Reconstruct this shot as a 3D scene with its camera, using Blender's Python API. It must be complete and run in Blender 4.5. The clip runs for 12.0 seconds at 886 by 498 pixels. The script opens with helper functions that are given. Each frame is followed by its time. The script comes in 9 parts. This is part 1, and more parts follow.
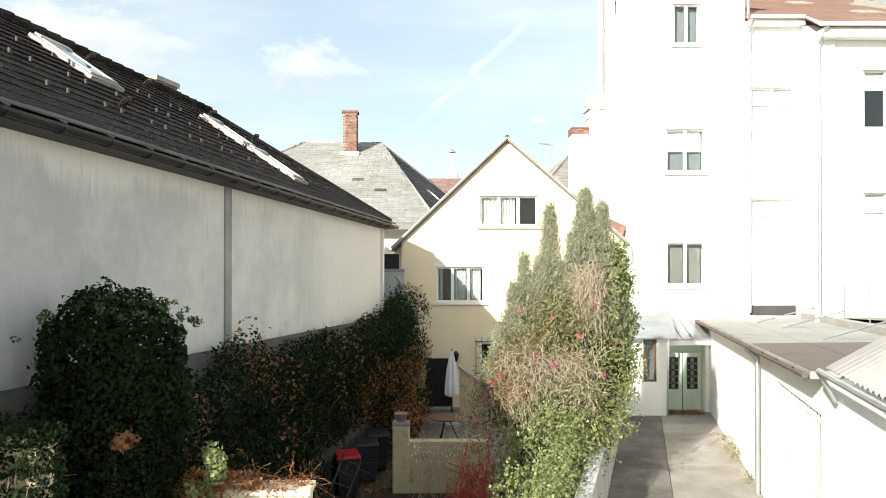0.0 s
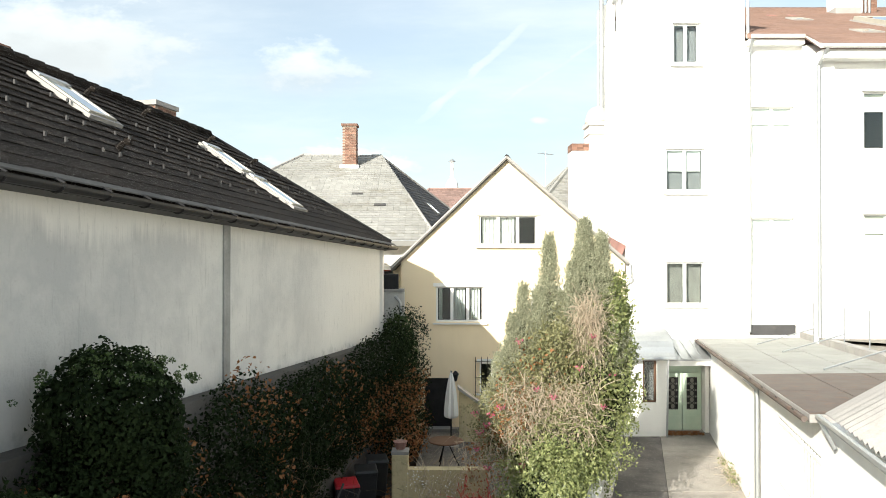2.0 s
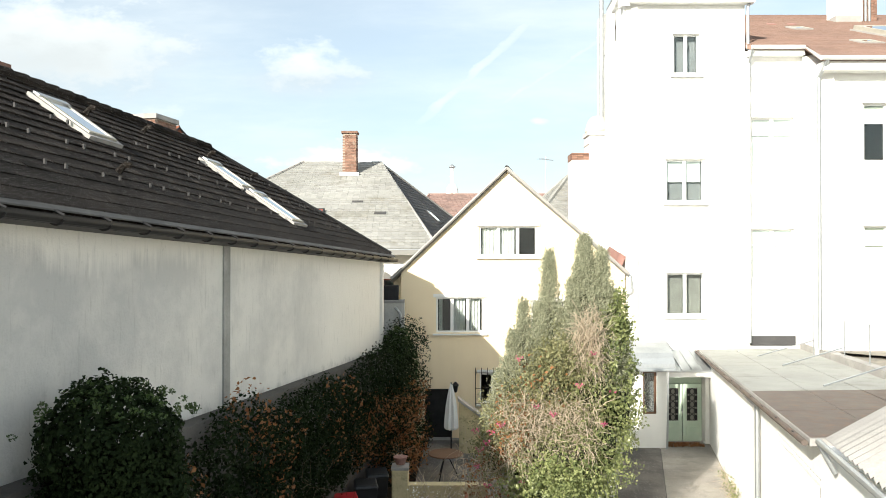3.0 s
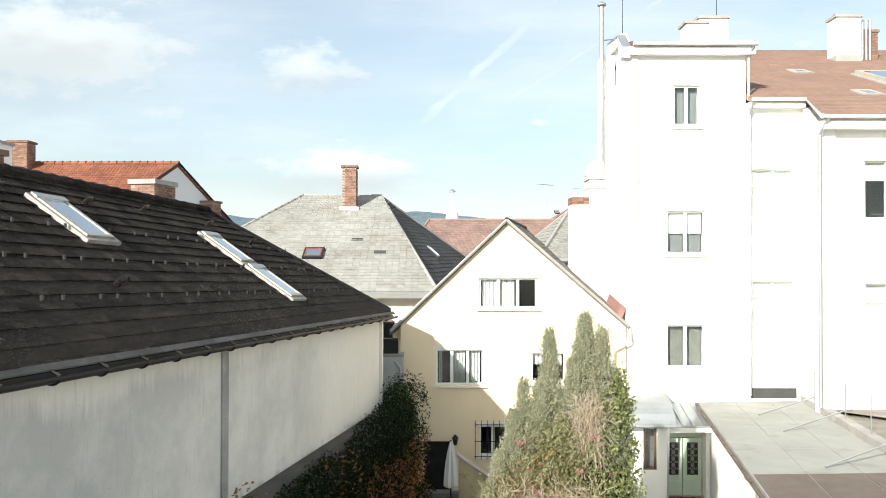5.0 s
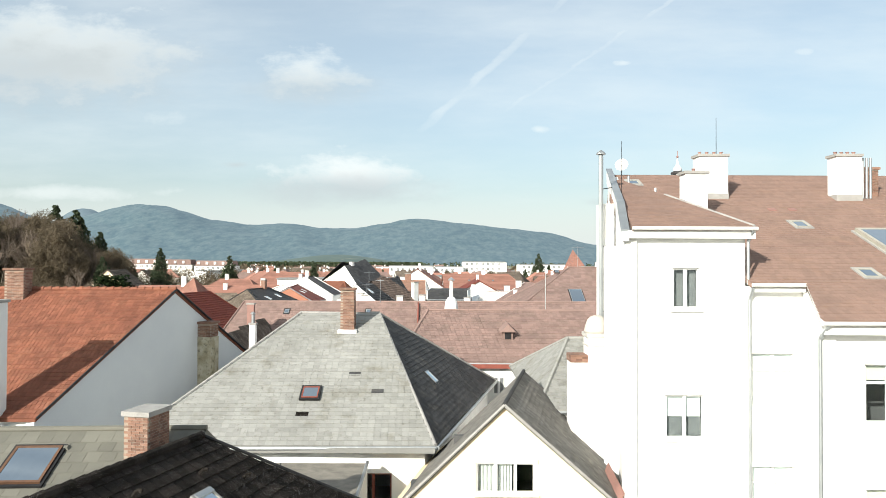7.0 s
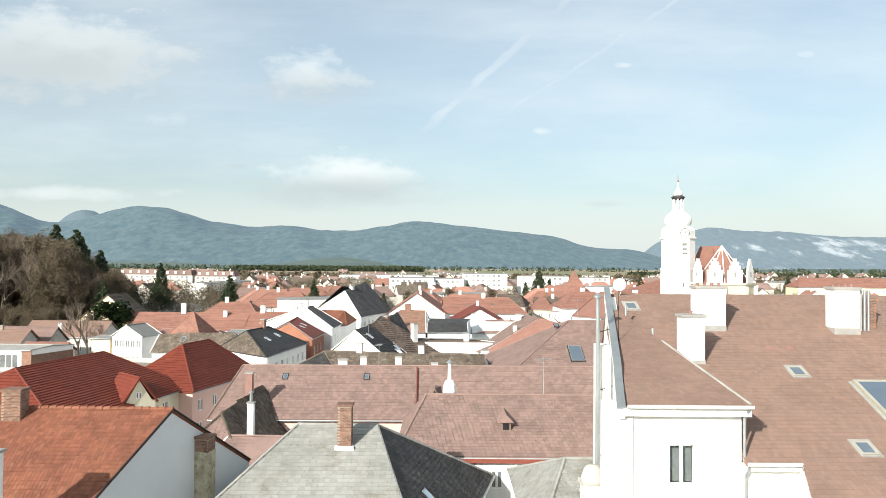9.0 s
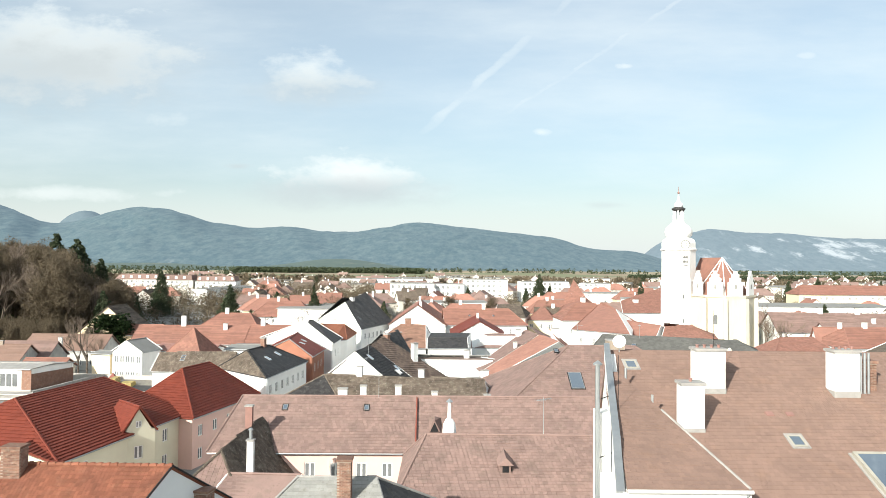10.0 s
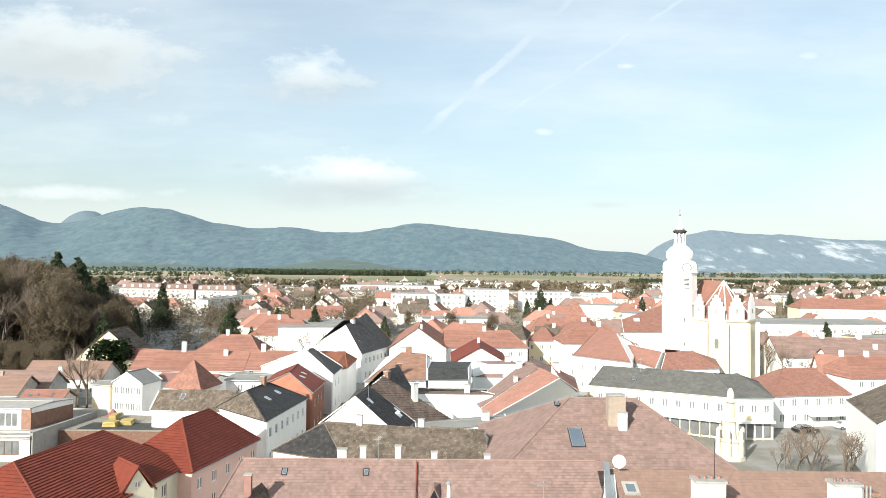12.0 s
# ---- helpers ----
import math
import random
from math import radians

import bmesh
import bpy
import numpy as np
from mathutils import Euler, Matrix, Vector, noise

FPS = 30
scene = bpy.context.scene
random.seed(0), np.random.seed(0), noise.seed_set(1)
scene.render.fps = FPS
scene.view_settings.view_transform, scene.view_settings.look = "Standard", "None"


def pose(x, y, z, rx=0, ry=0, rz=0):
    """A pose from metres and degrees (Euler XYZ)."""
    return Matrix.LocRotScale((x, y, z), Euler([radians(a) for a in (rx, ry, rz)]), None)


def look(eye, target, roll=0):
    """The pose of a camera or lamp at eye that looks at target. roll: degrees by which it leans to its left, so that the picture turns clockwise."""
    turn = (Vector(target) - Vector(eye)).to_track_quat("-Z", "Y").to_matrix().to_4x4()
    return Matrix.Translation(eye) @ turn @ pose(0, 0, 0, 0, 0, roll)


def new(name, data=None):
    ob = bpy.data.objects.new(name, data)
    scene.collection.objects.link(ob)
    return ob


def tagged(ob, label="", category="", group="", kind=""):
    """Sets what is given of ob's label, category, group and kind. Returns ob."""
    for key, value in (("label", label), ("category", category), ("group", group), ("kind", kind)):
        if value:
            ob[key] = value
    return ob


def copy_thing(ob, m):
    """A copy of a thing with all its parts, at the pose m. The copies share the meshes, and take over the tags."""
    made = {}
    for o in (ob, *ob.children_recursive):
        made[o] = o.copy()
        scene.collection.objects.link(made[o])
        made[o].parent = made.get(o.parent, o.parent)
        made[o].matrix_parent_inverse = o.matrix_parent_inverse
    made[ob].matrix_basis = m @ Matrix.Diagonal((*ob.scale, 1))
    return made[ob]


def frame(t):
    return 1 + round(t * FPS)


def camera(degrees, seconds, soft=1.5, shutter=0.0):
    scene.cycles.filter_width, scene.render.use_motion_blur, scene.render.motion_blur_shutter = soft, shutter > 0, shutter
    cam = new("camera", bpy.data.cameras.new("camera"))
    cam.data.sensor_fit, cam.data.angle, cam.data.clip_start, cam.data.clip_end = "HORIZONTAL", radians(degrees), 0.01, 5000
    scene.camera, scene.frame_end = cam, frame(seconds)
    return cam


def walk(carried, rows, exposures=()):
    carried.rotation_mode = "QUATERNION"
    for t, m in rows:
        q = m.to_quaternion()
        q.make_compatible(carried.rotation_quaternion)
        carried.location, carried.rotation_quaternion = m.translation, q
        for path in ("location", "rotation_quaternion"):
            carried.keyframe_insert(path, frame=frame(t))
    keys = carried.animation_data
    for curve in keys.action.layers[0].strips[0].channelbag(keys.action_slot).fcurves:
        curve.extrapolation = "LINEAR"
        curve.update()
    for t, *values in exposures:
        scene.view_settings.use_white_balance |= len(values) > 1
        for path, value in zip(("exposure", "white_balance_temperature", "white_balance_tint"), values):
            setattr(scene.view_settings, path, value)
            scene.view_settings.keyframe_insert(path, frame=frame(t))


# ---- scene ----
cam = camera(64.1, 12.0, soft=0.75)
METRES, EYE, TILT, LEAN, TURN = 24.0, 5.4, 0.3, 0.0, 0.0
ROWS = [
    (0.0, 0.0, 0.0, 0.0, 0.0, 0.0, 0.0),
    (0.5, 0.0007, 0.0, 0.0063, 0.01, 0.0, -0.01),
    (1.0, 0.0011, 0.0, 0.0134, 0.01, 0.02, -0.01),
    (1.5, 0.001, 0.0004, 0.02, 0.0, 0.03, -0.01),
    (2.0, 0.0008, 0.0008, 0.0276, 0.0, 0.05, -0.0),
    (2.5, 0.0008, 0.0009, 0.0357, 0.0, 0.08, -0.0),
    (3.0, 0.0009, 0.0009, 0.0423, 0.01, 0.11, -0.0),
    (5.0, 0.0011, 0.0035, 0.1161, 0.01, 0.21, -0.07),
    (5.5, 0.0021, 0.0062, 0.1862, -0.03, 0.35, -0.1),
    (6.0, 0.0035, 0.0075, 0.2453, 0.01, 0.49, -0.16),
    (6.5, 0.004, 0.0083, 0.3068, 0.02, 0.64, -0.21),
    (7.0, 0.0051, 0.009, 0.3733, 0.06, 0.72, -0.24),
    (9.0, 0.011, 0.0074, 0.6263, 0.13, 0.84, -0.41),
    (9.5, 0.0112, 0.0073, 0.6843, 0.15, 0.88, -0.45),
    (10.0, 0.0118, 0.0069, 0.7454, 0.17, 0.9, -0.49),
    (10.5, 0.0128, 0.0072, 0.8025, 0.19, 0.91, -0.51),
    (11.0, 0.0126, 0.0065, 0.8687, 0.21, 0.91, -0.56),
    (11.5, 0.0134, 0.0115, 0.9486, 0.24, 0.9, -0.6),
    (12.0, 0.0142, 0.0127, 0.9995, 0.27, 0.88, -0.6),
]
walk(cam, [(t, pose(0, 0, EYE, TILT, LEAN, TURN) @ pose(METRES * x, METRES * y, METRES * z, 90 + pitch, roll, yaw)) for t, x, y, z, yaw, pitch, roll in ROWS], exposures=((0.0, 1.0, 6650, 8), (3.2, 1.0, 6650, 8), (4.8, 0.93, 6600, 8), (5.5, 0.84, 6550, 7), (6.5, 0.64, 6500, 7), (9.0, 0.64, 6500, 7), (10.5, 0.76, 6500, 7), (12.0, 0.80, 6500, 7)))

# world: low winter sun behind the camera's left shoulder, pale sky with thin cloud
SUN_AZ, SUN_EL = 34.0, 25.0
to_sun = Vector((-math.sin(radians(SUN_AZ)) * math.cos(radians(SUN_EL)), -math.cos(radians(SUN_AZ)) * math.cos(radians(SUN_EL)), math.sin(radians(SUN_EL))))
sun = new("sun", bpy.data.lights.new("sun", "SUN"))
sun.data.energy, sun.data.angle, sun.data.color = 5.0, radians(0.53), (1.0, 0.945, 0.86)
sun.matrix_world = look(to_sun * 100, (0, 0, 0))
SKY_STRENGTH = 0.1


class Nodes:
    """Short hand for node trees."""

    def __init__(self, tree):
        self.tree = tree
        tree.nodes.clear()

    def add(self, kind, props=(), **links):
        node = self.tree.nodes.new(kind)
        for key, value in props:
            setattr(node, key, value)
        for key, value in links.items():
            self.plug(node.inputs[int(key[1:])] if key[0] == "i" and key[1:].isdigit() else node.inputs[key.replace("_", " ")], value)
        return node

    def plug(self, socket, value):
        if isinstance(value, bpy.types.NodeSocket):
            self.tree.links.new(value, socket)
        else:
            socket.default_value = value

    def op(self, name, a, b=0.0, clamp=False):
        return self.add("ShaderNodeMath", (("operation", name), ("use_clamp", clamp)), i0=a, i1=b).outputs[0]

    def blend(self, fac, a, b, mode="MIX"):
        node = self.add("ShaderNodeMix", (("data_type", "RGBA"), ("blend_type", mode), ("clamp_factor", True)))
        for k, v in ((0, fac), (6, a), (7, b)):
            self.plug(node.inputs[k], v)
        return node.outputs[2]

    def ramp(self, fac, lo, hi):
        node = self.add("ShaderNodeMapRange", (("interpolation_type", "SMOOTHSTEP"),), i0=fac, i1=lo, i2=hi)
        return node.outputs[0]

    def noise(self, vec, scale, detail=4.0, rough=0.55):
        return self.add("ShaderNodeTexNoise", (), Vector=vec, Scale=scale, Detail=detail, Roughness=rough).outputs[0]


world = bpy.data.worlds.new("world")
scene.world, world.use_nodes = world, True
n = Nodes(world.node_tree)
sky = n.add("ShaderNodeTexSky", (("sky_type", "NISHITA"), ("sun_disc", False), ("sun_elevation", radians(SUN_EL)), ("sun_rotation", radians(180 + SUN_AZ)), ("air_density", 1.0), ("dust_density", 2.5), ("ozone_density", 1.4)))
sep = n.add("ShaderNodeSeparateXYZ", (), i0=n.add("ShaderNodeTexCoord").outputs["Generated"])
ahead = n.op("MAXIMUM", n.op("ABSOLUTE", sep.outputs[1]), 0.15)
su, sv = n.op("DIVIDE", sep.outputs[0], ahead), n.op("DIVIDE", sep.outputs[2], ahead)
flat = n.add("ShaderNodeCombineXYZ", (), X=su, Y=n.op("MULTIPLY", sv, 2.0)).outputs[0]
puff = n.noise(flat, 11.0, 9.0, 0.62)
wisp = n.noise(n.add("ShaderNodeCombineXYZ", (), X=n.op("MULTIPLY", su, 0.6), Y=n.op("MULTIPLY", sv, 2.6), Z=3.0).outputs[0], 3.0, 7.0, 0.6)


def cloud(u, v, w, h, lo=0.15, hi=0.95, ragged=1.5):
    """A cumulus round the direction (u, v), ragged by the noise."""
    dx, dy = n.op("DIVIDE", n.op("SUBTRACT", su, u), w), n.op("DIVIDE", n.op("SUBTRACT", sv, v), h)
    r = n.op("SQRT", n.op("ADD", n.op("MULTIPLY", dx, dx), n.op("MULTIPLY", dy, dy)))
    field = n.op("ADD", n.op("SUBTRACT", 1.0, r), n.op("MULTIPLY", n.op("SUBTRACT", puff, 0.5), ragged))
    return n.ramp(field, lo, hi)


def trail(u, v, du, dv, width, strength):
    """A contrail: the strip round a straight line of directions, above its lower end."""
    length = math.hypot(du, dv)
    du, dv = du / length, dv / length
    a, b = n.op("SUBTRACT", su, u), n.op("SUBTRACT", sv, v)
    along = n.op("ADD", n.op("MULTIPLY", a, du), n.op("MULTIPLY", b, dv))
    bend = n.op("MULTIPLY", n.op("MULTIPLY", along, along), 0.10)
    across = n.op("ABSOLUTE", n.op("ADD", n.op("ADD", n.op("SUBTRACT", n.op("MULTIPLY", a, dv), n.op("MULTIPLY", b, du)), bend), n.op("MULTIPLY", n.op("SUBTRACT", puff, 0.5), 0.022)))
    return n.op("MULTIPLY", n.op("MULTIPLY", n.op("SUBTRACT", 1.0, n.ramp(across, width * 0.1, width)), n.ramp(along, -0.03, 0.10)), n.op("MULTIPLY", n.op("ADD", 0.45, n.op("MULTIPLY", puff, 0.8)), strength))


white = n.op("ADD", 0.33, n.op("MULTIPLY", n.ramp(wisp, 0.35, 0.80), 0.28))
for c in (n.op("MULTIPLY", cloud(-0.188, 0.262, 0.112, 0.056, -0.35, 1.35, 2.4), 0.9), n.op("MULTIPLY", cloud(-0.14, 0.126, 0.165, 0.036, -0.4, 1.15, 2.4), 0.97), n.op('MULTIPLY', cloud(-0.06, 0.345, 0.03, 0.018, 0.1, 1.2, 2.4), 0.5), n.op("MULTIPLY", cloud(-0.55, 0.095, 0.24, 0.02, -0.4, 1.0), 0.75), n.op("MULTIPLY", cloud(-0.54, 0.295, 0.22, 0.085, -0.5, 1.0, 1.9), 0.92),
          n.op("MULTIPLY", cloud(-0.40, 0.20, 0.20, 0.06, 0.0, 1.3), 0.6), n.op("MULTIPLY", cloud(0.135, 0.188, 0.035, 0.014, 0.1, 1.1), 0.7), n.op("MULTIPLY", cloud(0.255, 0.283, 0.03, 0.010, 0.1, 1.0), 0.7), n.op("MULTIPLY", cloud(0.51, 0.30, 0.04, 0.012, 0.1, 1.0), 0.6),
          trail(-0.075, 0.150, 0.25, 0.215, 0.017, 0.62), trail(0.02, 0.175, 0.33, 0.198, 0.009, 0.62),
          n.op("MULTIPLY", n.ramp(n.op("ADD", su, n.op("MULTIPLY", sv, -1.6)), -0.2, 0.7), 0.75), n.op("MULTIPLY", n.op("SUBTRACT", 1.0, n.ramp(sv, 0.0, 0.22)), 0.75)):
    white = n.op("MAXIMUM", white, c)
shade = n.op("MULTIPLY", cloud(-0.14, 0.102, 0.14, 0.024, -0.4, 1.0, 1.9), 0.75)
for c in (n.op("MULTIPLY", cloud(-0.57, 0.275, 0.19, 0.055, -0.5, 1.0, 1.9), 0.9), n.op("MULTIPLY", cloud(-0.19, 0.246, 0.09, 0.028, -0.4, 1.1, 1.9), 0.6), n.op("MULTIPLY", cloud(-0.295, 0.136, 0.028, 0.007, 0.1, 1.1), 0.6), n.op("MULTIPLY", cloud(0.23, 0.085, 0.05, 0.008, 0.1, 1.1), 0.35)):
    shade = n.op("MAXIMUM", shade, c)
tone = n.blend(white, n.blend(1.0, sky.outputs[0], (0.93, 1.03, 1.02, 1), "MULTIPLY"), (6.4, 6.7, 6.72, 1))
tone = n.blend(shade, tone, (4.0, 4.35, 4.55, 1))
n.add("ShaderNodeOutputWorld", (), Surface=n.add("ShaderNodeBackground", (), Color=tone, Strength=SKY_STRENGTH).outputs[0])


# ---- materials ----
def surface(name, c1, c2, scale=1.5, rough=0.85, bump=0.25, fine=30.0, vary=0.25, metal=0.0, streak=0.0, stain=None, spread=0.5, depth=0.01, pieces=0.0, seam=None, gloss=0.3, speck=None, sheen=0.0):
    """Two base colours mixed by broad and fine noise, with relief; streak: vertical run marks; stain: a colour in patches;
    speck: colour, amount and scale of small spots; pieces: how far single pieces differ; seam: the spacing of fine courses in the relief."""
    m = bpy.data.materials.new(name)
    m.use_nodes = True
    q = Nodes(m.node_tree)
    at = q.add("ShaderNodeTexCoord").outputs["Object"]
    broad, grain = q.noise(at, scale, 5.0), q.noise(at, fine, 3.0, 0.6)
    colour = q.blend(q.ramp(broad, 0.5 - spread / 2, 0.5 + spread / 2), (*c1, 1), (*c2, 1))
    if stain:
        colour = q.blend(q.op("MULTIPLY", q.ramp(q.noise(at, scale * 2.3, 6.0, 0.65), 0.5, 0.72), stain[1]), colour, (*stain[0], 1))
    if speck:
        colour = q.blend(q.op("MULTIPLY", q.ramp(q.noise(at, speck[2], 2.0, 0.7), 0.60, 0.70), speck[1]), colour, (*speck[0], 1))
    if streak:
        run = q.add("ShaderNodeMapping", (), Vector=at, Scale=(3.0, 3.0, 0.3)).outputs[0]
        colour = q.blend(q.op("MULTIPLY", q.ramp(q.noise(run, 1.0, 6.0, 0.6), 0.42, 0.75), streak), colour, tuple(0.55 * c for c in c1) + (1,), "MIX")
    level = q.op("ADD", 1.0 - vary / 2, q.op("MULTIPLY", grain, vary))
    if pieces:
        one = q.op("FRACT", q.op("ADD", q.add("ShaderNodeNewGeometry").outputs["Random Per Island"], q.add("ShaderNodeObjectInfo").outputs["Random"]))
        level = q.op("MULTIPLY", level, q.op("ADD", 1.0 - pieces / 2, q.op("MULTIPLY", one, pieces)))
    grey = q.add("ShaderNodeCombineColor", (), i0=level, i1=level, i2=level).outputs[0]
    colour = q.blend(1.0, colour, grey, "MULTIPLY")
    height = q.op("ADD", grain, q.op("MULTIPLY", broad, 0.6))
    if seam:
        wave = q.add("ShaderNodeTexWave", (("bands_direction", "Z"), ("wave_profile", "SAW")), Vector=at, Scale=seam, Distortion=0.6).outputs[1]
        height = q.op("ADD", height, q.op("MULTIPLY", wave, 2.0))
        colour = q.blend(q.op("MULTIPLY", q.ramp(wave, 0.8, 1.0), 0.5), colour, tuple(0.45 * c for c in c1) + (1,))
    relief = q.add("ShaderNodeBump", (), Strength=bump, Distance=depth, Height=height).outputs[0]
    shader = q.add("ShaderNodeBsdfPrincipled", (), Base_Color=colour, Roughness=rough, Metallic=metal, Normal=relief, Specular_IOR_Level=gloss, Sheen_Weight=sheen)
    q.add("ShaderNodeOutputMaterial", (), Surface=shader.outputs[0])
    return m


def glass(name, tint=(0.9, 0.95, 0.95)):
    m = bpy.data.materials.new(name)
    m.use_nodes = True
    q = Nodes(m.node_tree)
    gloss = q.add("ShaderNodeBsdfGlossy", (), Color=(1, 1, 1, 1), Roughness=0.02)
    clear = q.add("ShaderNodeBsdfTransparent", (), Color=(*tint, 1))
    fres = q.add("ShaderNodeFresnel", (), IOR=1.5).outputs[0]
    q.add("ShaderNodeOutputMaterial", (), Surface=q.add("ShaderNodeMixShader", (), i0=fres, i1=clear.outputs[0], i2=gloss.outputs[0]).outputs[0])
    return m


def foliage(name, c1, c2, scale=2.0, rough=0.5, through_light=0.35, gloss=0.3):
    m = bpy.data.materials.new(name)
    m.use_nodes = True
    q = Nodes(m.node_tree)
    at = q.add("ShaderNodeTexCoord").outputs["Object"]
    one = q.add("ShaderNodeNewGeometry").outputs["Random Per Island"]
    f = q.op("ADD", q.op("MULTIPLY", q.noise(at, scale, 3.0), 0.9), q.op("MULTIPLY", q.op("SUBTRACT", one, 0.5), 0.8), True)
    colour = q.blend(f, (*c1, 1), (*c2, 1))
    shine = q.add("ShaderNodeBsdfPrincipled", (), Base_Color=colour, Roughness=rough, Specular_IOR_Level=gloss)
    thin = q.add("ShaderNodeBsdfTranslucent", (), Color=colour)
    q.add("ShaderNodeOutputMaterial", (), Surface=q.add("ShaderNodeMixShader", (), i0=through_light, i1=shine.outputs[0], i2=thin.outputs[0]).outputs[0])
    return m


plaster_old = surface("old grey plaster", (0.60, 0.59, 0.555), (0.47, 0.47, 0.45), 0.45, 0.95, 0.5, 22, 0.35, streak=0.6, stain=((0.36, 0.365, 0.35), 0.7), depth=0.02, speck=((0.34, 0.34, 0.33), 0.35, 9.0))
plaster_white = surface("white plaster", (0.83, 0.83, 0.81), (0.78, 0.78, 0.76), 0.6, 0.9, 0.25, 40, 0.1, streak=0.1)
plaster_cream = surface("cream plaster", (0.85, 0.71, 0.50), (0.81, 0.67, 0.46), 0.6, 0.9, 0.25, 40, 0.1, streak=0.08)
plaster_chalk = surface("chalky weathered plaster", (0.54, 0.52, 0.48), (0.46, 0.44, 0.41), 1.2, 0.9, 0.3, 30, 0.15, streak=0.3)
concrete_pale = surface("pale concrete", (0.52, 0.48, 0.43), (0.44, 0.41, 0.37), 1.5, 0.9, 0.3, 30, 0.2)
plaster_pink = surface("pink plaster", (0.72, 0.50, 0.44), (0.66, 0.46, 0.40), 0.5, 0.9, 0.2, 30, 0.1)
plaster_rose = surface("pale rose plaster", (0.72, 0.62, 0.57), (0.66, 0.56, 0.52), 0.5, 0.9, 0.2, 30, 0.1)
plaster_lime = surface("pale cream plaster", (0.70, 0.68, 0.54), (0.64, 0.625, 0.49), 0.5, 0.9, 0.2, 30, 0.1)
plaster_yellow = surface("pale yellow plaster", (0.76, 0.68, 0.46), (0.72, 0.64, 0.44), 0.5, 0.9, 0.2, 30, 0.1)
plaster_grey = surface("grey render", (0.68, 0.70, 0.71), (0.62, 0.64, 0.66), 0.4, 0.9, 0.2, 30, 0.12)
stone_pale = surface("pale church stone", (0.60, 0.56, 0.46), (0.53, 0.49, 0.40), 0.25, 0.9, 0.3, 6, 0.2, streak=0.2)
plaster_stained = surface("stained chimney plaster", (0.50, 0.46, 0.36), (0.30, 0.26, 0.17), 2.0, 0.9, 0.4, 25, 0.3, stain=((0.10, 0.085, 0.06), 0.8))
concrete = surface("concrete", (0.36, 0.35, 0.33), (0.28, 0.27, 0.26), 1.2, 0.9, 0.4, 35, 0.3, stain=((0.2, 0.2, 0.19), 0.5))
tile_dark = surface("dark concrete tile", (0.021, 0.017, 0.0145), (0.011, 0.0092, 0.008), 0.9, 0.85, 0.7, 45, 0.5, stain=((0.033, 0.027, 0.022), 0.5), pieces=0.9, gloss=0.05, speck=((0.34, 0.33, 0.31), 0.75, 60.0), sheen=0.003)
tile_black = surface("black tile", (0.052, 0.050, 0.050), (0.032, 0.031, 0.032), 0.9, 0.6, 0.3, 30, 0.3, speck=((0.16, 0.15, 0.14), 0.4, 3.0), pieces=0.5, gloss=0.15)
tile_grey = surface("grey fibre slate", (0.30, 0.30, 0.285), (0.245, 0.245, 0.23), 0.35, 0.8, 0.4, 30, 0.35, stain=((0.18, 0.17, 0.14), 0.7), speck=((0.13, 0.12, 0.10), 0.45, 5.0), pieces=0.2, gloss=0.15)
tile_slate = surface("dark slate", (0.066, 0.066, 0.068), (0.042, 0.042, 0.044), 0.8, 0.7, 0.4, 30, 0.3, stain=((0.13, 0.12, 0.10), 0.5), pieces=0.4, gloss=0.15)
tile_worn = surface("worn grey brown slate", (0.19, 0.18, 0.165), (0.14, 0.132, 0.12), 0.8, 0.85, 0.4, 30, 0.3, stain=((0.26, 0.24, 0.20), 0.5), pieces=0.35, gloss=0.15)
tile_olive = surface("olive fibre slate", (0.165, 0.16, 0.135), (0.13, 0.127, 0.11), 0.6, 0.75, 0.3, 30, 0.2, pieces=0.25, gloss=0.15)
tile_red = surface("orange clay tile", (0.295, 0.150, 0.117), (0.235, 0.125, 0.10), 0.7, 0.85, 0.3, 25, 0.25, stain=((0.26, 0.15, 0.11), 0.5), speck=((0.17, 0.09, 0.065), 0.45, 5.0), pieces=0.26, gloss=0.15)
tile_rust = surface("old orange brown clay tile", (0.245, 0.100, 0.063), (0.18, 0.074, 0.05), 0.7, 0.85, 0.3, 25, 0.25, stain=((0.26, 0.13, 0.085), 0.5), speck=((0.12, 0.06, 0.042), 0.5, 6.0), pieces=0.34, gloss=0.15)
tile_deep = surface("deep red tile", (0.185, 0.046, 0.030), (0.15, 0.038, 0.026), 0.6, 0.6, 0.2, 25, 0.2, pieces=0.15, gloss=0.15)
tile_brown = surface("brown clay tile", (0.255, 0.170, 0.138), (0.215, 0.145, 0.119), 0.5, 0.85, 0.3, 25, 0.2, stain=((0.25, 0.16, 0.12), 0.5), speck=((0.15, 0.10, 0.08), 0.4, 6.0), pieces=0.14, gloss=0.15)
tile_square = surface("dark grey fibre slate", (0.135, 0.133, 0.124), (0.105, 0.104, 0.098), 0.6, 0.75, 0.3, 30, 0.2, pieces=0.25, gloss=0.15)
tile_mauve = surface("weathered mauve clay tile", (0.26, 0.178, 0.157), (0.206, 0.144, 0.128), 0.5, 0.9, 0.3, 25, 0.25, stain=((0.17, 0.13, 0.11), 0.6), speck=((0.13, 0.10, 0.085), 0.5, 5.0), pieces=0.24, gloss=0.15)
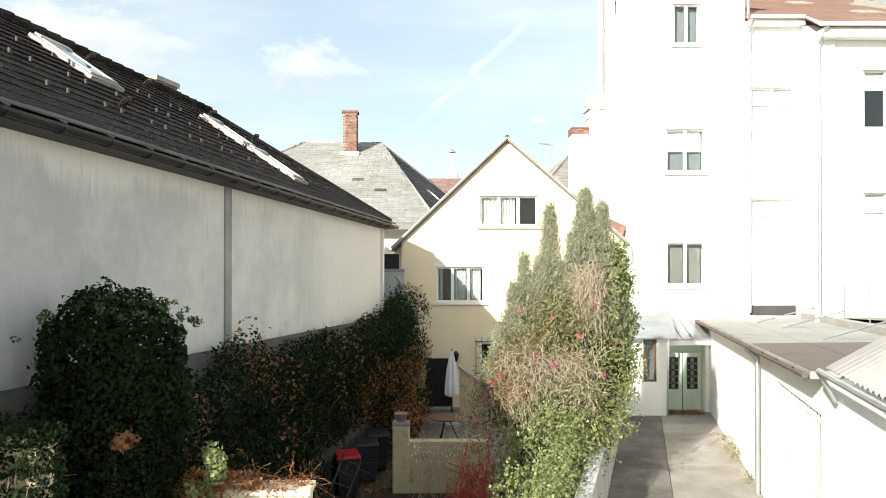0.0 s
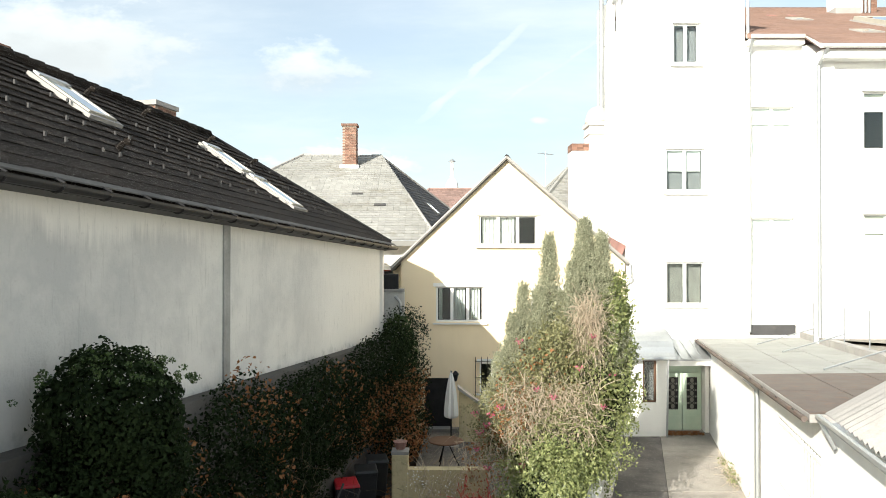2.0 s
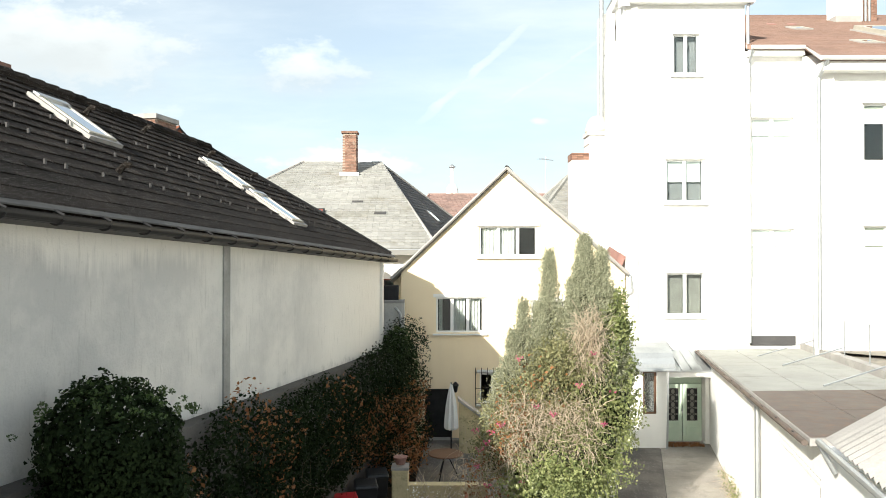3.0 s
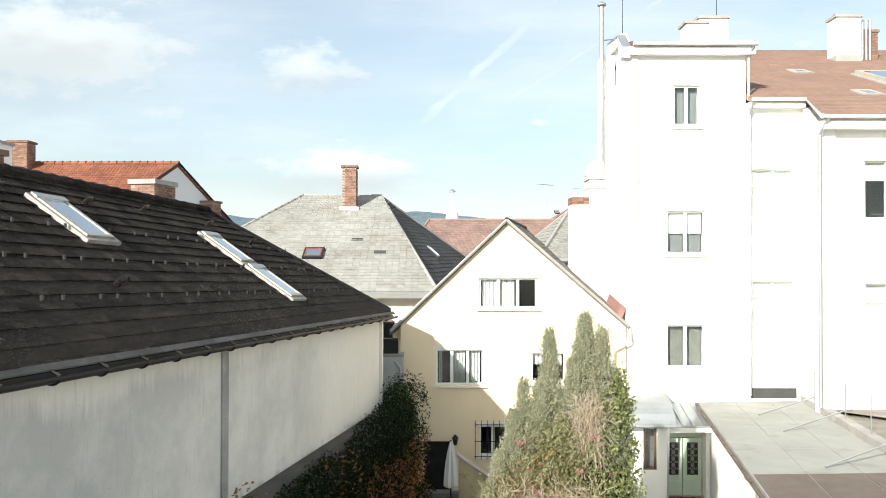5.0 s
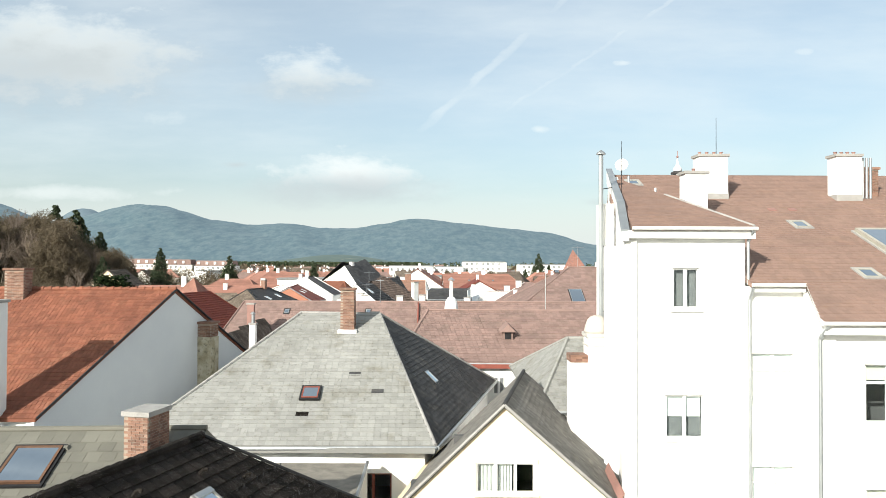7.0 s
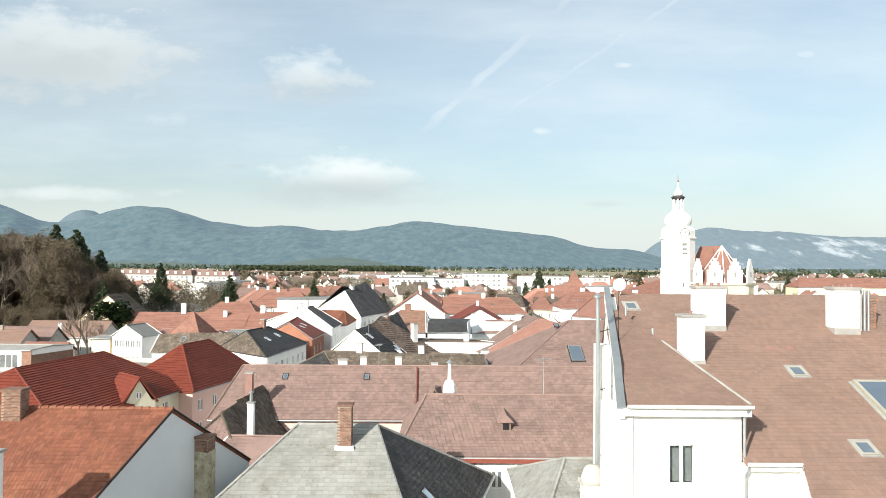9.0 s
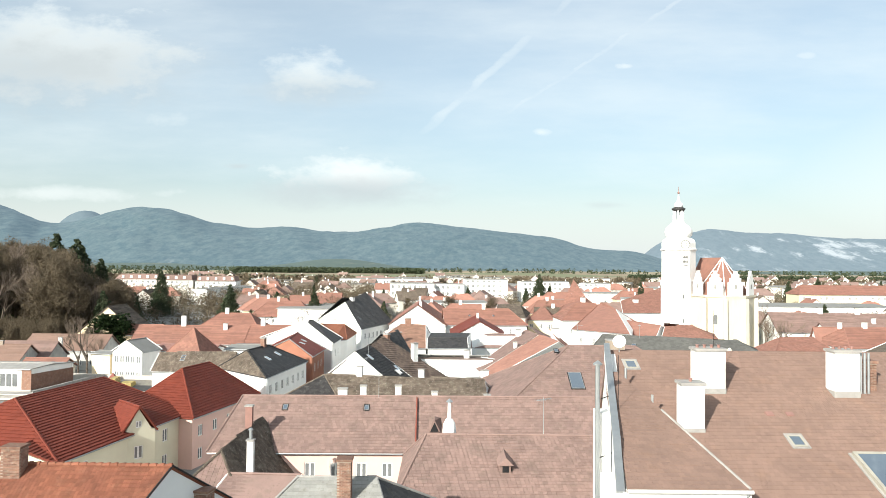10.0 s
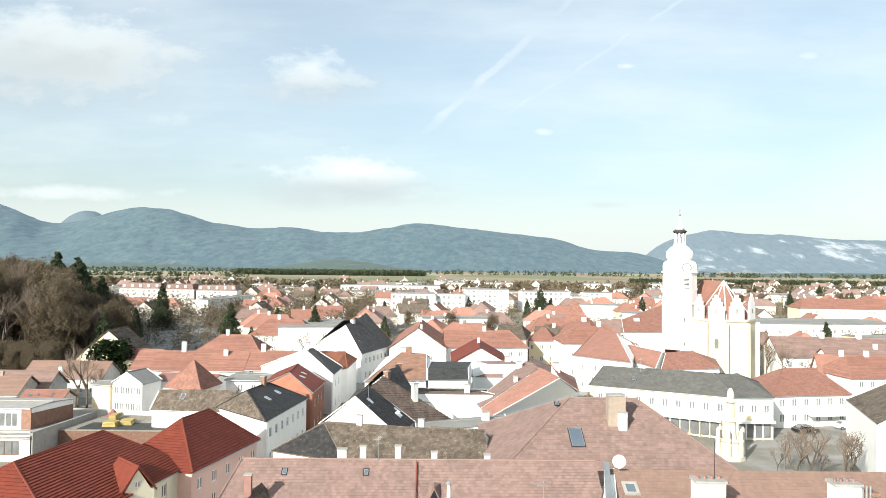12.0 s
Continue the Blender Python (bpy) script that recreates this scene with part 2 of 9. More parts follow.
tile_moss = surface("mossy brown tile", (0.14, 0.112, 0.09), (0.082, 0.066, 0.054), 0.6, 0.9, 0.4, 25, 0.3, stain=((0.20, 0.18, 0.145), 0.5), pieces=0.5, speck=((0.34, 0.31, 0.26), 0.75, 8.0), gloss=0.15)
roof_grey = surface("grey roofing", (0.25, 0.25, 0.24), (0.20, 0.20, 0.19), 0.4, 0.8, 0.2, 12, 0.2)
felt = surface("mineral roofing felt", (0.31, 0.315, 0.295), (0.26, 0.265, 0.25), 0.7, 0.9, 0.4, 60, 0.25, stain=((0.20, 0.19, 0.17), 0.5))
zinc = surface("weathered zinc", (0.42, 0.44, 0.45), (0.34, 0.36, 0.37), 1.5, 0.45, 0.1, 20, 0.2, metal=0.7)
gutter_dark = surface("dark painted gutter", (0.026, 0.026, 0.027), (0.016, 0.016, 0.017), 2, 0.5, 0.1, 20, 0.3, gloss=0.25)
gutter_rust = surface("rust stained gutter", (0.12, 0.10, 0.085), (0.09, 0.07, 0.06), 2, 0.7, 0.2, 20, 0.3, stain=((0.18, 0.09, 0.05), 0.5))
copper = surface("brown copper sheet", (0.30, 0.165, 0.14), (0.24, 0.14, 0.12), 2, 0.6, 0.2, 20, 0.3, metal=0.1)
lead = surface("grey eave sheet", (0.085, 0.083, 0.078), (0.04, 0.039, 0.037), 1.5, 0.7, 0.2, 20, 0.4, stain=((0.14, 0.14, 0.13), 0.5))
plaster_damp = surface("damp stained plaster", (0.34, 0.34, 0.325), (0.22, 0.22, 0.21), 1.6, 0.95, 0.4, 22, 0.4, streak=0.6)
frame_cream = surface("pale metal frame", (0.40, 0.38, 0.325), (0.33, 0.315, 0.27), 2, 0.5, 0.1, 20, 0.2, metal=0.1)
gutter_pale = surface("pale weathered zinc", (0.66, 0.66, 0.64), (0.56, 0.56, 0.55), 1.5, 0.5, 0.1, 20, 0.2, metal=0.2)
brick_red = surface("red brick", (0.235, 0.135, 0.098), (0.17, 0.095, 0.072), 2.0, 0.9, 0.4, 40, 0.3, pieces=0.6, stain=((0.30, 0.27, 0.23), 0.5))
mortar = surface("lime mortar", (0.33, 0.275, 0.225), (0.27, 0.225, 0.185), 2.0, 0.95, 0.4, 40, 0.3)
paint_white = surface("white window paint", (0.80, 0.80, 0.78), (0.76, 0.76, 0.74), 3, 0.4, 0.05, 30, 0.05)
paint_green = surface("worn green door paint", (0.46, 0.56, 0.46), (0.40, 0.50, 0.41), 2.5, 0.6, 0.3, 30, 0.2, stain=((0.5, 0.5, 0.42), 0.4))
wood_dark = surface("dark brown wood", (0.14, 0.075, 0.045), (0.10, 0.055, 0.035), 4, 0.6, 0.3, 40, 0.3)
wood_red = surface("red brown wood", (0.24, 0.07, 0.05), (0.18, 0.055, 0.04), 4, 0.6, 0.3, 40, 0.3)
plinth_dark = surface("dark weathered plinth", (0.10, 0.095, 0.09), (0.065, 0.062, 0.058), 1.2, 0.95, 0.4, 30, 0.4)
asphalt = surface("worn asphalt drive", (0.20, 0.185, 0.17), (0.11, 0.104, 0.097), 0.7, 0.95, 0.9, 40, 1.1, stain=((0.10, 0.096, 0.09), 0.8), spread=0.3, depth=0.02, speck=((0.46, 0.44, 0.40), 0.6, 24.0))
concrete_drive = surface("pale exposed aggregate", (0.37, 0.345, 0.31), (0.255, 0.24, 0.215), 0.9, 0.95, 1.0, 55, 1.0, stain=((0.20, 0.19, 0.175), 0.6), depth=0.02, speck=((0.60, 0.57, 0.52), 0.5, 30.0))
mossy_plaster = surface("mossy yellow plaster", (0.58, 0.50, 0.31), (0.46, 0.40, 0.25), 1.5, 0.95, 0.5, 25, 0.3, stain=((0.16, 0.15, 0.09), 0.7))
tile_umber = surface("brown grey ribbed tile", (0.165, 0.125, 0.105), (0.11, 0.085, 0.073), 0.6, 0.85, 0.3, 25, 0.25, pieces=0.4, gloss=0.15)
tile_patch = surface("patched orange brown tile", (0.31, 0.18, 0.13), (0.20, 0.115, 0.085), 0.8, 0.85, 0.3, 25, 0.3, stain=((0.15, 0.10, 0.075), 0.6), pieces=0.5, gloss=0.15)
plaster_orange = surface("salmon orange plaster", (0.31, 0.14, 0.09), (0.27, 0.12, 0.08), 0.5, 0.9, 0.2, 30, 0.1, streak=0.1)
tile_pale = surface("faded orange tile", (0.38, 0.20, 0.155), (0.31, 0.165, 0.13), 0.5, 0.85, 0.3, 25, 0.2, pieces=0.2, gloss=0.15)
soil = surface("dark garden soil", (0.07, 0.05, 0.035), (0.045, 0.035, 0.025), 1.5, 0.95, 0.8, 14, 0.5, stain=((0.16, 0.08, 0.04), 0.6), depth=0.04)
gravel = surface("roof gravel", (0.30, 0.275, 0.235), (0.20, 0.185, 0.16), 2.0, 0.95, 1.0, 45, 0.7, depth=0.03)
iron = surface("black iron", (0.03, 0.03, 0.032), (0.02, 0.02, 0.022), 5, 0.5, 0.1, 30, 0.2, metal=0.5)
plastic_dark = surface("dark plastic", (0.03, 0.032, 0.035), (0.022, 0.024, 0.026), 5, 0.45, 0.05, 30, 0.1)
plastic_red = surface("red plastic", (0.45, 0.02, 0.03), (0.40, 0.02, 0.03), 5, 0.45, 0.05, 30, 0.1)
cloth_white = surface("white canvas", (0.78, 0.78, 0.76), (0.72, 0.72, 0.70), 3, 0.9, 0.3, 60, 0.1)
curtain = surface("curtain cloth", (0.66, 0.65, 0.62), (0.55, 0.54, 0.52), 3, 0.9, 0.3, 60, 0.15)
blind = surface("cream blind", (0.62, 0.60, 0.50), (0.56, 0.54, 0.46), 3, 0.9, 0.1, 40, 0.1)
blind_olive = surface("pale net curtain", (0.20, 0.195, 0.175), (0.155, 0.15, 0.135), 3, 0.9, 0.1, 40, 0.2)
blind_grey = surface("grey net curtain", (0.20, 0.20, 0.20), (0.15, 0.155, 0.16), 3, 0.9, 0.1, 40, 0.2)
# dark sheet colour: the dimness of rooms behind the panes is painted
dark_room = surface("painted room dimness", (0.10, 0.10, 0.10), (0.07, 0.07, 0.07), 1, 0.9, 0.1, 10, 0.2)
bark = surface("grey bark", (0.13, 0.105, 0.085), (0.09, 0.075, 0.06), 3, 0.95, 0.8, 25, 0.4)
twig = surface("bare twigs", (0.20, 0.155, 0.12), (0.14, 0.11, 0.09), 0.3, 0.95, 0.3, 5, 0.4)
pane_far = surface("dim window glass", (0.19, 0.20, 0.205), (0.12, 0.125, 0.13), 0.5, 0.08, 0.0, 5, 0.2)
pane = glass("clear glass")
sky_pane = surface("skylight glass", (0.60, 0.65, 0.68), (0.54, 0.60, 0.64), 0.5, 0.04, 0.0, 5, 0.1, metal=1.0)
stripe_paint = surface("car paint", (0.03, 0.03, 0.035), (0.025, 0.025, 0.03), 1, 0.25, 0.0, 5, 0.05, metal=0.3)
plaster_far = surface("weathered pale plaster", (0.62, 0.59, 0.53), (0.54, 0.51, 0.46), 0.2, 0.9, 0.2, 10, 0.2)
formwork = surface("yellow formwork boards", (0.42, 0.33, 0.12), (0.34, 0.27, 0.11), 2, 0.7, 0.2, 20, 0.3)
# ivy in shade gets a near-black leaf, sunlit ivy a pale one: painted light
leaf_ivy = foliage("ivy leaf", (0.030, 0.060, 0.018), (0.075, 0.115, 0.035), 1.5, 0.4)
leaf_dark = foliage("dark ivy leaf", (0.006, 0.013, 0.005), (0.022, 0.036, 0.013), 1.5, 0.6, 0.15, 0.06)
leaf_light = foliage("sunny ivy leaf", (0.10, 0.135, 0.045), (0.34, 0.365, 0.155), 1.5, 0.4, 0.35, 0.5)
leaf_rust = foliage("rust coloured vine leaf", (0.20, 0.08, 0.035), (0.38, 0.19, 0.085), 2.0, 0.6)
leaf_red = foliage("red vine leaf", (0.62, 0.06, 0.08), (0.45, 0.14, 0.09), 2.0, 0.6)
leaf_thuja = foliage("conifer scale leaf", (0.175, 0.19, 0.125), (0.46, 0.465, 0.335), 4.0, 0.7, 0.2, 0.1)
leaf_olive = foliage("olive rose leaf", (0.14, 0.15, 0.065), (0.36, 0.345, 0.19), 1.5, 0.6)
# dark colour of added cores that stand for shade between the leaves
leaf_shade = surface("foliage gap shade", (0.035, 0.045, 0.024), (0.022, 0.028, 0.016), 4, 0.9, 0.5, 30, 0.5)
leaf_straw = foliage("dry stem", (0.40, 0.33, 0.245), (0.58, 0.50, 0.40), 3.0, 0.8)
leaf_rose = foliage("pink rose petal", (0.62, 0.08, 0.22), (0.72, 0.18, 0.32), 3.0, 0.6)
leaf_fir = foliage("fir needle", (0.030, 0.044, 0.022), (0.068, 0.086, 0.044), 0.5, 0.7, 0.15)
leaf_brown = foliage("winter scrub twig", (0.082, 0.066, 0.045), (0.165, 0.128, 0.085), 0.3, 0.9, 0.15)


# the long wall: a dry pale band under the eave, a grey damp field with a ragged upper edge below it, pale again at the
# far end; the near end is greyed further to stand for dimmer light
wall_damp_shade = bpy.data.materials.new("pale plaster with a grey damp field and shaded near end")
wall_damp_shade.use_nodes = True
q = Nodes(wall_damp_shade.node_tree)
at = q.add("ShaderNodeTexCoord").outputs["Object"]
axis = q.add("ShaderNodeSeparateXYZ", (), i0=at)
below = q.op("SUBTRACT", q.op("SUBTRACT", 7.02, q.op("MULTIPLY", q.op("SUBTRACT", axis.outputs[1], 7.6), 0.04)), axis.outputs[2])
drip = q.noise(q.add("ShaderNodeMapping", (), Vector=at, Scale=(4.5, 4.5, 0.25)).outputs[0], 2.2, 5.0, 0.7)
cloudy = q.noise(at, 0.5, 4.0)
edge = q.op("ADD", below, q.op("ADD", q.op("MULTIPLY", q.op("SUBTRACT", drip, 0.5), 0.6), q.op("MULTIPLY", q.op("SUBTRACT", cloudy, 0.5), 0.7)))
damp = q.op("MULTIPLY", q.ramp(edge, 0.34, 0.72), q.op("SUBTRACT", 1.0, q.ramp(q.op("ADD", axis.outputs[1], q.op("MULTIPLY", cloudy, 3.0)), 17.2, 19.6)))
# damp varies at random; towards the near end it also carries painted shade
damp = q.op("MULTIPLY", damp, q.op("ADD", q.op("ADD", 0.22, q.op("MULTIPLY", q.op("SUBTRACT", 1.0, q.ramp(axis.outputs[1], 8.0, 13.5)), 0.4)), q.op("MULTIPLY", q.ramp(q.noise(at, 0.8, 6.0, 0.65), 0.35, 0.65), 0.45)))
colour = q.blend(q.noise(at, 0.7, 5.0), (0.73, 0.715, 0.665, 1), (0.65, 0.64, 0.60, 1))
colour = q.blend(damp, colour, (0.43, 0.435, 0.425, 1))
fine = q.noise(q.add("ShaderNodeMapping", (), Vector=at, Scale=(5.0, 5.0, 0.5)).outputs[0], 3.0, 5.0, 0.7)
colour = q.blend(q.op("MULTIPLY", q.ramp(fine, 0.54, 0.76), 0.42), colour, (0.30, 0.30, 0.285, 1))
colour = q.blend(q.op("MULTIPLY", q.ramp(q.noise(at, 9.0, 3.0, 0.7), 0.62, 0.72), 0.22), colour, (0.33, 0.33, 0.32, 1))
rot_low = q.ramp(q.op("ADD", q.op("SUBTRACT", below, 2.85), q.op("MULTIPLY", q.op("SUBTRACT", q.noise(at, 2.5, 6.0, 0.7), 0.5), 1.6)), 0.1, 0.45)
colour = q.blend(q.op("MULTIPLY", rot_low, 0.45), colour, (0.24, 0.245, 0.23, 1))
relief = q.add("ShaderNodeBump", (), Strength=0.5, Distance=0.02, Height=q.op("ADD", q.noise(at, 22.0, 4.0, 0.6), cloudy)).outputs[0]
q.add("ShaderNodeOutputMaterial", (), Surface=q.add("ShaderNodeBsdfPrincipled", (), Base_Color=colour, Roughness=0.95, Normal=relief, Specular_IOR_Level=0.2).outputs[0])


# ---- building helpers ----
def thing(name, m, label, category, group="", kind=""):
    ob = new(name)
    ob.matrix_world = m
    return tagged(ob, label, category, group, kind)


def link(name, mesh, parent, label=""):
    ob = new(name, mesh)
    ob.parent = parent
    return tagged(ob, label)


class Build:
    """Collects corners and faces of one mesh."""

    def __init__(self):
        self.v, self.f = [], []

    def add(self, verts, faces):
        k = len(self.v)
        self.v += [tuple(p) for p in verts]
        self.f += [tuple(k + i for i in f) for f in faces]
        return self

    def box(self, x0, x1, y0, y1, z0, z1, m=None, taper=0.0):
        tx, ty = (x1 - x0) * taper / 2, (y1 - y0) * taper / 2
        p = [(x0, y0, z0), (x1, y0, z0), (x1, y1, z0), (x0, y1, z0), (x0 + tx, y0 + ty, z1), (x1 - tx, y0 + ty, z1), (x1 - tx, y1 - ty, z1), (x0 + tx, y1 - ty, z1)]
        if m:
            p = [m @ Vector(q) for q in p]
        return self.add(p, [(0, 3, 2, 1), (4, 5, 6, 7), (0, 1, 5, 4), (1, 2, 6, 5), (2, 3, 7, 6), (3, 0, 4, 7)])

    def ring(self, w, h, t, y0, y1, m=None, x=0.0, z=0.0):
        """A closed rectangular frame in the xz plane, from y0 to y1."""
        p = [(x + a, y, z + c) for y in (y0, y1) for a, c in ((0, 0), (w, 0), (w, h), (0, h), (t, t), (w - t, t), (w - t, h - t), (t, h - t))]
        if m:
            p = [m @ Vector(q) for q in p]
        f = []
        for i in range(4):
            j = (i + 1) % 4
            f += [(i, j, 4 + j, 4 + i), (8 + j, 8 + i, 12 + i, 12 + j), (j, i, 8 + i, 8 + j), (4 + i, 4 + j, 12 + j, 12 + i)]
        return self.add(p, f)

    def prism(self, outline, thick):
        """A slab below a flat outline of 3D corners (given anticlockwise from above)."""
        k, low = len(outline), Vector((0, 0, -thick))
        top = [Vector(p) for p in outline]
        return self.add(top + [p + low for p in top], [tuple(range(k)), tuple(range(2 * k - 1, k - 1, -1))] + [(i, k + i, k + (i + 1) % k, (i + 1) % k) for i in range(k)])

    def tube(self, a, b, r0, r1=None, sides=8, ends=True):
        a, b, r1 = Vector(a), Vector(b), r0 if r1 is None else r1
        q = (b - a).to_track_quat("Z", "Y")
        ring = [Vector((math.cos(2 * math.pi * i / sides), math.sin(2 * math.pi * i / sides), 0)) for i in range(sides)]
        v = [a + q @ (c * r0) for c in ring] + [b + q @ (c * r1) for c in ring]
        f = [(i, (i + 1) % sides, sides + (i + 1) % sides, sides + i) for i in range(sides)]
        return self.add(v, f + ([tuple(range(sides - 1, -1, -1)), tuple(range(sides, 2 * sides))] if ends else []))

    def lathe(self, x, y, rows, sides=16, m=None):
        """A turned shape: rows of (radius, z)."""
        v = [(x + r * math.cos(2 * math.pi * i / sides), y + r * math.sin(2 * math.pi * i / sides), z) for r, z in rows for i in range(sides)]
        if m:
            v = [m @ Vector(p) for p in v]
        f = [(j * sides + i, j * sides + (i + 1) % sides, (j + 1) * sides + (i + 1) % sides, (j + 1) * sides + i) for j in range(len(rows) - 1) for i in range(sides)]
        return self.add(v, f + [tuple(range(sides - 1, -1, -1)), tuple((len(rows) - 1) * sides + i for i in range(sides))])

    def mesh(self, name, material, smooth=False, bevel=0.0):
        me = bpy.data.meshes.new(name)
        me.from_pydata(self.v, [], self.f)
        if bevel:
            bm = bmesh.new()
            bm.from_mesh(me)
            bmesh.ops.bevel(bm, geom=bm.edges[:], offset=bevel, segments=1, affect="EDGES")
            bm.to_mesh(me)
            bm.free()
        me.materials.append(material)
        if smooth:
            me.polygons.foreach_set("use_smooth", [True] * len(me.polygons))
        me.update()
        return me

    def part(self, name, material, parent, label="", smooth=False, bevel=0.0):
        return link(name, self.mesh(name, material, smooth, bevel), parent, label)


def soup(name, verts, faces, material):
    """A mesh from arrays; faces all with the same number of corners."""
    me = bpy.data.meshes.new(name)
    me.from_pydata(np.asarray(verts).tolist(), [], np.asarray(faces).tolist())
    me.materials.append(material)
    me.update()
    return me


def wall_mesh(name, outline, holes, thick, m, material):
    """An upright wall from its outline (along, up), with openings cut through; m places it: x along, y into the wall, z up."""
    bm = bmesh.new()
    for loop in [outline] + [[(u, z), (u + w, z), (u + w, z + h), (u, z + h)] for u, z, w, h in holes]:
        vs = [bm.verts.new((u, 0, z)) for u, z in loop]
        for i in range(len(vs)):
            bm.edges.new((vs[i], vs[(i + 1) % len(vs)]))
    bmesh.ops.triangle_fill(bm, use_beauty=True, use_dissolve=True, edges=bm.edges[:], normal=(0, -1, 0))
    got = bmesh.ops.extrude_face_region(bm, geom=bm.faces[:])
    bmesh.ops.translate(bm, verts=[g for g in got["geom"] if isinstance(g, bmesh.types.BMVert)], vec=(0, thick, 0))
    bmesh.ops.recalc_face_normals(bm, faces=bm.faces[:])
    bm.transform(m)
    me = bpy.data.meshes.new(name)
    bm.to_mesh(me)
    bm.free()
    me.materials.append(material)
    return me


def tiles(name, corners, tw, th, material, parent, thick=0.02, lift=0.02, label="", pieces=None, seed=1):
    """Courses of single tiles on a flat roof face whose first two corners are its eave; pieces: how many of them, nearest the
    eave's end, become objects of their own."""
    rng = np.random.default_rng(seed)
    p = [Vector(c) for c in corners]
    u = (p[1] - p[0]).normalized()
    nrm = u.cross(p[-1] - p[0]).normalized()
    if nrm.z < 0:
        nrm = -nrm
    v = nrm.cross(u).normalized()
    if v.z < 0:
        v = -v
    flat2 = [((q - p[0]).dot(u), (q - p[0]).dot(v)) for q in p]
    top = max(b for a, b in flat2)
    gap = 0.011 if thick >= 0.02 else 0.004
    V, F, loose, k, row = [], [], [], 0, 0
    while row * th < top - th * 0.3:
        v0 = row * th
        mid = min(v0 + th * 0.5, top - 1e-3)
        cuts = []
        for (a0, b0), (a1, b1) in zip(flat2, flat2[1:] + flat2[:1]):
            if (b0 - mid) * (b1 - mid) < 0:
                cuts.append(a0 + (a1 - a0) * (mid - b0) / (b1 - b0))
        if len(cuts) >= 2:
            lo, hi = min(cuts), max(cuts)
            s = lo - (row % 2) * tw / 2
            while s < hi - 0.02:
                a, b = max(lo, s) + gap, min(hi, s + tw) - gap
                s += tw
                if b - a < 0.03:
                    continue
                j, v1 = rng.normal(0, 0.15, 3) * thick, min(v0 + th * 1.2, top + 0.02)
                h = lift + thick + abs(j[0])
                pts = [p[0] + u * x + v * y + nrm * z for x, y, z in ((a, v0 + j[1], lift * 0.3), (b, v0 + j[2], lift * 0.3), (a, v0 + j[1], h), (b, v0 + j[2], h), (a, v1, 0.012), (b, v1, 0.012))]
                V += [q[:] for q in pts]
                F += [(k, k + 1, k + 3, k + 2), (k + 2, k + 3, k + 5, k + 4), (k, k + 2, k + 4, k), (k + 1, k + 5, k + 3, k + 1)]
                k += 6
        row += 1
    F = [f[:3] if f[3] == f[0] else f for f in F]
    if pieces:
        # the pieces nearest to a place of the plan become single objects on one shared tile
        centre = np.asarray(V).reshape(-1, 6, 3).mean(1)
        order = np.argsort(np.linalg.norm(centre - np.asarray(pieces[1]), axis=1))
        full = [i for i in order if abs((Vector(V[i * 6 + 1]) - Vector(V[i * 6])).length - (tw - 2 * gap)) < 0.002][: pieces[0]]
        one = Build()
        w = tw - 2 * gap
        one.add([(0, 0, 0.006), (w, 0, 0.006), (w, 0, lift + thick), (0, 0, lift + thick), (w, th * 1.2, 0.012), (0, th * 1.2, 0.012), (w * 0.5, 0, lift + thick + 0.006), (w * 0.5, th * 1.2, 0.018), (0, th * 1.2, 0.0), (w, th * 1.2, 0.0)],
                [(0, 1, 2, 6, 3), (3, 6, 7, 5), (6, 2, 4, 7), (1, 9, 4, 2), (0, 3, 5, 8), (5, 7, 4, 9, 8), (0, 8, 9, 1)])
        me = one.mesh("roof_tile", material)
        turn = Matrix((u, v, nrm)).transposed().to_4x4()
        for i in full:
            ob = link("roof_tile", me, parent)
            q = Vector(V[i * 6])
            ob.matrix_local = Matrix.Translation(q - nrm * lift * 0.3) @ turn @ Matrix.Rotation(rng.normal(0, 0.006), 4, "Z")
        keep = np.ones(len(centre), bool)
        keep[full] = False
        V2, F2 = [], []
        for i in np.flatnonzero(keep):
            k = len(V2)
            V2 += V[i * 6: i * 6 + 6]
            F2 += [(k, k + 1, k + 3, k + 2), (k + 2, k + 3, k + 5, k + 4), (k, k + 2, k + 4), (k + 1, k + 5, k + 3)]
        V, F = V2, F2
    me = bpy.data.meshes.new(name)
    me.from_pydata(V, [], F)
    me.materials.append(material)
    ob = link(name, me, parent, label)
    return tagged(ob, kind="stuff")


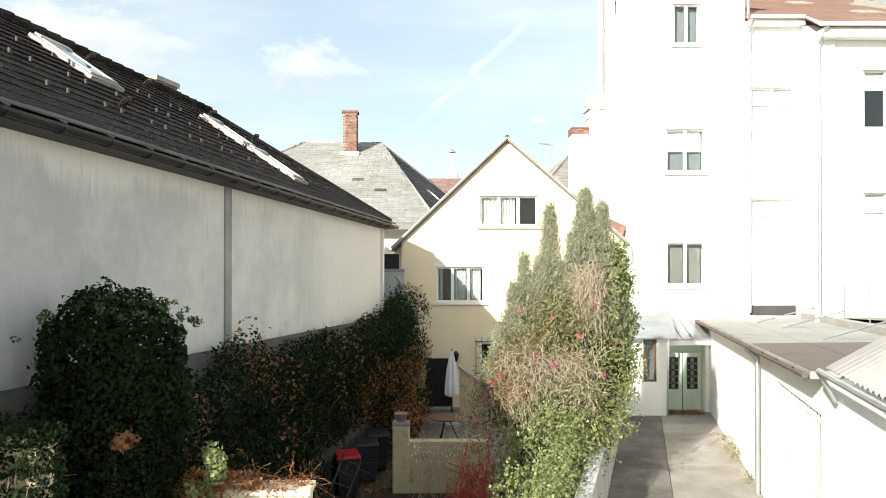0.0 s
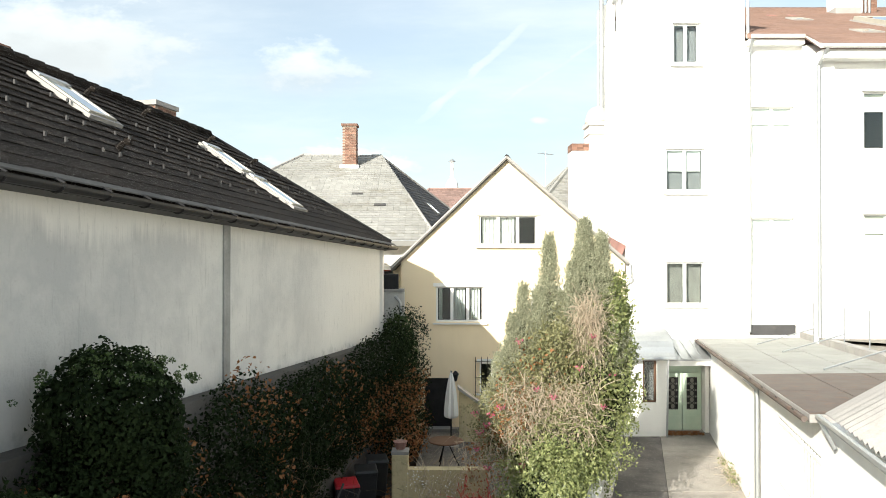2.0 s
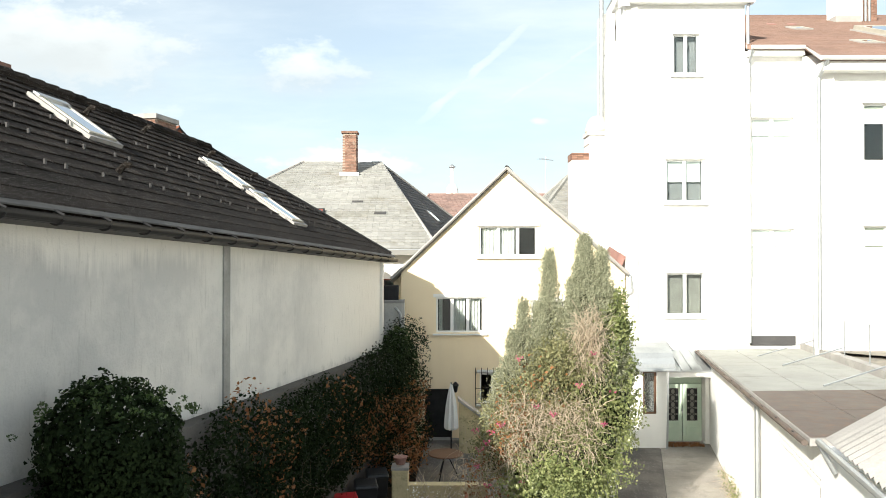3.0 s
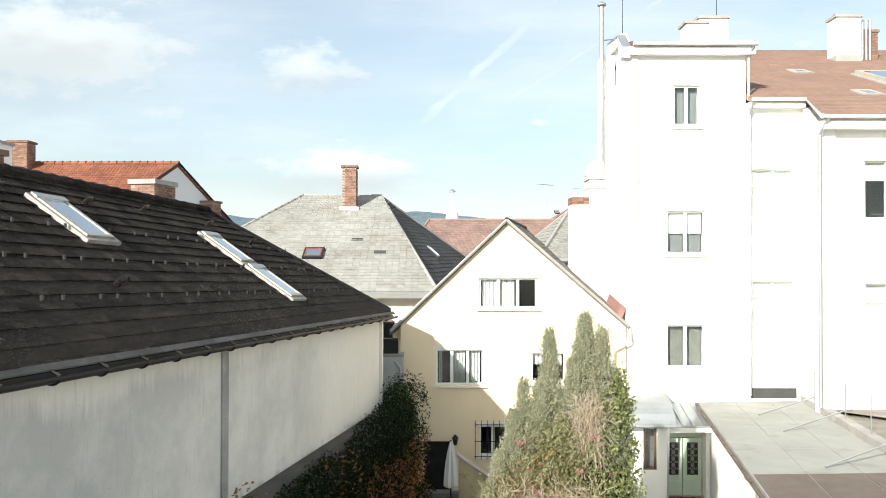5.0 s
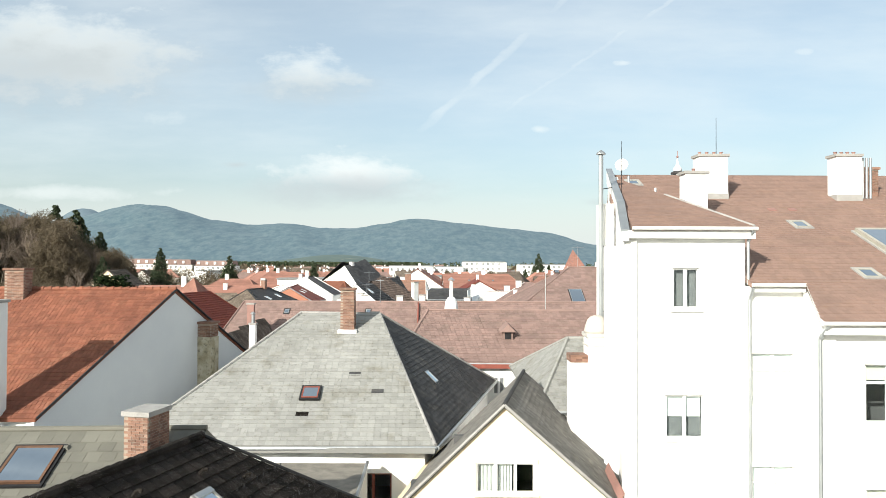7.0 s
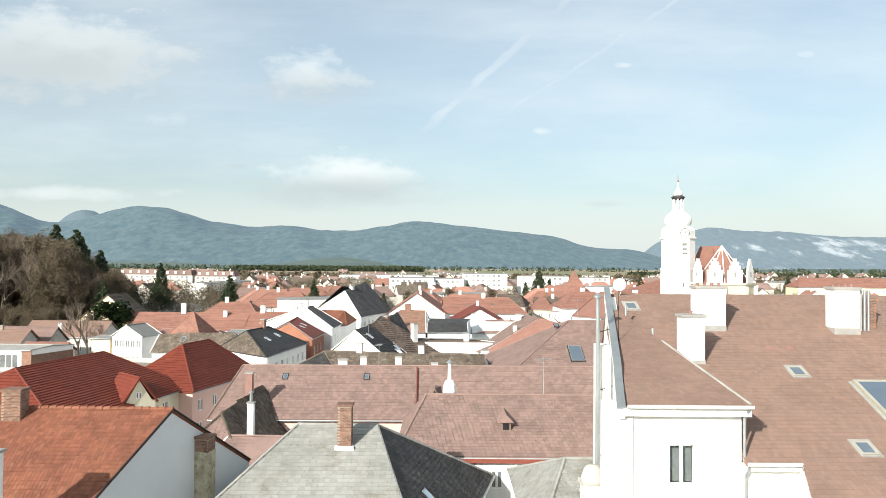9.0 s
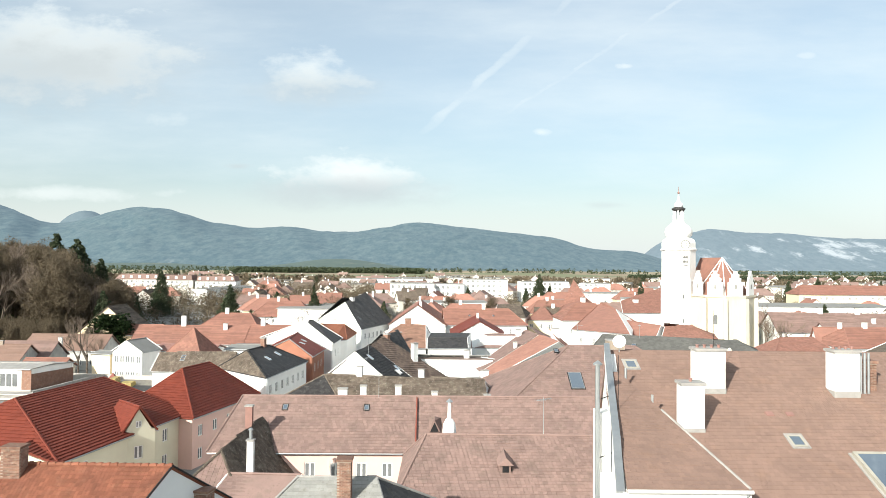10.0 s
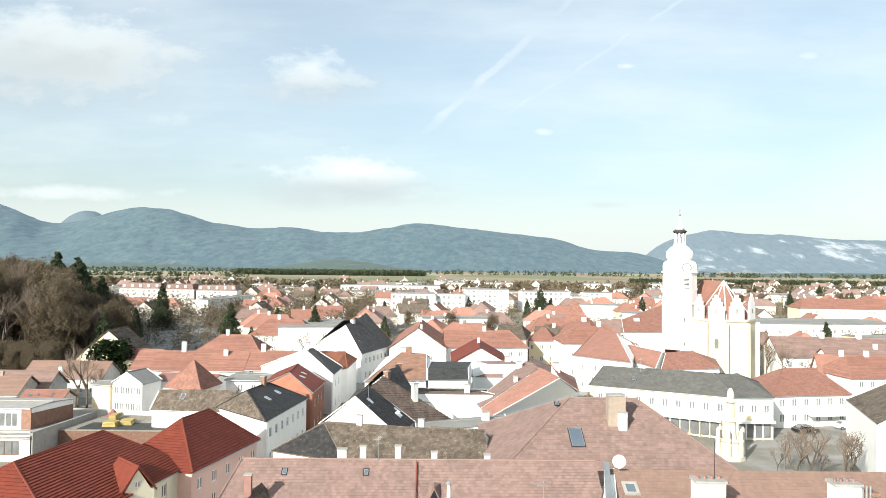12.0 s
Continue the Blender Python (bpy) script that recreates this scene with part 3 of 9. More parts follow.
def courses(build, corners, th, lift=0.05):
    """Stepped rows on a roof face that stays far off: one long lath a course."""
    p = [Vector(c) for c in corners]
    u = (p[1] - p[0]).normalized()
    nrm = u.cross(p[-1] - p[0]).normalized()
    nrm = nrm if nrm.z > 0 else -nrm
    v = nrm.cross(u)
    v = v if v.z > 0 else -v
    flat2 = [((q - p[0]).dot(u), (q - p[0]).dot(v)) for q in p]
    top = max(b for a, b in flat2)
    for row in range(int(top / th)):
        mid, cuts = (row + 0.5) * th, []
        for (a0, b0), (a1, b1) in zip(flat2, flat2[1:] + flat2[:1]):
            if (b0 - mid) * (b1 - mid) < 0:
                cuts.append(a0 + (a1 - a0) * (mid - b0) / (b1 - b0))
        if len(cuts) >= 2:
            a, b = min(cuts), max(cuts)
            step = 4.0
            count = max(1, int((b - a) / step))
            for i in range(count):
                x0, x1 = a + (b - a) * i / count, a + (b - a) * (i + 1) / count
                q = [p[0] + u * x + v * y + nrm * z for x, y, z in ((x0, row * th, 0), (x1, row * th, 0), (x0, row * th, lift), (x1, row * th, lift), (x0, row * th + th, 0.005), (x1, row * th + th, 0.005))]
                build.add(q, [(0, 1, 3, 2), (2, 3, 5, 4)])


CACHE = {}


def window(parent, m, w, h, style="casement", far=False, material=None):
    """A window in its opening; m: lower left corner on the wall's face, x along, y inwards, z up. Styles differ by mullions."""
    material = material or paint_white
    key = (round(w, 2), round(h, 2), style, far, material.name)
    if key not in CACHE:
        t, b = 0.06 if not far else 0.09, Build()
        y0, y1 = 0.06, 0.13
        b.ring(w, h, t, y0, y1)
        extra = []
        bars = {"casement": 1, "triple": 2, "single": 0, "double": 1}[style]
        for i in range(bars):
            x = w * (i + 1) / (bars + 1)
            extra.append((x - t * 0.9, x + t * 0.9, y0 + 0.003, y1 - 0.003, t * 0.9, h - t * 0.9))
        if style == "double":
            extra.append((t * 0.9, w - t * 0.9, y0 + 0.006, y1 - 0.006, h * 0.68 - t * 0.7, h * 0.68 + t * 0.7))
        g = Build().box(t * 0.8, w - t * 0.8, (y0 + y1) / 2 - 0.006, (y0 + y1) / 2 + 0.006, t * 0.8, h - t * 0.8)
        if far:
            for e in extra:
                b.box(*e)
            k = len(b.f)
            b.add(g.v, g.f)
            me = b.mesh("window", material)
            me.materials.append(pane_far)
            for poly in me.polygons[k:]:
                poly.material_index = 1
            CACHE[key] = (me, None, [])
        else:
            CACHE[key] = (b.mesh("window", material), g.mesh("pane", pane), [Build().box(*e).mesh("mullion", material) for e in extra])
    a, g, bars = CACHE[key]
    ob = link("window", a, parent)
    ob.matrix_local = m
    if g:
        link("pane", g, ob).visible_shadow = False
    for bar in bars:
        link("mullion", bar, ob)
    return ob


def skylight(parent, m, w, h, frame_mat=None, high=0.12, rim=0.055):
    """A roof window: m at its lower left corner on the roof face, x along the eave, y up the slope, z out of it."""
    t, lay = rim, Matrix(((1, 0, 0, 0), (0, 0, 1, 0), (0, 1, 0, 0), (0, 0, 0, 1)))
    ob = Build().ring(w, h, t, -0.05, high, lay).part("roof_window", frame_mat or zinc, parent, "metal framed roof window")
    ob.matrix_local = m
    Build().ring(w + 0.16, h + 0.22, 0.079, -0.05, 0.05, lay, -0.08, -0.12).part("flashing", gutter_dark if frame_mat is not frame_cream else concrete, ob)
    Build().box(t * 0.8, w - t * 0.8, t * 0.8, h - t * 0.8, high - 0.03, high - 0.015).part("pane", sky_pane, ob)
    return ob


def slope_matrix(p, eave_dir, up_dir):
    u = Vector(eave_dir).normalized()
    nrm = u.cross(Vector(up_dir)).normalized()
    if nrm.z < 0:
        nrm, u = -nrm, -u
    v = nrm.cross(u)
    return Matrix.Translation(p) @ Matrix((u, v, nrm)).transposed().to_4x4()


def chimney(parent, x, y, z0, z1, w=0.6, d=0.5, material=None, rot=0.0, brick=False, pots=0, cap=True):
    m = pose(x, y, 0, 0, 0, rot)
    b = Build().box(-w / 2, w / 2, -d / 2, d / 2, z0, z1 - 0.12, m)
    ob = b.part("chimney", mortar if brick else (material or plaster_white), parent, "brick chimney with pale joints" if brick else "")
    if cap:
        Build().box(-w / 2 - 0.07, w / 2 + 0.07, -d / 2 - 0.07, d / 2 + 0.07, z1 - 0.12, z1, m).part("cap", brick_red if brick else concrete, ob)
    if brick:
        rows, sides = int((z1 - 0.14 - z0) / 0.075), ((w, -d / 2, 0, 0), (w, d / 2, 0, 0), (d, -w / 2, 1, 0), (d, w / 2, 1, 0))
        bb = Build()
        for r in range(rows):
            z = z0 + r * 0.075
            for length, off, turned, _ in sides:
                cnt = max(2, round(length / 0.22))
                for i in range(cnt):
                    a = -length / 2 + length * (i + 0.5 * (r % 2)) / cnt
                    c = min(a + length / cnt, length / 2)
                    o = 0.012
                    lo, hi = (off - o, off + o)
                    if turned:
                        bb.box(lo, hi, a + 0.006, c - 0.006, z + 0.006, z + 0.069, m)
                    else:
                        bb.box(a + 0.006, c - 0.006, lo, hi, z + 0.006, z + 0.069, m)
        tagged(bb.part("brickwork", brick_red, ob, "courses of red bricks"), kind="stuff")
    for i in range(pots):
        px = -w / 2 + w * (i + 0.5) / pots
        Build().lathe(px, 0, ((0.075, z1), (0.065, z1 + 0.1), (0.085, z1 + 0.11), (0.085, z1 + 0.14)), 10, m).part("pot", copper, ob)
    return ob


def auto_windows(length, eave, floors=2, gap=2.6, w=0.95, h=1.35, first=1.0):
    count = max(1, int((length - 1.0) / gap))
    side = (length - (count - 1) * gap - w) / 2
    step = eave / floors
    return [(side + i * gap, first + k * step, w, min(h, step * 0.55)) for k in range(floors) for i in range(count) if first + k * step + min(h, step * 0.55) < eave - 0.2]


def house(name, label, x, y, rot, length, width, eave, ridge, roof, walls, hip0=0.0, hip1=0.0, over=0.35, base=-0.3, skew=0.0, front=None, back=(), left=(), right=(), chimneys=(), tile=None, course=0.35, floors=2, far=True, category="house", shift=0.0, group="", skylights=()):
    """A house with its ridge along its own x. Its origin is the front left corner on the ground; skew shears it, so that walls across the ridge
    lean with the street; hip0 and hip1 set the ridge's ends in; shift moves the ridge off the middle."""
    ob = thing(name, pose(x, y, 0, 0, 0, rot), label, category, group)
    front = auto_windows(length, eave, floors) if front is None else front
    sh = lambda a, b, c=0.0: Vector((a + skew * b, b, c))
    slant = math.sqrt(1 + skew * skew)
    t = 0.35
    mid = width / 2 + shift
    gable = lambda hip, d0: [(t, base), (width * slant - t, base), (width * slant - t, eave)] + ([(d0 * slant, ridge - 0.1)] if hip < 0.05 else []) + [(t, eave)]
    across = math.degrees(math.atan2(1, skew))
    faces = [("wall_front", [(0.006, base), (length - 0.006, base), (length - 0.006, eave), (0.006, eave)], front, pose(0, 0, 0)),
             ("wall_back", [(0.006, base), (length - 0.006, base), (length - 0.006, eave), (0.006, eave)], back, pose(length + skew * width, width, 0, 0, 0, 180)),
             ("wall_left", gable(hip0, width - mid), left, pose(skew * width, width, 0, 0, 0, across + 180)),
             ("wall_right", gable(hip1, mid), right, pose(length, 0, 0, 0, 0, across))]
    for nm, outline, holes, m in faces:
        link("wall", wall_mesh("wall", outline, holes, t, m, walls), ob)
        for u, z, w, h in holes:
            window(ob, m @ pose(u, 0, z), w, h, "casement" if w < 1.6 else "triple", far)
    rise = (ridge - eave) / mid
    rise_b = (ridge - eave) / (width - mid)
    ov0, ov1 = (over if hip0 < 0.05 else 0), (over if hip1 < 0.05 else 0)
    e0, e1 = (over if hip0 > 0.05 else ov0), (over if hip1 > 0.05 else ov1)
    zf, zb = eave - rise * over, eave - rise_b * over
    r0, r1 = sh(hip0 - ov0, mid, ridge), sh(length - hip1 + ov1, mid, ridge)
    fl, fr, bl, br = sh(-e0, -over, zf), sh(length + e1, -over, zf), sh(-e0, width + over, zb), sh(length + e1, width + over, zb)
    planes = [[fl, fr, r1, r0], [br, bl, r0, r1]]
    if hip0 > 0.05:
        planes.append([bl, fl, r0])
    if hip1 > 0.05:
        planes.append([fr, br, r1])
    up = Vector((0, 0, 0.13))
    slab = Build()
    for pl in planes:
        slab.prism([q + up for q in pl], 0.14)
    if not tile and course:
        for pl in planes:
            courses(slab, [q + up for q in pl], course)
    roof_ob = slab.part("roof", roof, ob)
    if tile:
        for i, pl in enumerate(planes):
            tiles("roof_tiles", [q + up for q in pl], tile[0], tile[1], roof, roof_ob, *(tile[2:] or (0.02, 0.02)), seed=i)
    cap = Build()
    for a, b in [(r0, r1)] + ([(fl, r0), (bl, r0)] if hip0 > 0.05 else []) + ([(fr, r1), (br, r1)] if hip1 > 0.05 else []):
        if (b - a).length > 0.3:
            cap.tube(a + up * 1.15, b + up * 1.15, 0.11, sides=6)
    cap.part("ridge_cap", roof, roof_ob)
    for a, b in ((fl, fr), (bl, br)):
        Build().tube(a, b, 0.075, sides=6).part("gutter", zinc, ob)
    for c in chimneys:
        cx, cy, top, cw = c[:4]
        yy = cy * width
        zz = ridge - abs(yy - mid) * (rise if yy < mid else rise_b)
        q = sh(cx * length, yy)
        chimney(ob, q.x, q.y, zz - 0.5, zz + top, cw, cw * 0.7, material=c[4] if len(c) > 4 else plaster_white)
    for cx, cv in skylights:
        q = sh(cx * length, mid * cv, eave + rise * mid * cv + 0.14)
        skylight(ob, slope_matrix(q, (1, 0, 0), (skew, 1, rise)), 0.42, 0.6, zinc, 0.07)
    return ob


# ---- ground: one sheet to the horizon, with the sunken garden let into it ----
def garden_left(y):
    return -4.9 + 0.19 * (y - 7.6)


def garden_right(y):
    return 3.45 + 0.30 * (y - 15.7)


def drive_wall(y):
    """The garage's front along the drive."""
    return 9.07 - 0.235 * (24.14 - y)


GARDEN = -0.42
land = bpy.data.materials.new("land")
land.use_nodes = True
q = Nodes(land.node_tree)
at = q.add("ShaderNodeTexCoord").outputs["Object"]
sepg = q.add("ShaderNodeSeparateXYZ", (), i0=at)
cells = q.add("ShaderNodeTexVoronoi", (), Vector=q.add("ShaderNodeMapping", (), Vector=at, Scale=(1.0, 0.45, 1.0)).outputs[0], Scale=0.004).outputs["Color"]
sepc = q.add("ShaderNodeSeparateColor", (), i0=cells)
field = q.blend(q.ramp(sepc.outputs[0], 0.35, 0.6), (0.29, 0.235, 0.155, 1), (0.17, 0.195, 0.095, 1))
field = q.blend(q.op("MULTIPLY", q.ramp(sepc.outputs[1], 0.6, 0.7), 0.7), field, (0.42, 0.35, 0.24, 1))
field = q.blend(q.op("MULTIPLY", q.noise(at, 0.05, 6.0), 0.5), field, (0.16, 0.135, 0.095, 1))
town = q.blend(q.ramp(q.noise(at, 0.12, 5.0), 0.4, 0.6), (0.29, 0.28, 0.265, 1), (0.19, 0.18, 0.15, 1))
town = q.blend(q.op("MULTIPLY", q.noise(at, 8.0, 4.0), 0.4), town, (0.16, 0.16, 0.155, 1))
colour = q.blend(q.ramp(q.op("ADD", sepg.outputs[1], q.op("MULTIPLY", q.noise(at, 0.01, 3.0), 200.0)), 420, 560), town, field)
relief = q.add("ShaderNodeBump", (), Strength=0.4, Distance=0.03, Height=q.noise(at, 14.0, 5.0)).outputs[0]
q.add("ShaderNodeOutputMaterial", (), Surface=q.add("ShaderNodeBsdfPrincipled", (), Base_Color=colour, Roughness=0.95, Normal=relief).outputs[0])

hole = [(garden_left(1) - 0.2, 1.0), (garden_right(1), 1.0), (garden_right(24.5), 24.5), (garden_left(24.5) - 0.2, 24.5)]
bm = bmesh.new()
for loop in ([(-4800, -800), (4800, -800), (4800, 4800), (-4800, 4800)], hole):
    vs = [bm.verts.new((px, py, -0.01)) for px, py in loop]
    for i in range(4):
        bm.edges.new((vs[i], vs[(i + 1) % 4]))
bmesh.ops.triangle_fill(bm, use_beauty=True, use_dissolve=False, edges=bm.edges[:], normal=(0, 0, 1))
lowered = [bm.verts.new((px, py, GARDEN)) for px, py in hole]
upper = [min(bm.verts, key=lambda v: (v.co - Vector((px, py, -0.01))).length) for px, py in hole]
for i in range(4):
    bm.faces.new((upper[i], upper[(i + 1) % 4], lowered[(i + 1) % 4], lowered[i]))
bed = bm.faces.new(lowered)
bmesh.ops.recalc_face_normals(bm, faces=bm.faces[:])
if bed.normal.z < 0:
    bmesh.ops.reverse_faces(bm, faces=bm.faces[:])
bed.material_index = 1
me = bpy.data.meshes.new("ground")
bm.to_mesh(me)
bm.free()
me.materials.append(land)
me.materials.append(soil)
tagged(new("ground", me), "grey town ground that turns to brown and green fields", "ground", kind="structure")

# the drive: slabs of worn asphalt with open joints
drive = tagged(new("driveway", Build().prism([(garden_right(2) + 0.3, 2, -0.004), (drive_wall(2), 2, -0.004), (drive_wall(24.2), 24.2, -0.004), (garden_right(24.2) + 0.2, 24.2, -0.004)], 0.02).mesh("driveway", plinth_dark)), "worn asphalt driveway with open joints and dark patches", "driveway", kind="structure")
for k in range(7):
    y0, y1 = 24.2 - 3.1 * (k + 1), 24.2 - 3.1 * k
    for a, b in ((0.0, 0.42), (0.42, 1.0)):
        mix = lambda yy, f: garden_right(yy) + 0.2 + f * (drive_wall(yy) - garden_right(yy) - 0.2)
        # left slabs are darker asphalt, their shade partly put into that colour
        Build().prism([(mix(y0, a) + 0.008, y0 + 0.006, 0.02), (mix(y0, b) - 0.008, y0 + 0.006, 0.02), (mix(y1, b) - 0.008, y1 - 0.006, 0.02), (mix(y1, a) + 0.008, y1 - 0.006, 0.02)], 0.022).part("slab", asphalt if a == 0.0 else concrete_drive, drive)

# ---- the long house with the dark roof ----
def eave_a(y):
    return Vector((-4.63 + 0.19 * (y - 7.6), y, 7.02 - 0.040 * (y - 7.6)))


def ridge_a(y):
    return eave_a(y) + Vector((-4.42, 0, 2.89))


Y0, YE, YR = 3.6, 22.7, 20.1
house_a = thing("long_house", pose(0, 0, 0), "long house with streaked grey plaster wall and dark tiled roof", "house")
e0, e1, r0, r1 = eave_a(Y0), eave_a(YE), ridge_a(Y0), ridge_a(YR)

wall = Build()
wall.add([e0 + Vector((-0.12, 0, -e0.z - 0.5)), e1 + Vector((-0.12, 0, -e1.z - 0.5)), e1 + Vector((-0.12, 0, -0.05)), e0 + Vector((-0.12, 0, -0.05)),
          e0 + Vector((-0.5, 0, -e0.z - 0.5)), e1 + Vector((-0.5, -0.2, -e1.z - 0.5)), e1 + Vector((-0.5, -0.2, 0.05)), e0 + Vector((-0.5, 0, 0.05))],
         [(0, 1, 2, 3), (7, 6, 5, 4), (0, 3, 7, 4), (1, 5, 6, 2), (3, 2, 6, 7), (0, 4, 5, 1)])
wall.part("wall", wall_damp_shade, house_a, "pale plaster wall with a grey damp field and run marks")
end = Build()
f0, f1 = e1 + Vector((-0.12, -0.08, 0)), r1 + Vector((0, -0.06, 0))
f2 = f1 + Vector((-4.4, -2.4, -2.9))
end.add([(f0.x, f0.y, -0.5), (f2.x, f2.y, -0.5), (f2.x, f2.y, f2.z - 0.1), (f1.x, f1.y, f1.z - 0.1), (f0.x, f0.y, f0.z - 0.1), (f0.x, f0.y - 0.35, -0.5), (f2.x, f2.y - 0.35, -0.5), (f2.x, f2.y - 0.35, f2.z - 0.25), (f1.x, f1.y - 0.35, f1.z - 0.25), (f0.x, f0.y - 0.35, f0.z - 0.25)],
        [(0, 1, 2, 3, 4), (9, 8, 7, 6, 5), (0, 5, 6, 1), (1, 6, 7, 2), (2, 7, 8, 3), (3, 8, 9, 4), (4, 9, 5, 0)])
end.part("gable_wall", wall_damp_shade, house_a)
n0, n1 = e0 + Vector((-0.12, 0.05, 0)), r0 + Vector((0, 0.05, 0))
n2 = n1 + Vector((-4.4, 0, -2.9))
outline = [Vector((n0.x, n0.y, -0.5)), n0 - Vector((0, 0, 0.2)), n1 - Vector((0, 0, 0.2)), n2 - Vector((0, 0, 0.2)), Vector((n2.x, n2.y, -0.5))]
Build().add(outline + [p + Vector((0, 0.35, 0)) for p in outline], [(0, 1, 2, 3, 4), (9, 8, 7, 6, 5)] + [(i, 5 + i, 5 + (i + 1) % 5, (i + 1) % 5) for i in range(5)]).part("gable_wall", plaster_old, house_a)
# shallow pilaster and plinth ledge of the long wall
for yy in (12.4,):
    a, b = eave_a(yy), eave_a(yy + 0.22)
    Build().add([a + Vector((-0.09, 0, -6)), b + Vector((-0.09, 0, -6)), b + Vector((-0.09, 0, -0.1)), a + Vector((-0.09, 0, -0.1)), a + Vector((-0.3, 0, -6)), b + Vector((-0.3, 0, -6)), b + Vector((-0.3, 0, -0.1)), a + Vector((-0.3, 0, -0.1))],
                [(0, 1, 2, 3), (4, 7, 6, 5), (0, 3, 7, 4), (1, 5, 6, 2), (3, 2, 6, 7)]).part("pilaster", plaster_damp, house_a)
slab = Build()
back0, back1 = r0 + Vector((-4.4, 0, -2.9)), r1 + Vector((-4.4, 0, -2.9)) - (r1 - r0).normalized() * 2.4
slab.prism([e0 + Vector((0.12, 0, 0)), e1 + Vector((0.12, 0.1, 0)), r1, r0], 0.12)
slab.prism([back1, back0, r0, r1], 0.12)
roof_a = slab.part("roof", tile_dark, house_a, "dark concrete tile roof with lichen")
pitch_a = [e0 + Vector((0.16, 0, -0.08)), e1 + Vector((0.16, 0.1, -0.08)), r1, r0]
tiles("roof_tiles", pitch_a, 0.34, 0.34, tile_dark, roof_a, 0.025, 0.023, pieces=(300, (-4.0, 14.0, 7.6)))
tiles("roof_tiles", [back1, back0, r0, r1], 0.34, 0.34, tile_dark, roof_a, 0.022, 0.02)
for i in range(42):
    a, b = ridge_a(Y0 + (YR - Y0) * i / 42), ridge_a(Y0 + (YR - Y0) * (i + 1.1) / 42)
    Build().tube(a + Vector((0, 0, 0.03)), b + Vector((0, 0, 0.045)), 0.11, 0.13, 8).part("ridge_tile", tile_dark, roof_a)
Build().tube(e1 + Vector((0.1, 0.12, 0.03)), r1 + Vector((0, 0.05, 0.06)), 0.05, sides=6).part("verge_trim", gutter_dark, roof_a)
Build().add([e0 + Vector((0.26, 0, -0.09)), e1 + Vector((0.26, 0.1, -0.09)), e1 + Vector((0.18, 0.1, -0.03)), e0 + Vector((0.18, 0, -0.03)), e0 + Vector((0.26, 0, -0.11)), e1 + Vector((0.26, 0.1, -0.11))], [(0, 1, 2, 3), (4, 5, 1, 0)]).part("eave_flashing", lead, house_a, "grey sheet metal strip along the eave")
ga, gb = e0 + Vector((0.27, 0, -0.17)), e1 + Vector((0.27, 0.1, -0.17))
Build().add([p + Vector((x, 0, z)) for p in (e0, e1) for x, z in ((-0.13, -0.27), (0.20, -0.25), (0.20, -0.13), (-0.13, -0.10))], [(0, 1, 5, 4), (1, 2, 6, 5), (2, 3, 7, 6), (3, 0, 4, 7), (3, 2, 1, 0), (4, 5, 6, 7)]).part("soffit_board", gutter_dark, house_a, "dark boarded eave")
along = (gb - ga).normalized()
arc = [Vector((r * math.cos(math.pi * k / 8), 0, -r * math.sin(math.pi * k / 8))) for r, ks in ((0.085, range(9)), (0.075, range(8, -1, -1))) for k in ks]
g = Build().add([p + c for p in (ga, gb) for c in arc], [(i, (i + 1) % 18, 18 + (i + 1) % 18, 18 + i) for i in range(18)] + [tuple(range(17, -1, -1)), tuple(range(18, 36))])
g.part("gutter", gutter_dark, house_a, "dark half round gutter")
for i in range(int((gb - ga).length / 0.82)):
    c = ga + along * (0.82 * i + 0.3)
    hook = Build().tube(c + Vector((0.095, 0, 0.01)), c + Vector((-0.10, 0, 0.10)), 0.018, sides=5)
    for k in range(6):
        hook.tube(c + 1.12 * arc[k + 1], c + 1.12 * arc[k + 2], 0.014, sides=5)
    hook.part("gutter_hook", gutter_dark, house_a)
up_a, along_a = (r0 - e0), (e1 - e0)
def on_roof_a(y, s):
    return eave_a(y) + Vector((-s, 0, 0.655 * s)) + Vector((0.03, 0, 0.05))
for yy, s, w, h in ((12.25, 2.42, 0.74, 1.3), (16.95, 2.0, 0.68, 1.2), (16.75, 0.72, 0.68, 1.28)):
    sk = skylight(house_a, slope_matrix(on_roof_a(yy, s), along_a, up_a), w, h, frame_cream, 0.085, 0.075)
    Build().box(-0.03, w + 0.03, h - 0.10, h + 0.05, 0.07, 0.105).part("hood", zinc, sk)
# snow guards and a vent tile or two
for yy, s in ((13.9, 3.6), (15.9, 3.7), (18.3, 3.5), (10.0, 3.7), (8.2, 1.7), (11.2, 1.2), (19.4, 2.9)):
    p = on_roof_a(yy, s)
    Build().tube(p, p + Vector((0.1, 0, 0.12)), 0.06, 0.04, 6).tube(p + Vector((0.1, 0, 0.12)), p + Vector((0.2, 0, 0.1)), 0.055, 0.055, 6).part("vent_tile", tile_dark, roof_a)
for r in range(3):
    for k in range(40):
        p = on_roof_a(6.6 + k * 0.38 + 0.12 * r, 0.9 + r * 0.9)
        if k % 3 != r % 2:
            Build().box(-0.014, 0.014, -0.022, 0.022, 0, 0.07, Matrix.Translation(p)).part("snow_hook", gutter_dark, roof_a)
chimney(house_a, -8.1, 19.9, 6.8, 10.25, 0.72, 1.0, rot=-11, brick=True, cap=False)
Build().box(-0.42, 0.42, -0.56, 0.56, 10.13, 10.26, pose(-8.1, 19.9, 0, 0, 0, -11)).part("chimney_cap", concrete, house_a, "pale concrete chimney slab")
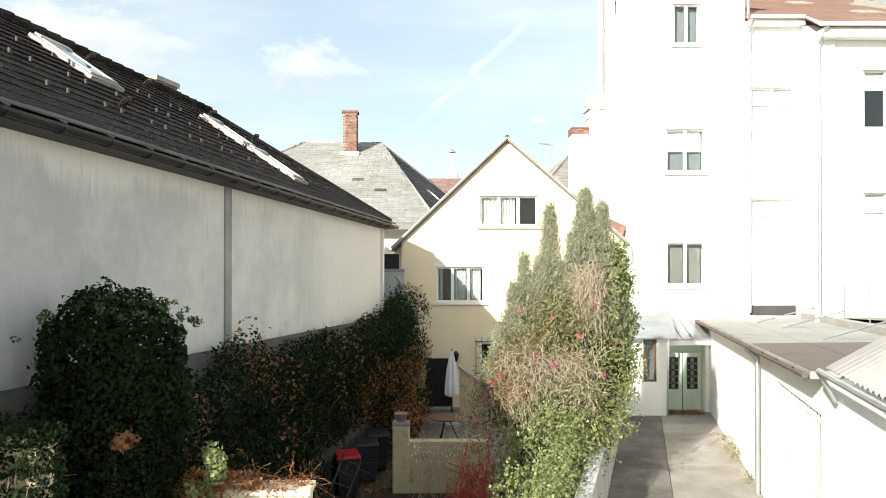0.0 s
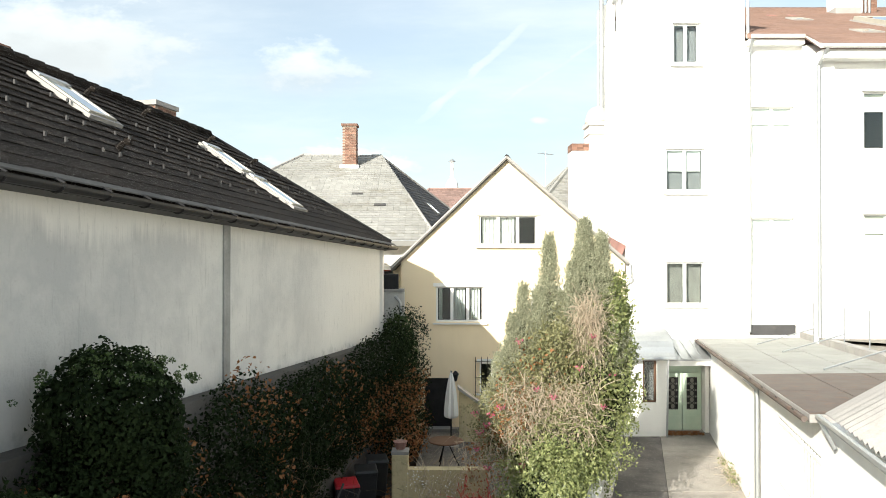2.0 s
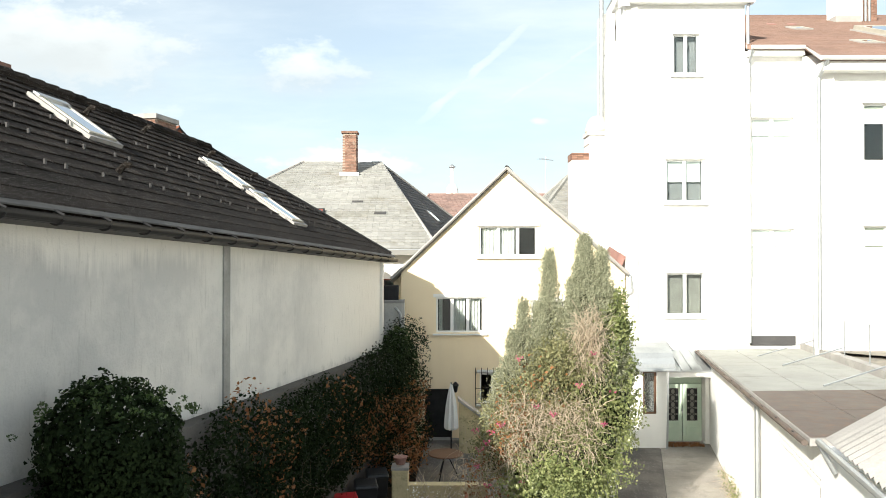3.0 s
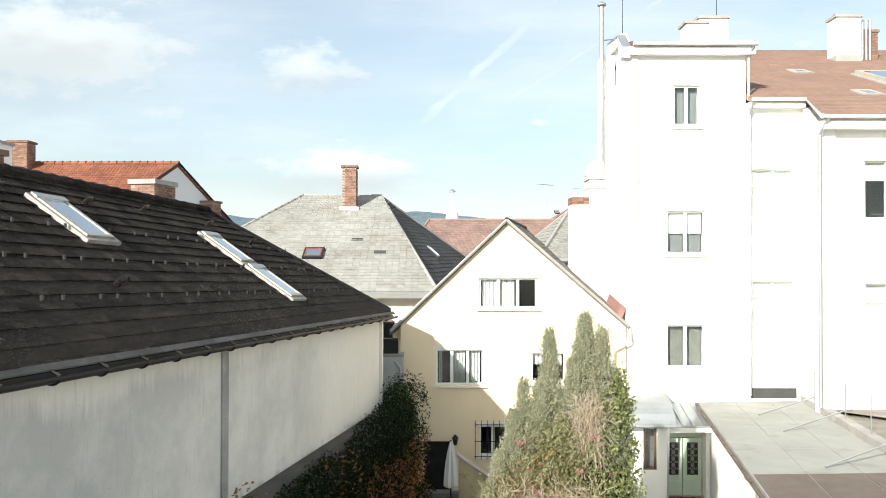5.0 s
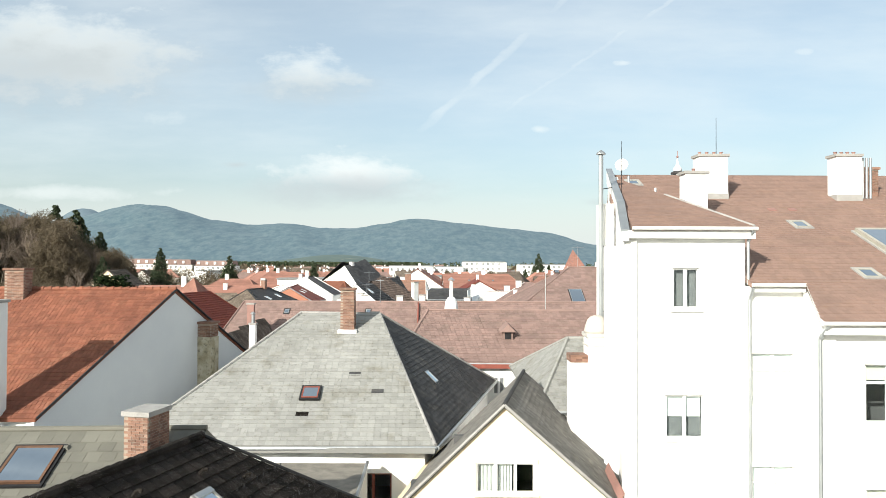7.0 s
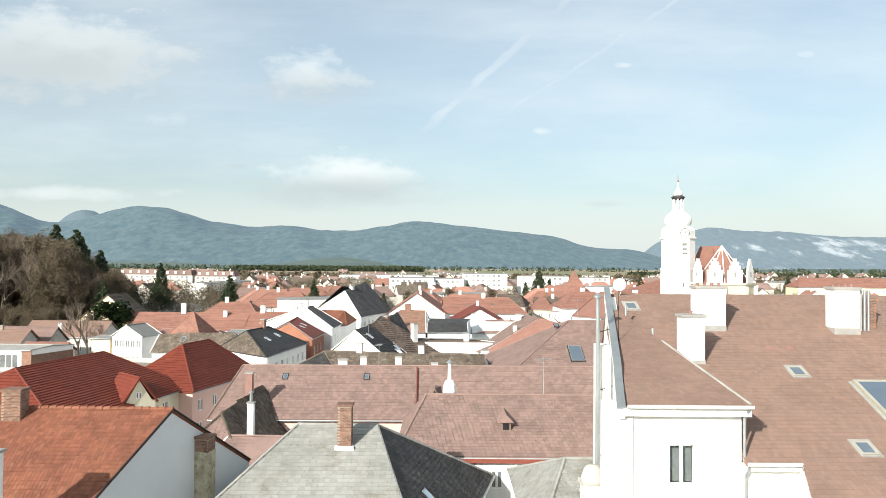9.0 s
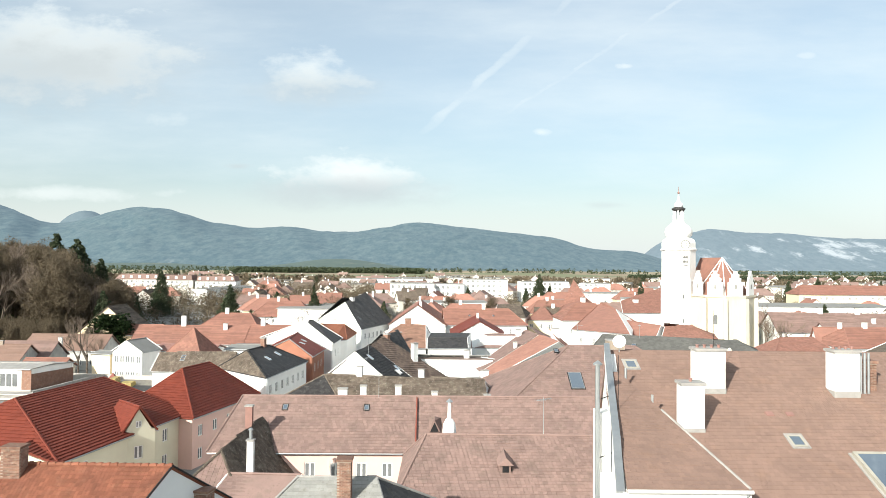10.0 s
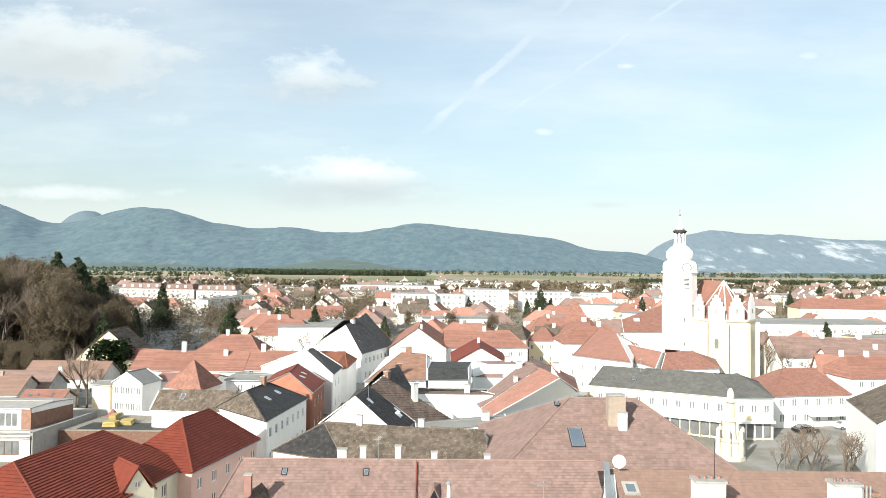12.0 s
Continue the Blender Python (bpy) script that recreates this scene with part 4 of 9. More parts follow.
chimney(house_a, -9.45, 14.3, 8.6, 10.33, 0.8, 0.7, rot=-11, brick=True)

# cross roof behind its ridge
house_x = thing("rear_wing", pose(0, 0, 0), "rear wing with an olive grey slate roof and roof window", "house")
xl, xr = Vector((-22, 20.2, 9.42)), Vector((-6.9, 21.3, 9.35))
xa, xb = Vector((-22, 9.0, 4.15)), Vector((-6.9, 10.1, 4.1))
roof_x = Build().prism([xa, xb, xr, xl], 0.15).prism([xr + Vector((0, 3.0, -1.7)), xl + Vector((0, 3.0, -1.7)), xl, xr], 0.15).part("roof", tile_olive, house_x)
tiles("roof_tiles", [xa, xb, xr, xl], 0.42, 0.42, tile_olive, roof_x, 0.012, 0.012, seed=5)
Build().tube(xl + Vector((0, 0, 0.03)), xr + Vector((0, 0, 0.03)), 0.1, sides=8).part("ridge_cap", tile_olive, roof_x)
for x0, x1, y0, y1, top in ((-22, -9.0, 9.6, 9.9, 4.3), (-22, -7.4, 23.3, 23.6, 7.8), (-22, -21.7, 9.9, 23.3, 4.3)):
    Build().box(x0, x1, y0, y1, -0.3, top).part("wall", plaster_old, house_x)
d_x = (xl - xa).normalized()
for px, py in ((-11.75, 18.85), (-14.1, 18.75)):
    p = Vector((px, py, 9.40 - 0.471 * (20.2 + 0.073 * (px + 22) - py) + 0.03))
    skylight(house_x, slope_matrix(p, xb - xa, xl - xa), 1.25, 1.45, wood_dark, 0.09, 0.07)
for fx, fv in ((0.86, 0.8), (0.93, 0.86), (0.62, 0.92), (0.76, 0.93)):
    p = xa.lerp(xb, fx) + (xl - xa) * fv
    Build().box(-0.12, 0.12, -0.1, 0.1, 0, 0.1, slope_matrix(p, xb - xa, xl - xa), 0.5).part("vent_tile", tile_olive, roof_x)

# ---- orange tiled house with the grey gable ----
house_b = thing("red_roof_house", pose(0, 0, 0), "house with orange clay tile roof and bare grey gable wall", "house")
g1, f1, k1 = Vector((-13.55, 36.3, 12.85)), Vector((-16.2, 28.6, 8.0)), Vector((-11.3, 42.6, 8.6))
g0, f0, k0 = g1 + Vector((-16, 0.3, 0)), f1 + Vector((-16, 0.3, 0)), k1 + Vector((-16, 0.3, 0))
roof_b = Build().prism([f0, f1, g1, g0], 0.14).prism([k1, k0, g0, g1], 0.14).part("roof", tile_rust, house_b)
tiles("roof_tiles", [f0, f1, g1, g0], 0.18, 0.25, tile_rust, roof_b, 0.02, 0.017, seed=6)
tiles("roof_tiles", [k1, k0, g0, g1], 0.26, 0.30, tile_rust, roof_b, 0.018, 0.018, seed=7)
for i in range(40):
    a, b = g0.lerp(g1, i / 40), g0.lerp(g1, (i + 1.1) / 40)
    Build().tube(a + Vector((0, 0, 0.02)), b + Vector((0, 0, 0.05)), 0.10, 0.13, 8).part("ridge_tile", tile_rust, roof_b)
Build().tube(f1 + Vector((0.05, 0, 0.02)), g1 + Vector((0.05, 0, 0.04)), 0.05, sides=6).tube(g1 + Vector((0.05, 0, 0.04)), k1 + Vector((0.05, 0, 0.02)), 0.05, sides=6).part("verge_trim", gutter_dark, roof_b)
w = Build()
ins = Vector((-0.05, 0.0, -0.12))
pts = [f1 + ins, g1 + ins, k1 + ins]
ring = [Vector((pts[0].x, pts[0].y, -0.3)), *pts, Vector((pts[2].x, pts[2].y, -0.3))]
w.add(ring + [p + Vector((-0.4, 0.12, 0)) for p in ring], [(4, 3, 2, 1, 0), (5, 6, 7, 8, 9), (0, 1, 6, 5), (1, 2, 7, 6), (2, 3, 8, 7), (3, 4, 9, 8)])
w.part("gable_wall", plaster_grey, house_b, "bare grey rendered gable")
Build().box(-32, -16.3, 28.9, 29.3, -0.3, 8.1).part("wall", plaster_white, house_b)
Build().box(-27, -11.6, 42.2, 42.6, -0.3, 8.6).part("wall", plaster_white, house_b)
chimney(house_b, -21.4, 36.0, 11.9, 13.95, 0.95, 0.75, brick=True)
chimney(house_b, -18.1, 28.6, 6.0, 12.75, 0.9, 0.9, plaster_white)
chimney(house_b, -12.55, 38.3, 6.0, 10.4, 0.8, 0.85, plaster_stained, rot=-12, cap=False)
chimney(house_b, -12.55, 38.3, 10.3, 11.1, 0.76, 0.8, rot=-12, brick=True)

# ---- grey hipped house ----
house_c = thing("hipped_house", pose(0, 0, 0), "house with pale grey slate hip roof and tall brick chimney", "house")
c_fl, c_fr, c_br, c_bl = Vector((-13.4, 29.7, 6.65)), Vector((-0.2, 30.0, 6.65)), Vector((2.35, 39.6, 6.65)), Vector((-10.6, 46.5, 6.65))
c_rl, c_rr = Vector((-7.7, 39.2, 11.5)), Vector((-3.4, 39.5, 11.4))
c_br2 = Vector((3.5, 46.5, 6.65))
faces_c = [[c_fl, c_fr, c_rr, c_rl], [c_fr, c_br2, c_rr], [c_bl, c_fl, c_rl], [c_br2, c_bl, c_rl, c_rr]]
slab = Build()
for f in faces_c:
    slab.prism(f, 0.14)
roof_c = slab.part("roof", tile_grey, house_c, "weathered grey slate hip roof")
# face 1 turns from the sun: its shade is put in as darker slate
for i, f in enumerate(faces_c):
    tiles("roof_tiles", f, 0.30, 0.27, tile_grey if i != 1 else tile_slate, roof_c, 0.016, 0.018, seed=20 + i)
cap = Build()
for a, b in ((c_rl, c_rr), (c_fr, c_rr), (c_fl, c_rl), (c_bl, c_rl), (c_br2, c_rr)):
    cap.tube(a + Vector((0, 0, 0.02)), b + Vector((0, 0, 0.03)), 0.085, sides=8)
cap.part("hip_cap", concrete, roof_c)
inner = lambda p, k=0.45: Vector((p.x + (k if p.x < -4 else -k), p.y + (k if p.y < 39 else -k), 0))
ring = [inner(p) for p in (c_fl, c_fr, c_br2, c_bl)]
front_len = (ring[1] - ring[0]).length
turn = math.degrees(math.atan2(ring[1].y - ring[0].y, ring[1].x - ring[0].x))
mc = pose(ring[0].x, ring[0].y, 0, 0, 0, turn)
link("wall", wall_mesh("wall", [(0, -0.3), (front_len, -0.3), (front_len, 6.6), (0, 6.6)], [(9.35, 4.1, 1.55, 1.25), (3.0, 4.1, 1.2, 1.3)], 0.35, mc, plaster_white), house_c)
for u in (9.35,):
    window(house_c, mc @ pose(u, 0, 4.1), 1.55, 1.25, "casement", False, wood_red)
window(house_c, mc @ pose(3.0, 0, 4.1), 1.2, 1.3, "casement", False)
for i in (1, 2, 3):
    a, b = ring[i], ring[(i + 1) % 4]
    link("wall", wall_mesh("wall", [(0, -0.3), ((b - a).length, -0.3), ((b - a).length, 6.6), (0, 6.6)], [], 0.35, pose(a.x, a.y, 0, 0, 0, math.degrees(math.atan2(b.y - a.y, b.x - a.x))), plaster_white), house_c)
Build().tube(c_fl + Vector((0, -0.1, -0.1)), c_fr + Vector((0.05, -0.1, -0.1)), 0.085, sides=8).tube(c_fr + Vector((0.1, -0.05, -0.1)), c_br2 + Vector((0.1, 0, -0.1)), 0.085, sides=8).part("gutter", zinc, house_c)
Build().box(-13.5, -0.2, 29.72, 29.95, 6.38, 6.6).part("eave_board", roof_grey, house_c)
chimney(house_c, -4.95, 37.85, 9.6, 12.95, 0.72, 0.62, brick=True)
Build().box(-0.5, 0.5, -0.45, 0.5, 9.6, 10.75, pose(-4.95, 37.85, 0)).part("chimney_flashing", plaster_white, house_c)

front_up = Vector((0, 9.5, 4.8))
skylight(house_c, slope_matrix(Vector((-6.35, 32.5, 8.12)), (1, 0.02, 0), front_up), 0.75, 0.8, wood_red, 0.06)
skylight(house_c, slope_matrix(c_fr.lerp(c_br2, 0.33) + (c_rr - c_fr.lerp(c_br2, 0.33)) * 0.3 + Vector((0.02, 0, 0.03)), c_br2 - c_fr, c_rr - c_fr.lerp(c_br2, 0.4)), 0.6, 0.8, None, 0.06)
for px, py, mat in ((-6.4, 31.5, tile_dark), (-4.4, 34.2, tile_slate), (-9.7, 33.4, tile_slate), (-3.2, 33.0, tile_slate)):
    Build().box(0, 0.55, 0, 0.27, 0.028, 0.04, slope_matrix(Vector((px, py, 6.65 + 0.503 * (py - 29.8))), (1, 0.02, 0), front_up)).part("patch_tile", mat, roof_c)

# flat gravel roof between the long house and the hipped one
annex = thing("gravel_roof_annex", pose(0, 0, 0), "low annex with gravel flat roof and metal edge", "annex")
Build().prism([(-8.2, 23.0, 6.0), (-2.9, 24.6, 6.0), (-3.0, 29.6, 6.0), (-9.5, 29.6, 6.0)], 0.1).part("roof", gravel, annex)
Build().prism([(-8.2, 23.0, 5.9), (-2.9, 24.6, 5.9), (-3.0, 29.6, 5.9), (-9.5, 29.6, 5.9)], 6.2).part("wall", plaster_white, annex)
Build().tube((-8.2, 23.0, 6.05), (-2.9, 24.6, 6.05), 0.07, sides=6).tube((-2.9, 24.6, 6.05), (-3.0, 29.6, 6.05), 0.07, sides=6).part("roof_edge", zinc, annex)
# low linking wall with a downpipe beside the gable house
link_wall = thing("linking_wall", pose(0, 0, 0), "short plaster wall with coping beside the gable house", "wall")
Build().box(-2.4, -1.3, 24.0, 24.4, -0.3, 4.75).part("wall", plaster_old, link_wall)
Build().box(-2.4, -1.3, 23.95, 24.45, 4.75, 4.85).part("coping", concrete, link_wall)
Build().box(-2.1, -1.5, 24.1, 24.35, 4.85, 5.35).part("screen", iron, link_wall)
Build().tube((-1.42, 23.9, 4.4), (-1.42, 23.9, 2.2), 0.05, sides=8).tube((-1.42, 23.9, 4.4), (-1.6, 24.0, 4.6), 0.05, sides=8).part("downpipe", zinc, link_wall)

# ---- cream gable house ----
house_d = thing("gable_house", pose(0, 0, 0), "cream plaster gable house with white windows and steep dark roof", "house")
DX0, DX1, DAPEX, DY = -1.45, 6.40, 2.24, 24.8
SK = 0.20
md = pose(DX0, DY, 0)
holes_d = [(1.29 - DX0, 6.34, 2.02, 1.05), (-0.22 - DX0, 3.67, 1.66, 1.23), (3.10 - DX0, 3.75, 1.2, 1.05), (1.30 - DX0, 1.2, 0.95, 1.05), (-0.62 - DX0, -0.3, 0.95, 2.0)]
DW = DX1 - DX0
link("wall", wall_mesh("wall", [(0, -0.5), (DW, -0.5), (DW, 5.78), (DAPEX - DX0, 9.32), (0, 5.85)], holes_d, 0.35, md, plaster_cream), house_d, "cream plaster gable wall")


def curtains(parent, x, z, w, h, drop=1.0, folds=7):
    """A wavy net curtain that hangs behind a pane."""
    b, k = Build(), folds * 6
    v = [(x + w * i / k, 0.22 + 0.03 * math.sin(i * 2 * math.pi / 6 + 0.7 * math.sin(i)), zz) for zz in (z + h, z + h * (1 - drop)) for i in range(k + 1)]
    b.add(v, [(i, i + 1, k + 2 + i, k + 1 + i) for i in range(k)])
    ob = b.part("curtain", curtain, parent)
    ob.matrix_local = md
    return ob


for (u, z, w, h), style in zip(holes_d, ("triple", "triple", "casement", "casement", None)):
    if style:
        window(house_d, md @ pose(u, 0, z), w, h, style)
        Build().box(u - 0.12, u + w + 0.12, -0.1, 0.02, z - 0.09, z - 0.04, md).part("sill", paint_white, house_d)
        Build().box(u - 0.1, u + w + 0.1, -0.04, 0.0, z + h, z + h + 0.12, md).part("shutter_box", paint_white, house_d)
u, z, w, h = holes_d[0]
curtains(house_d, u + 0.1, z, 0.55, h, 0.98, 4)
curtains(house_d, u + 0.75, z, 0.5, h, 0.98, 5)
u, z, w, h = holes_d[1]
curtains(house_d, u + 0.1, z, 0.12, h, 0.95, 2)
curtains(house_d, u + 0.6, z, 0.42, h, 0.95, 4)
curtains(house_d, u + 1.15, z, 0.4, h, 0.95, 4)
curtains(house_d, holes_d[2][0] + 0.1, holes_d[2][1] + 0.6, 1.0, 0.4, 1.0, 6)
# walls and floors in dark paint stand for unlit rooms
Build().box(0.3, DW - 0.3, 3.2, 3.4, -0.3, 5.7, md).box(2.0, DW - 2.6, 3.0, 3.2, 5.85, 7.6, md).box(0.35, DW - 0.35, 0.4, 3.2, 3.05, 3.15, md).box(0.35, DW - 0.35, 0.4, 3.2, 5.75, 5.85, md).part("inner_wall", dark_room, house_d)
for a, b, z in ((Vector((DX0, DY, 0)), Vector((DX0 + SK * 8.4, DY + 8.4, 0)), 5.7), (Vector((DX1, DY, 0)), Vector((DX1 + SK * 8.4, DY + 8.4, 0)), 5.6)):
    link("wall", wall_mesh("wall", [(0, -0.5), ((b - a).length, -0.5), ((b - a).length, z), (0, z)], [], 0.3, pose(a.x - (0.0 if a.x < 0 else 0.0), a.y + 0.36, 0, 0, 0, math.degrees(math.atan2(b.y - a.y, b.x - a.x))), plaster_cream), house_d)
d_l0, d_r0, d_a0 = Vector((DX0 - 0.35, DY - 0.12, 5.56)), Vector((DX1 + 0.1, DY - 0.12, 5.72)), Vector((DAPEX, DY - 0.12, 9.42))
off = Vector((SK * 7.6, 7.6, 0))
planes_d = [[d_l0 + off, d_l0, d_a0, d_a0 + off], [d_r0, d_r0 + off, d_a0 + off, d_a0]]
slab = Build()
for f in planes_d:
    slab.prism(f, 0.12)
roof_d = slab.part("roof", tile_worn, house_d)
for i, f in enumerate(planes_d):
    tiles("roof_tiles", f, 0.20, 0.22, tile_worn, roof_d, 0.014, 0.014, seed=30 + i)
Build().tube(d_a0 + Vector((0, 0, 0.02)), d_a0 + off + Vector((0, 0, 0.02)), 0.08, sides=8).part("ridge_cap", tile_slate, roof_d)
Build().tube(d_l0 + Vector((0, -0.02, 0.0)), d_a0 + Vector((0, -0.02, 0.0)), 0.055, sides=6).tube(d_r0 + Vector((0, -0.02, 0)), d_a0 + Vector((0, -0.02, 0)), 0.055, sides=6).part("verge_trim", concrete, roof_d, "pale verge mortar and trim")
Build().tube(d_r0 + Vector((0.05, 0.1, -0.05)), d_r0 + Vector((0.0, -0.1, -0.5)), 0.045, sides=8).tube(d_r0 + Vector((0.0, -0.1, -0.5)), d_r0 + Vector((-0.6, -0.1, -0.8)), 0.04, sides=8).tube(d_r0 + Vector((-0.6, -0.1, -0.8)), d_r0 + Vector((-0.6, -0.1, -5.6)), 0.04, sides=8).part("downpipe", paint_white, house_d)
# reddish flashing and a dark rainwater pipe at the eave beside the tower
saddle = [(x, y, 5.62 + 0.95 * ((x - 5.95) / 0.5) ** 2 * 0.75 + 0.16 * (y - 24.95)) for y in (24.95, 26.0, 27.4) for x in (5.75, 5.95, 6.15, 6.32, 6.45)]
Build().add(saddle + [(x, y, z - 0.03) for x, y, z in saddle], [(j * 5 + i, j * 5 + i + 1, j * 5 + i + 6, j * 5 + i + 5) for j in range(2) for i in range(4)] + [(15 + j * 5 + i, 20 + j * 5 + i, 21 + j * 5 + i, 16 + j * 5 + i) for j in range(2) for i in range(4)] + [(i + 1, i, 15 + i, 16 + i) for i in range(4)]).part("eave_flashing", copper, house_d, "curved reddish brown flashing saddle", smooth=True)
# window grille, door and lantern of the ground floor
u, z, w, h = holes_d[3]
for i in range(7):
    Build().tube((DX0 + u - 0.15 + i * (w + 0.3) / 6, DY - 0.1, z - 0.1), (DX0 + u - 0.15 + i * (w + 0.3) / 6, DY - 0.1, z + h + 0.2), 0.012, sides=5).part("grille_bar", iron, house_d)
for zz in (z, z + h * 0.5, z + h + 0.05):
    Build().tube((DX0 + u - 0.18, DY - 0.1, zz), (DX0 + u + w + 0.18, DY - 0.1, zz), 0.012, sides=5).part("grille_bar", iron, house_d)
u, z, w, h = holes_d[4]
Build().box(u, u + w, 0.12, 0.18, z, z + h, md).part("door", iron, house_d, "black arched cellar door")
lan = thing("wall_lantern", pose(0.45, DY, 1.75), "black iron wall lantern on the cream house", "lantern")
Build().lathe(0, -0.22, ((0.05, -0.12), (0.1, 0.1), (0.13, 0.12), (0.02, 0.24)), 8).part("lamp_body", iron, lan)
Build().tube((0, 0, -0.05), (0, -0.22, -0.12), 0.02, sides=6).part("bracket", iron, lan)

# ---- white fire wall and chimney stack between the gable house and the tower ----
stack = thing("chimney_stack", pose(0, 0, 0), "white rendered chimney stack with a rounded cap", "chimney")
Build().box(6.02, 6.94, 29.0, 30.0, 5.0, 11.35).part("shaft", plaster_white, stack)
Build().box(5.95, 7.00, 28.93, 30.07, 11.3, 11.46).box(5.985, 6.965, 28.96, 30.04, 10.93, 10.99).part("ledge", plaster_chalk, stack)
Build().lathe(6.46, 29.5, ((0.53, 11.46), (0.51, 11.6), (0.45, 11.8), (0.38, 11.98), (0.27, 12.1), (0.12, 12.16)), 20).part("cap", concrete_pale, stack, "pale concrete cone", smooth=True)
Build().box(5.32, 6.015, 29.05, 30.0, 5.0, 10.28).part("fire_wall", plaster_white, stack)
for k in range(4):
    for j in range(3):
        Build().box(5.30 + 0.24 * j, 5.53 + 0.24 * j, 29.02, 30.0, 10.28 + 0.075 * k, 10.345 + 0.075 * k).part("brick", brick_red, stack)

# small grey roof behind the gable house
house("low_house", "low house with pale grey slate hip roof", 4.3, 30.6, 0, 4.8, 12.0, 8.0, 10.3, tile_grey, plaster_white, hip0=2.2, over=0.15, front=(), tile=(0.3, 0.27))

# ---- the tall white house: stair tower, middle wing, right wing ----
house_e = thing("tall_house", pose(0, 0, 0), "tall white house with stair tower and brown clay tile roof", "house")
EY = 24.9
me_t = pose(6.46, EY, 0)
TH = [(8.12 - 6.46, 12.76, 0.93, 1.41), (7.86 - 6.46, 8.25, 1.36, 1.5), (7.86 - 6.46, 4.26, 1.36, 1.5)]
link("wall", wall_mesh("wall", [(0, -0.3), (4.19, -0.3), (4.19, 15.4), (0, 15.5)], TH, 0.4, me_t, plaster_white), house_e, "white plaster stair tower wall")
for u, z, w, h in TH:
    window(house_e, me_t @ pose(u, 0, z), w, h, "casement")
    Build().box(u - 0.1, u + w + 0.1, -0.09, 0.02, z - 0.12, z - 0.05, me_t).part("sill", paint_white, house_e)
    Build().box(u - 0.06, u + w + 0.06, -0.035, 0.0, z + h, z + h + 0.07, me_t).part("window_head", paint_white, house_e)
    for k in (0, 1):
        if h > 1.45 and z > 7:
            Build().box(u + 0.06 + k * 0.64, u + 0.64 + k * 0.64, 0.2, 0.22, z + 0.72, z + h - 0.05, me_t).part("roller_blind", cloth_white, house_e)
        Build().box(u + 0.06 + k * w * 0.47, u + w * (0.49 + 0.47 * k), 0.3, 0.31, z + 0.05, z + h - 0.05, me_t).part("net_curtain", (blind_grey, blind_grey, blind_olive)[TH.index((u, z, w, h))], house_e)
Build().box(0.1, 4.1, 3.6, 3.7, 0.0, 15.0, me_t).part("inner_wall", plaster_grey, house_e)
# middle wing
m2 = pose(10.65, EY, 0)
H2 = [(10.87 - 10.65, 9.4, 1.48, 1.82), (10.87 - 10.65, 5.53, 1.48, 1.77)]
link("wall", wall_mesh("wall", [(0, -0.3), (2.05, -0.3), (2.05, 13.55), (0, 13.55)], H2, 0.4, m2, plaster_white), house_e)
for u, z, w, h in H2:
    window(house_e, m2 @ pose(u, 0, z), w, h, "double")
    Build().box(u - 0.06, u + w + 0.06, -0.08, 0.0, z + h, z + h + 0.12, m2).part("window_head", paint_white, house_e)
    Build().box(u + 0.03, u + w - 0.03, 0.14, 0.16, z + 0.03, z + h - 0.03, m2).part("roller_blind", cloth_white, house_e)
Build().box(0.15, 1.75, -0.03, 0.02, 3.2, 3.55, m2).part("vent_panel", tile_slate, house_e, "grey low window strip")
# side wall and right wing
c0, c1 = Vector((12.65, 24.9, 0)), Vector((12.0, 22.45, 0))
d2 = c1 - c0
link("wall", wall_mesh("wall", [(0, -0.3), (d2.length, -0.3), (d2.length, 12.3), (0, 13.4)], [], 0.4, pose(c0.x, c0.y, 0, 0, 0, math.degrees(math.atan2(d2.y, d2.x))), plaster_white), house_e)
m3 = pose(12.0, 22.45, 0)
H3 = [(1.36 + k * 3.1, z, 1.5, h) for k in range(3) for z, h in ((9.35, 1.85), (5.5, 1.8))]
link("wall", wall_mesh("wall", [(0, -0.3), (11, -0.3), (11, 12.25), (0, 12.25)], H3, 0.4, m3, plaster_white), house_e)
for u, z, w, h in H3:
    window(house_e, m3 @ pose(u, 0, z), w, h, "double")
    Build().box(u - 0.06, u + w + 0.06, -0.08, 0.0, z + h, z + h + 0.1, m3).part("window_head", paint_white, house_e)
    if z < 7:
        Build().box(u + 0.03, u + w - 0.03, 0.14, 0.16, z + 0.03, z + h - 0.03, m3).part("roller_blind", blind, house_e)
    else:
        Build().box(u + 0.1, u + w - 0.1, 0.16, 0.18, z + h * 0.72, z + h - 0.06, m3).part("roller_blind", blind, house_e)
# added dark sheet behind the wing's panes: painted dimness
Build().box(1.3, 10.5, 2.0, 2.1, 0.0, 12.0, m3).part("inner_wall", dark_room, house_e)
# rear and side walls
for a, b, z0, z1 in (((8.75, 37.1), (6.46, 24.9), 18.9, 15.4), ((23, 22.5), (25.5, 48), 12.2, 12.2), ((25.5, 48), (10.8, 48), 12.2, 12.2), ((10.8, 48), (8.75, 37.1), 13.0, 18.9)):
    a, b = Vector((*a, 0)), Vector((*b, 0))
    link("wall", wall_mesh("wall", [(0, -0.3), ((b - a).length, -0.3), ((b - a).length, z1), (0, z0)], [], 0.4, pose(a.x, a.y, 0, 0, 0, math.degrees(math.atan2(b.y - a.y, b.x - a.x))), plaster_white), house_e)


def main_roof(x, y):
    """A point on the brown main slope."""
    return Vector((x, y, 13.70 + 0.422 * (y - 24.6)))


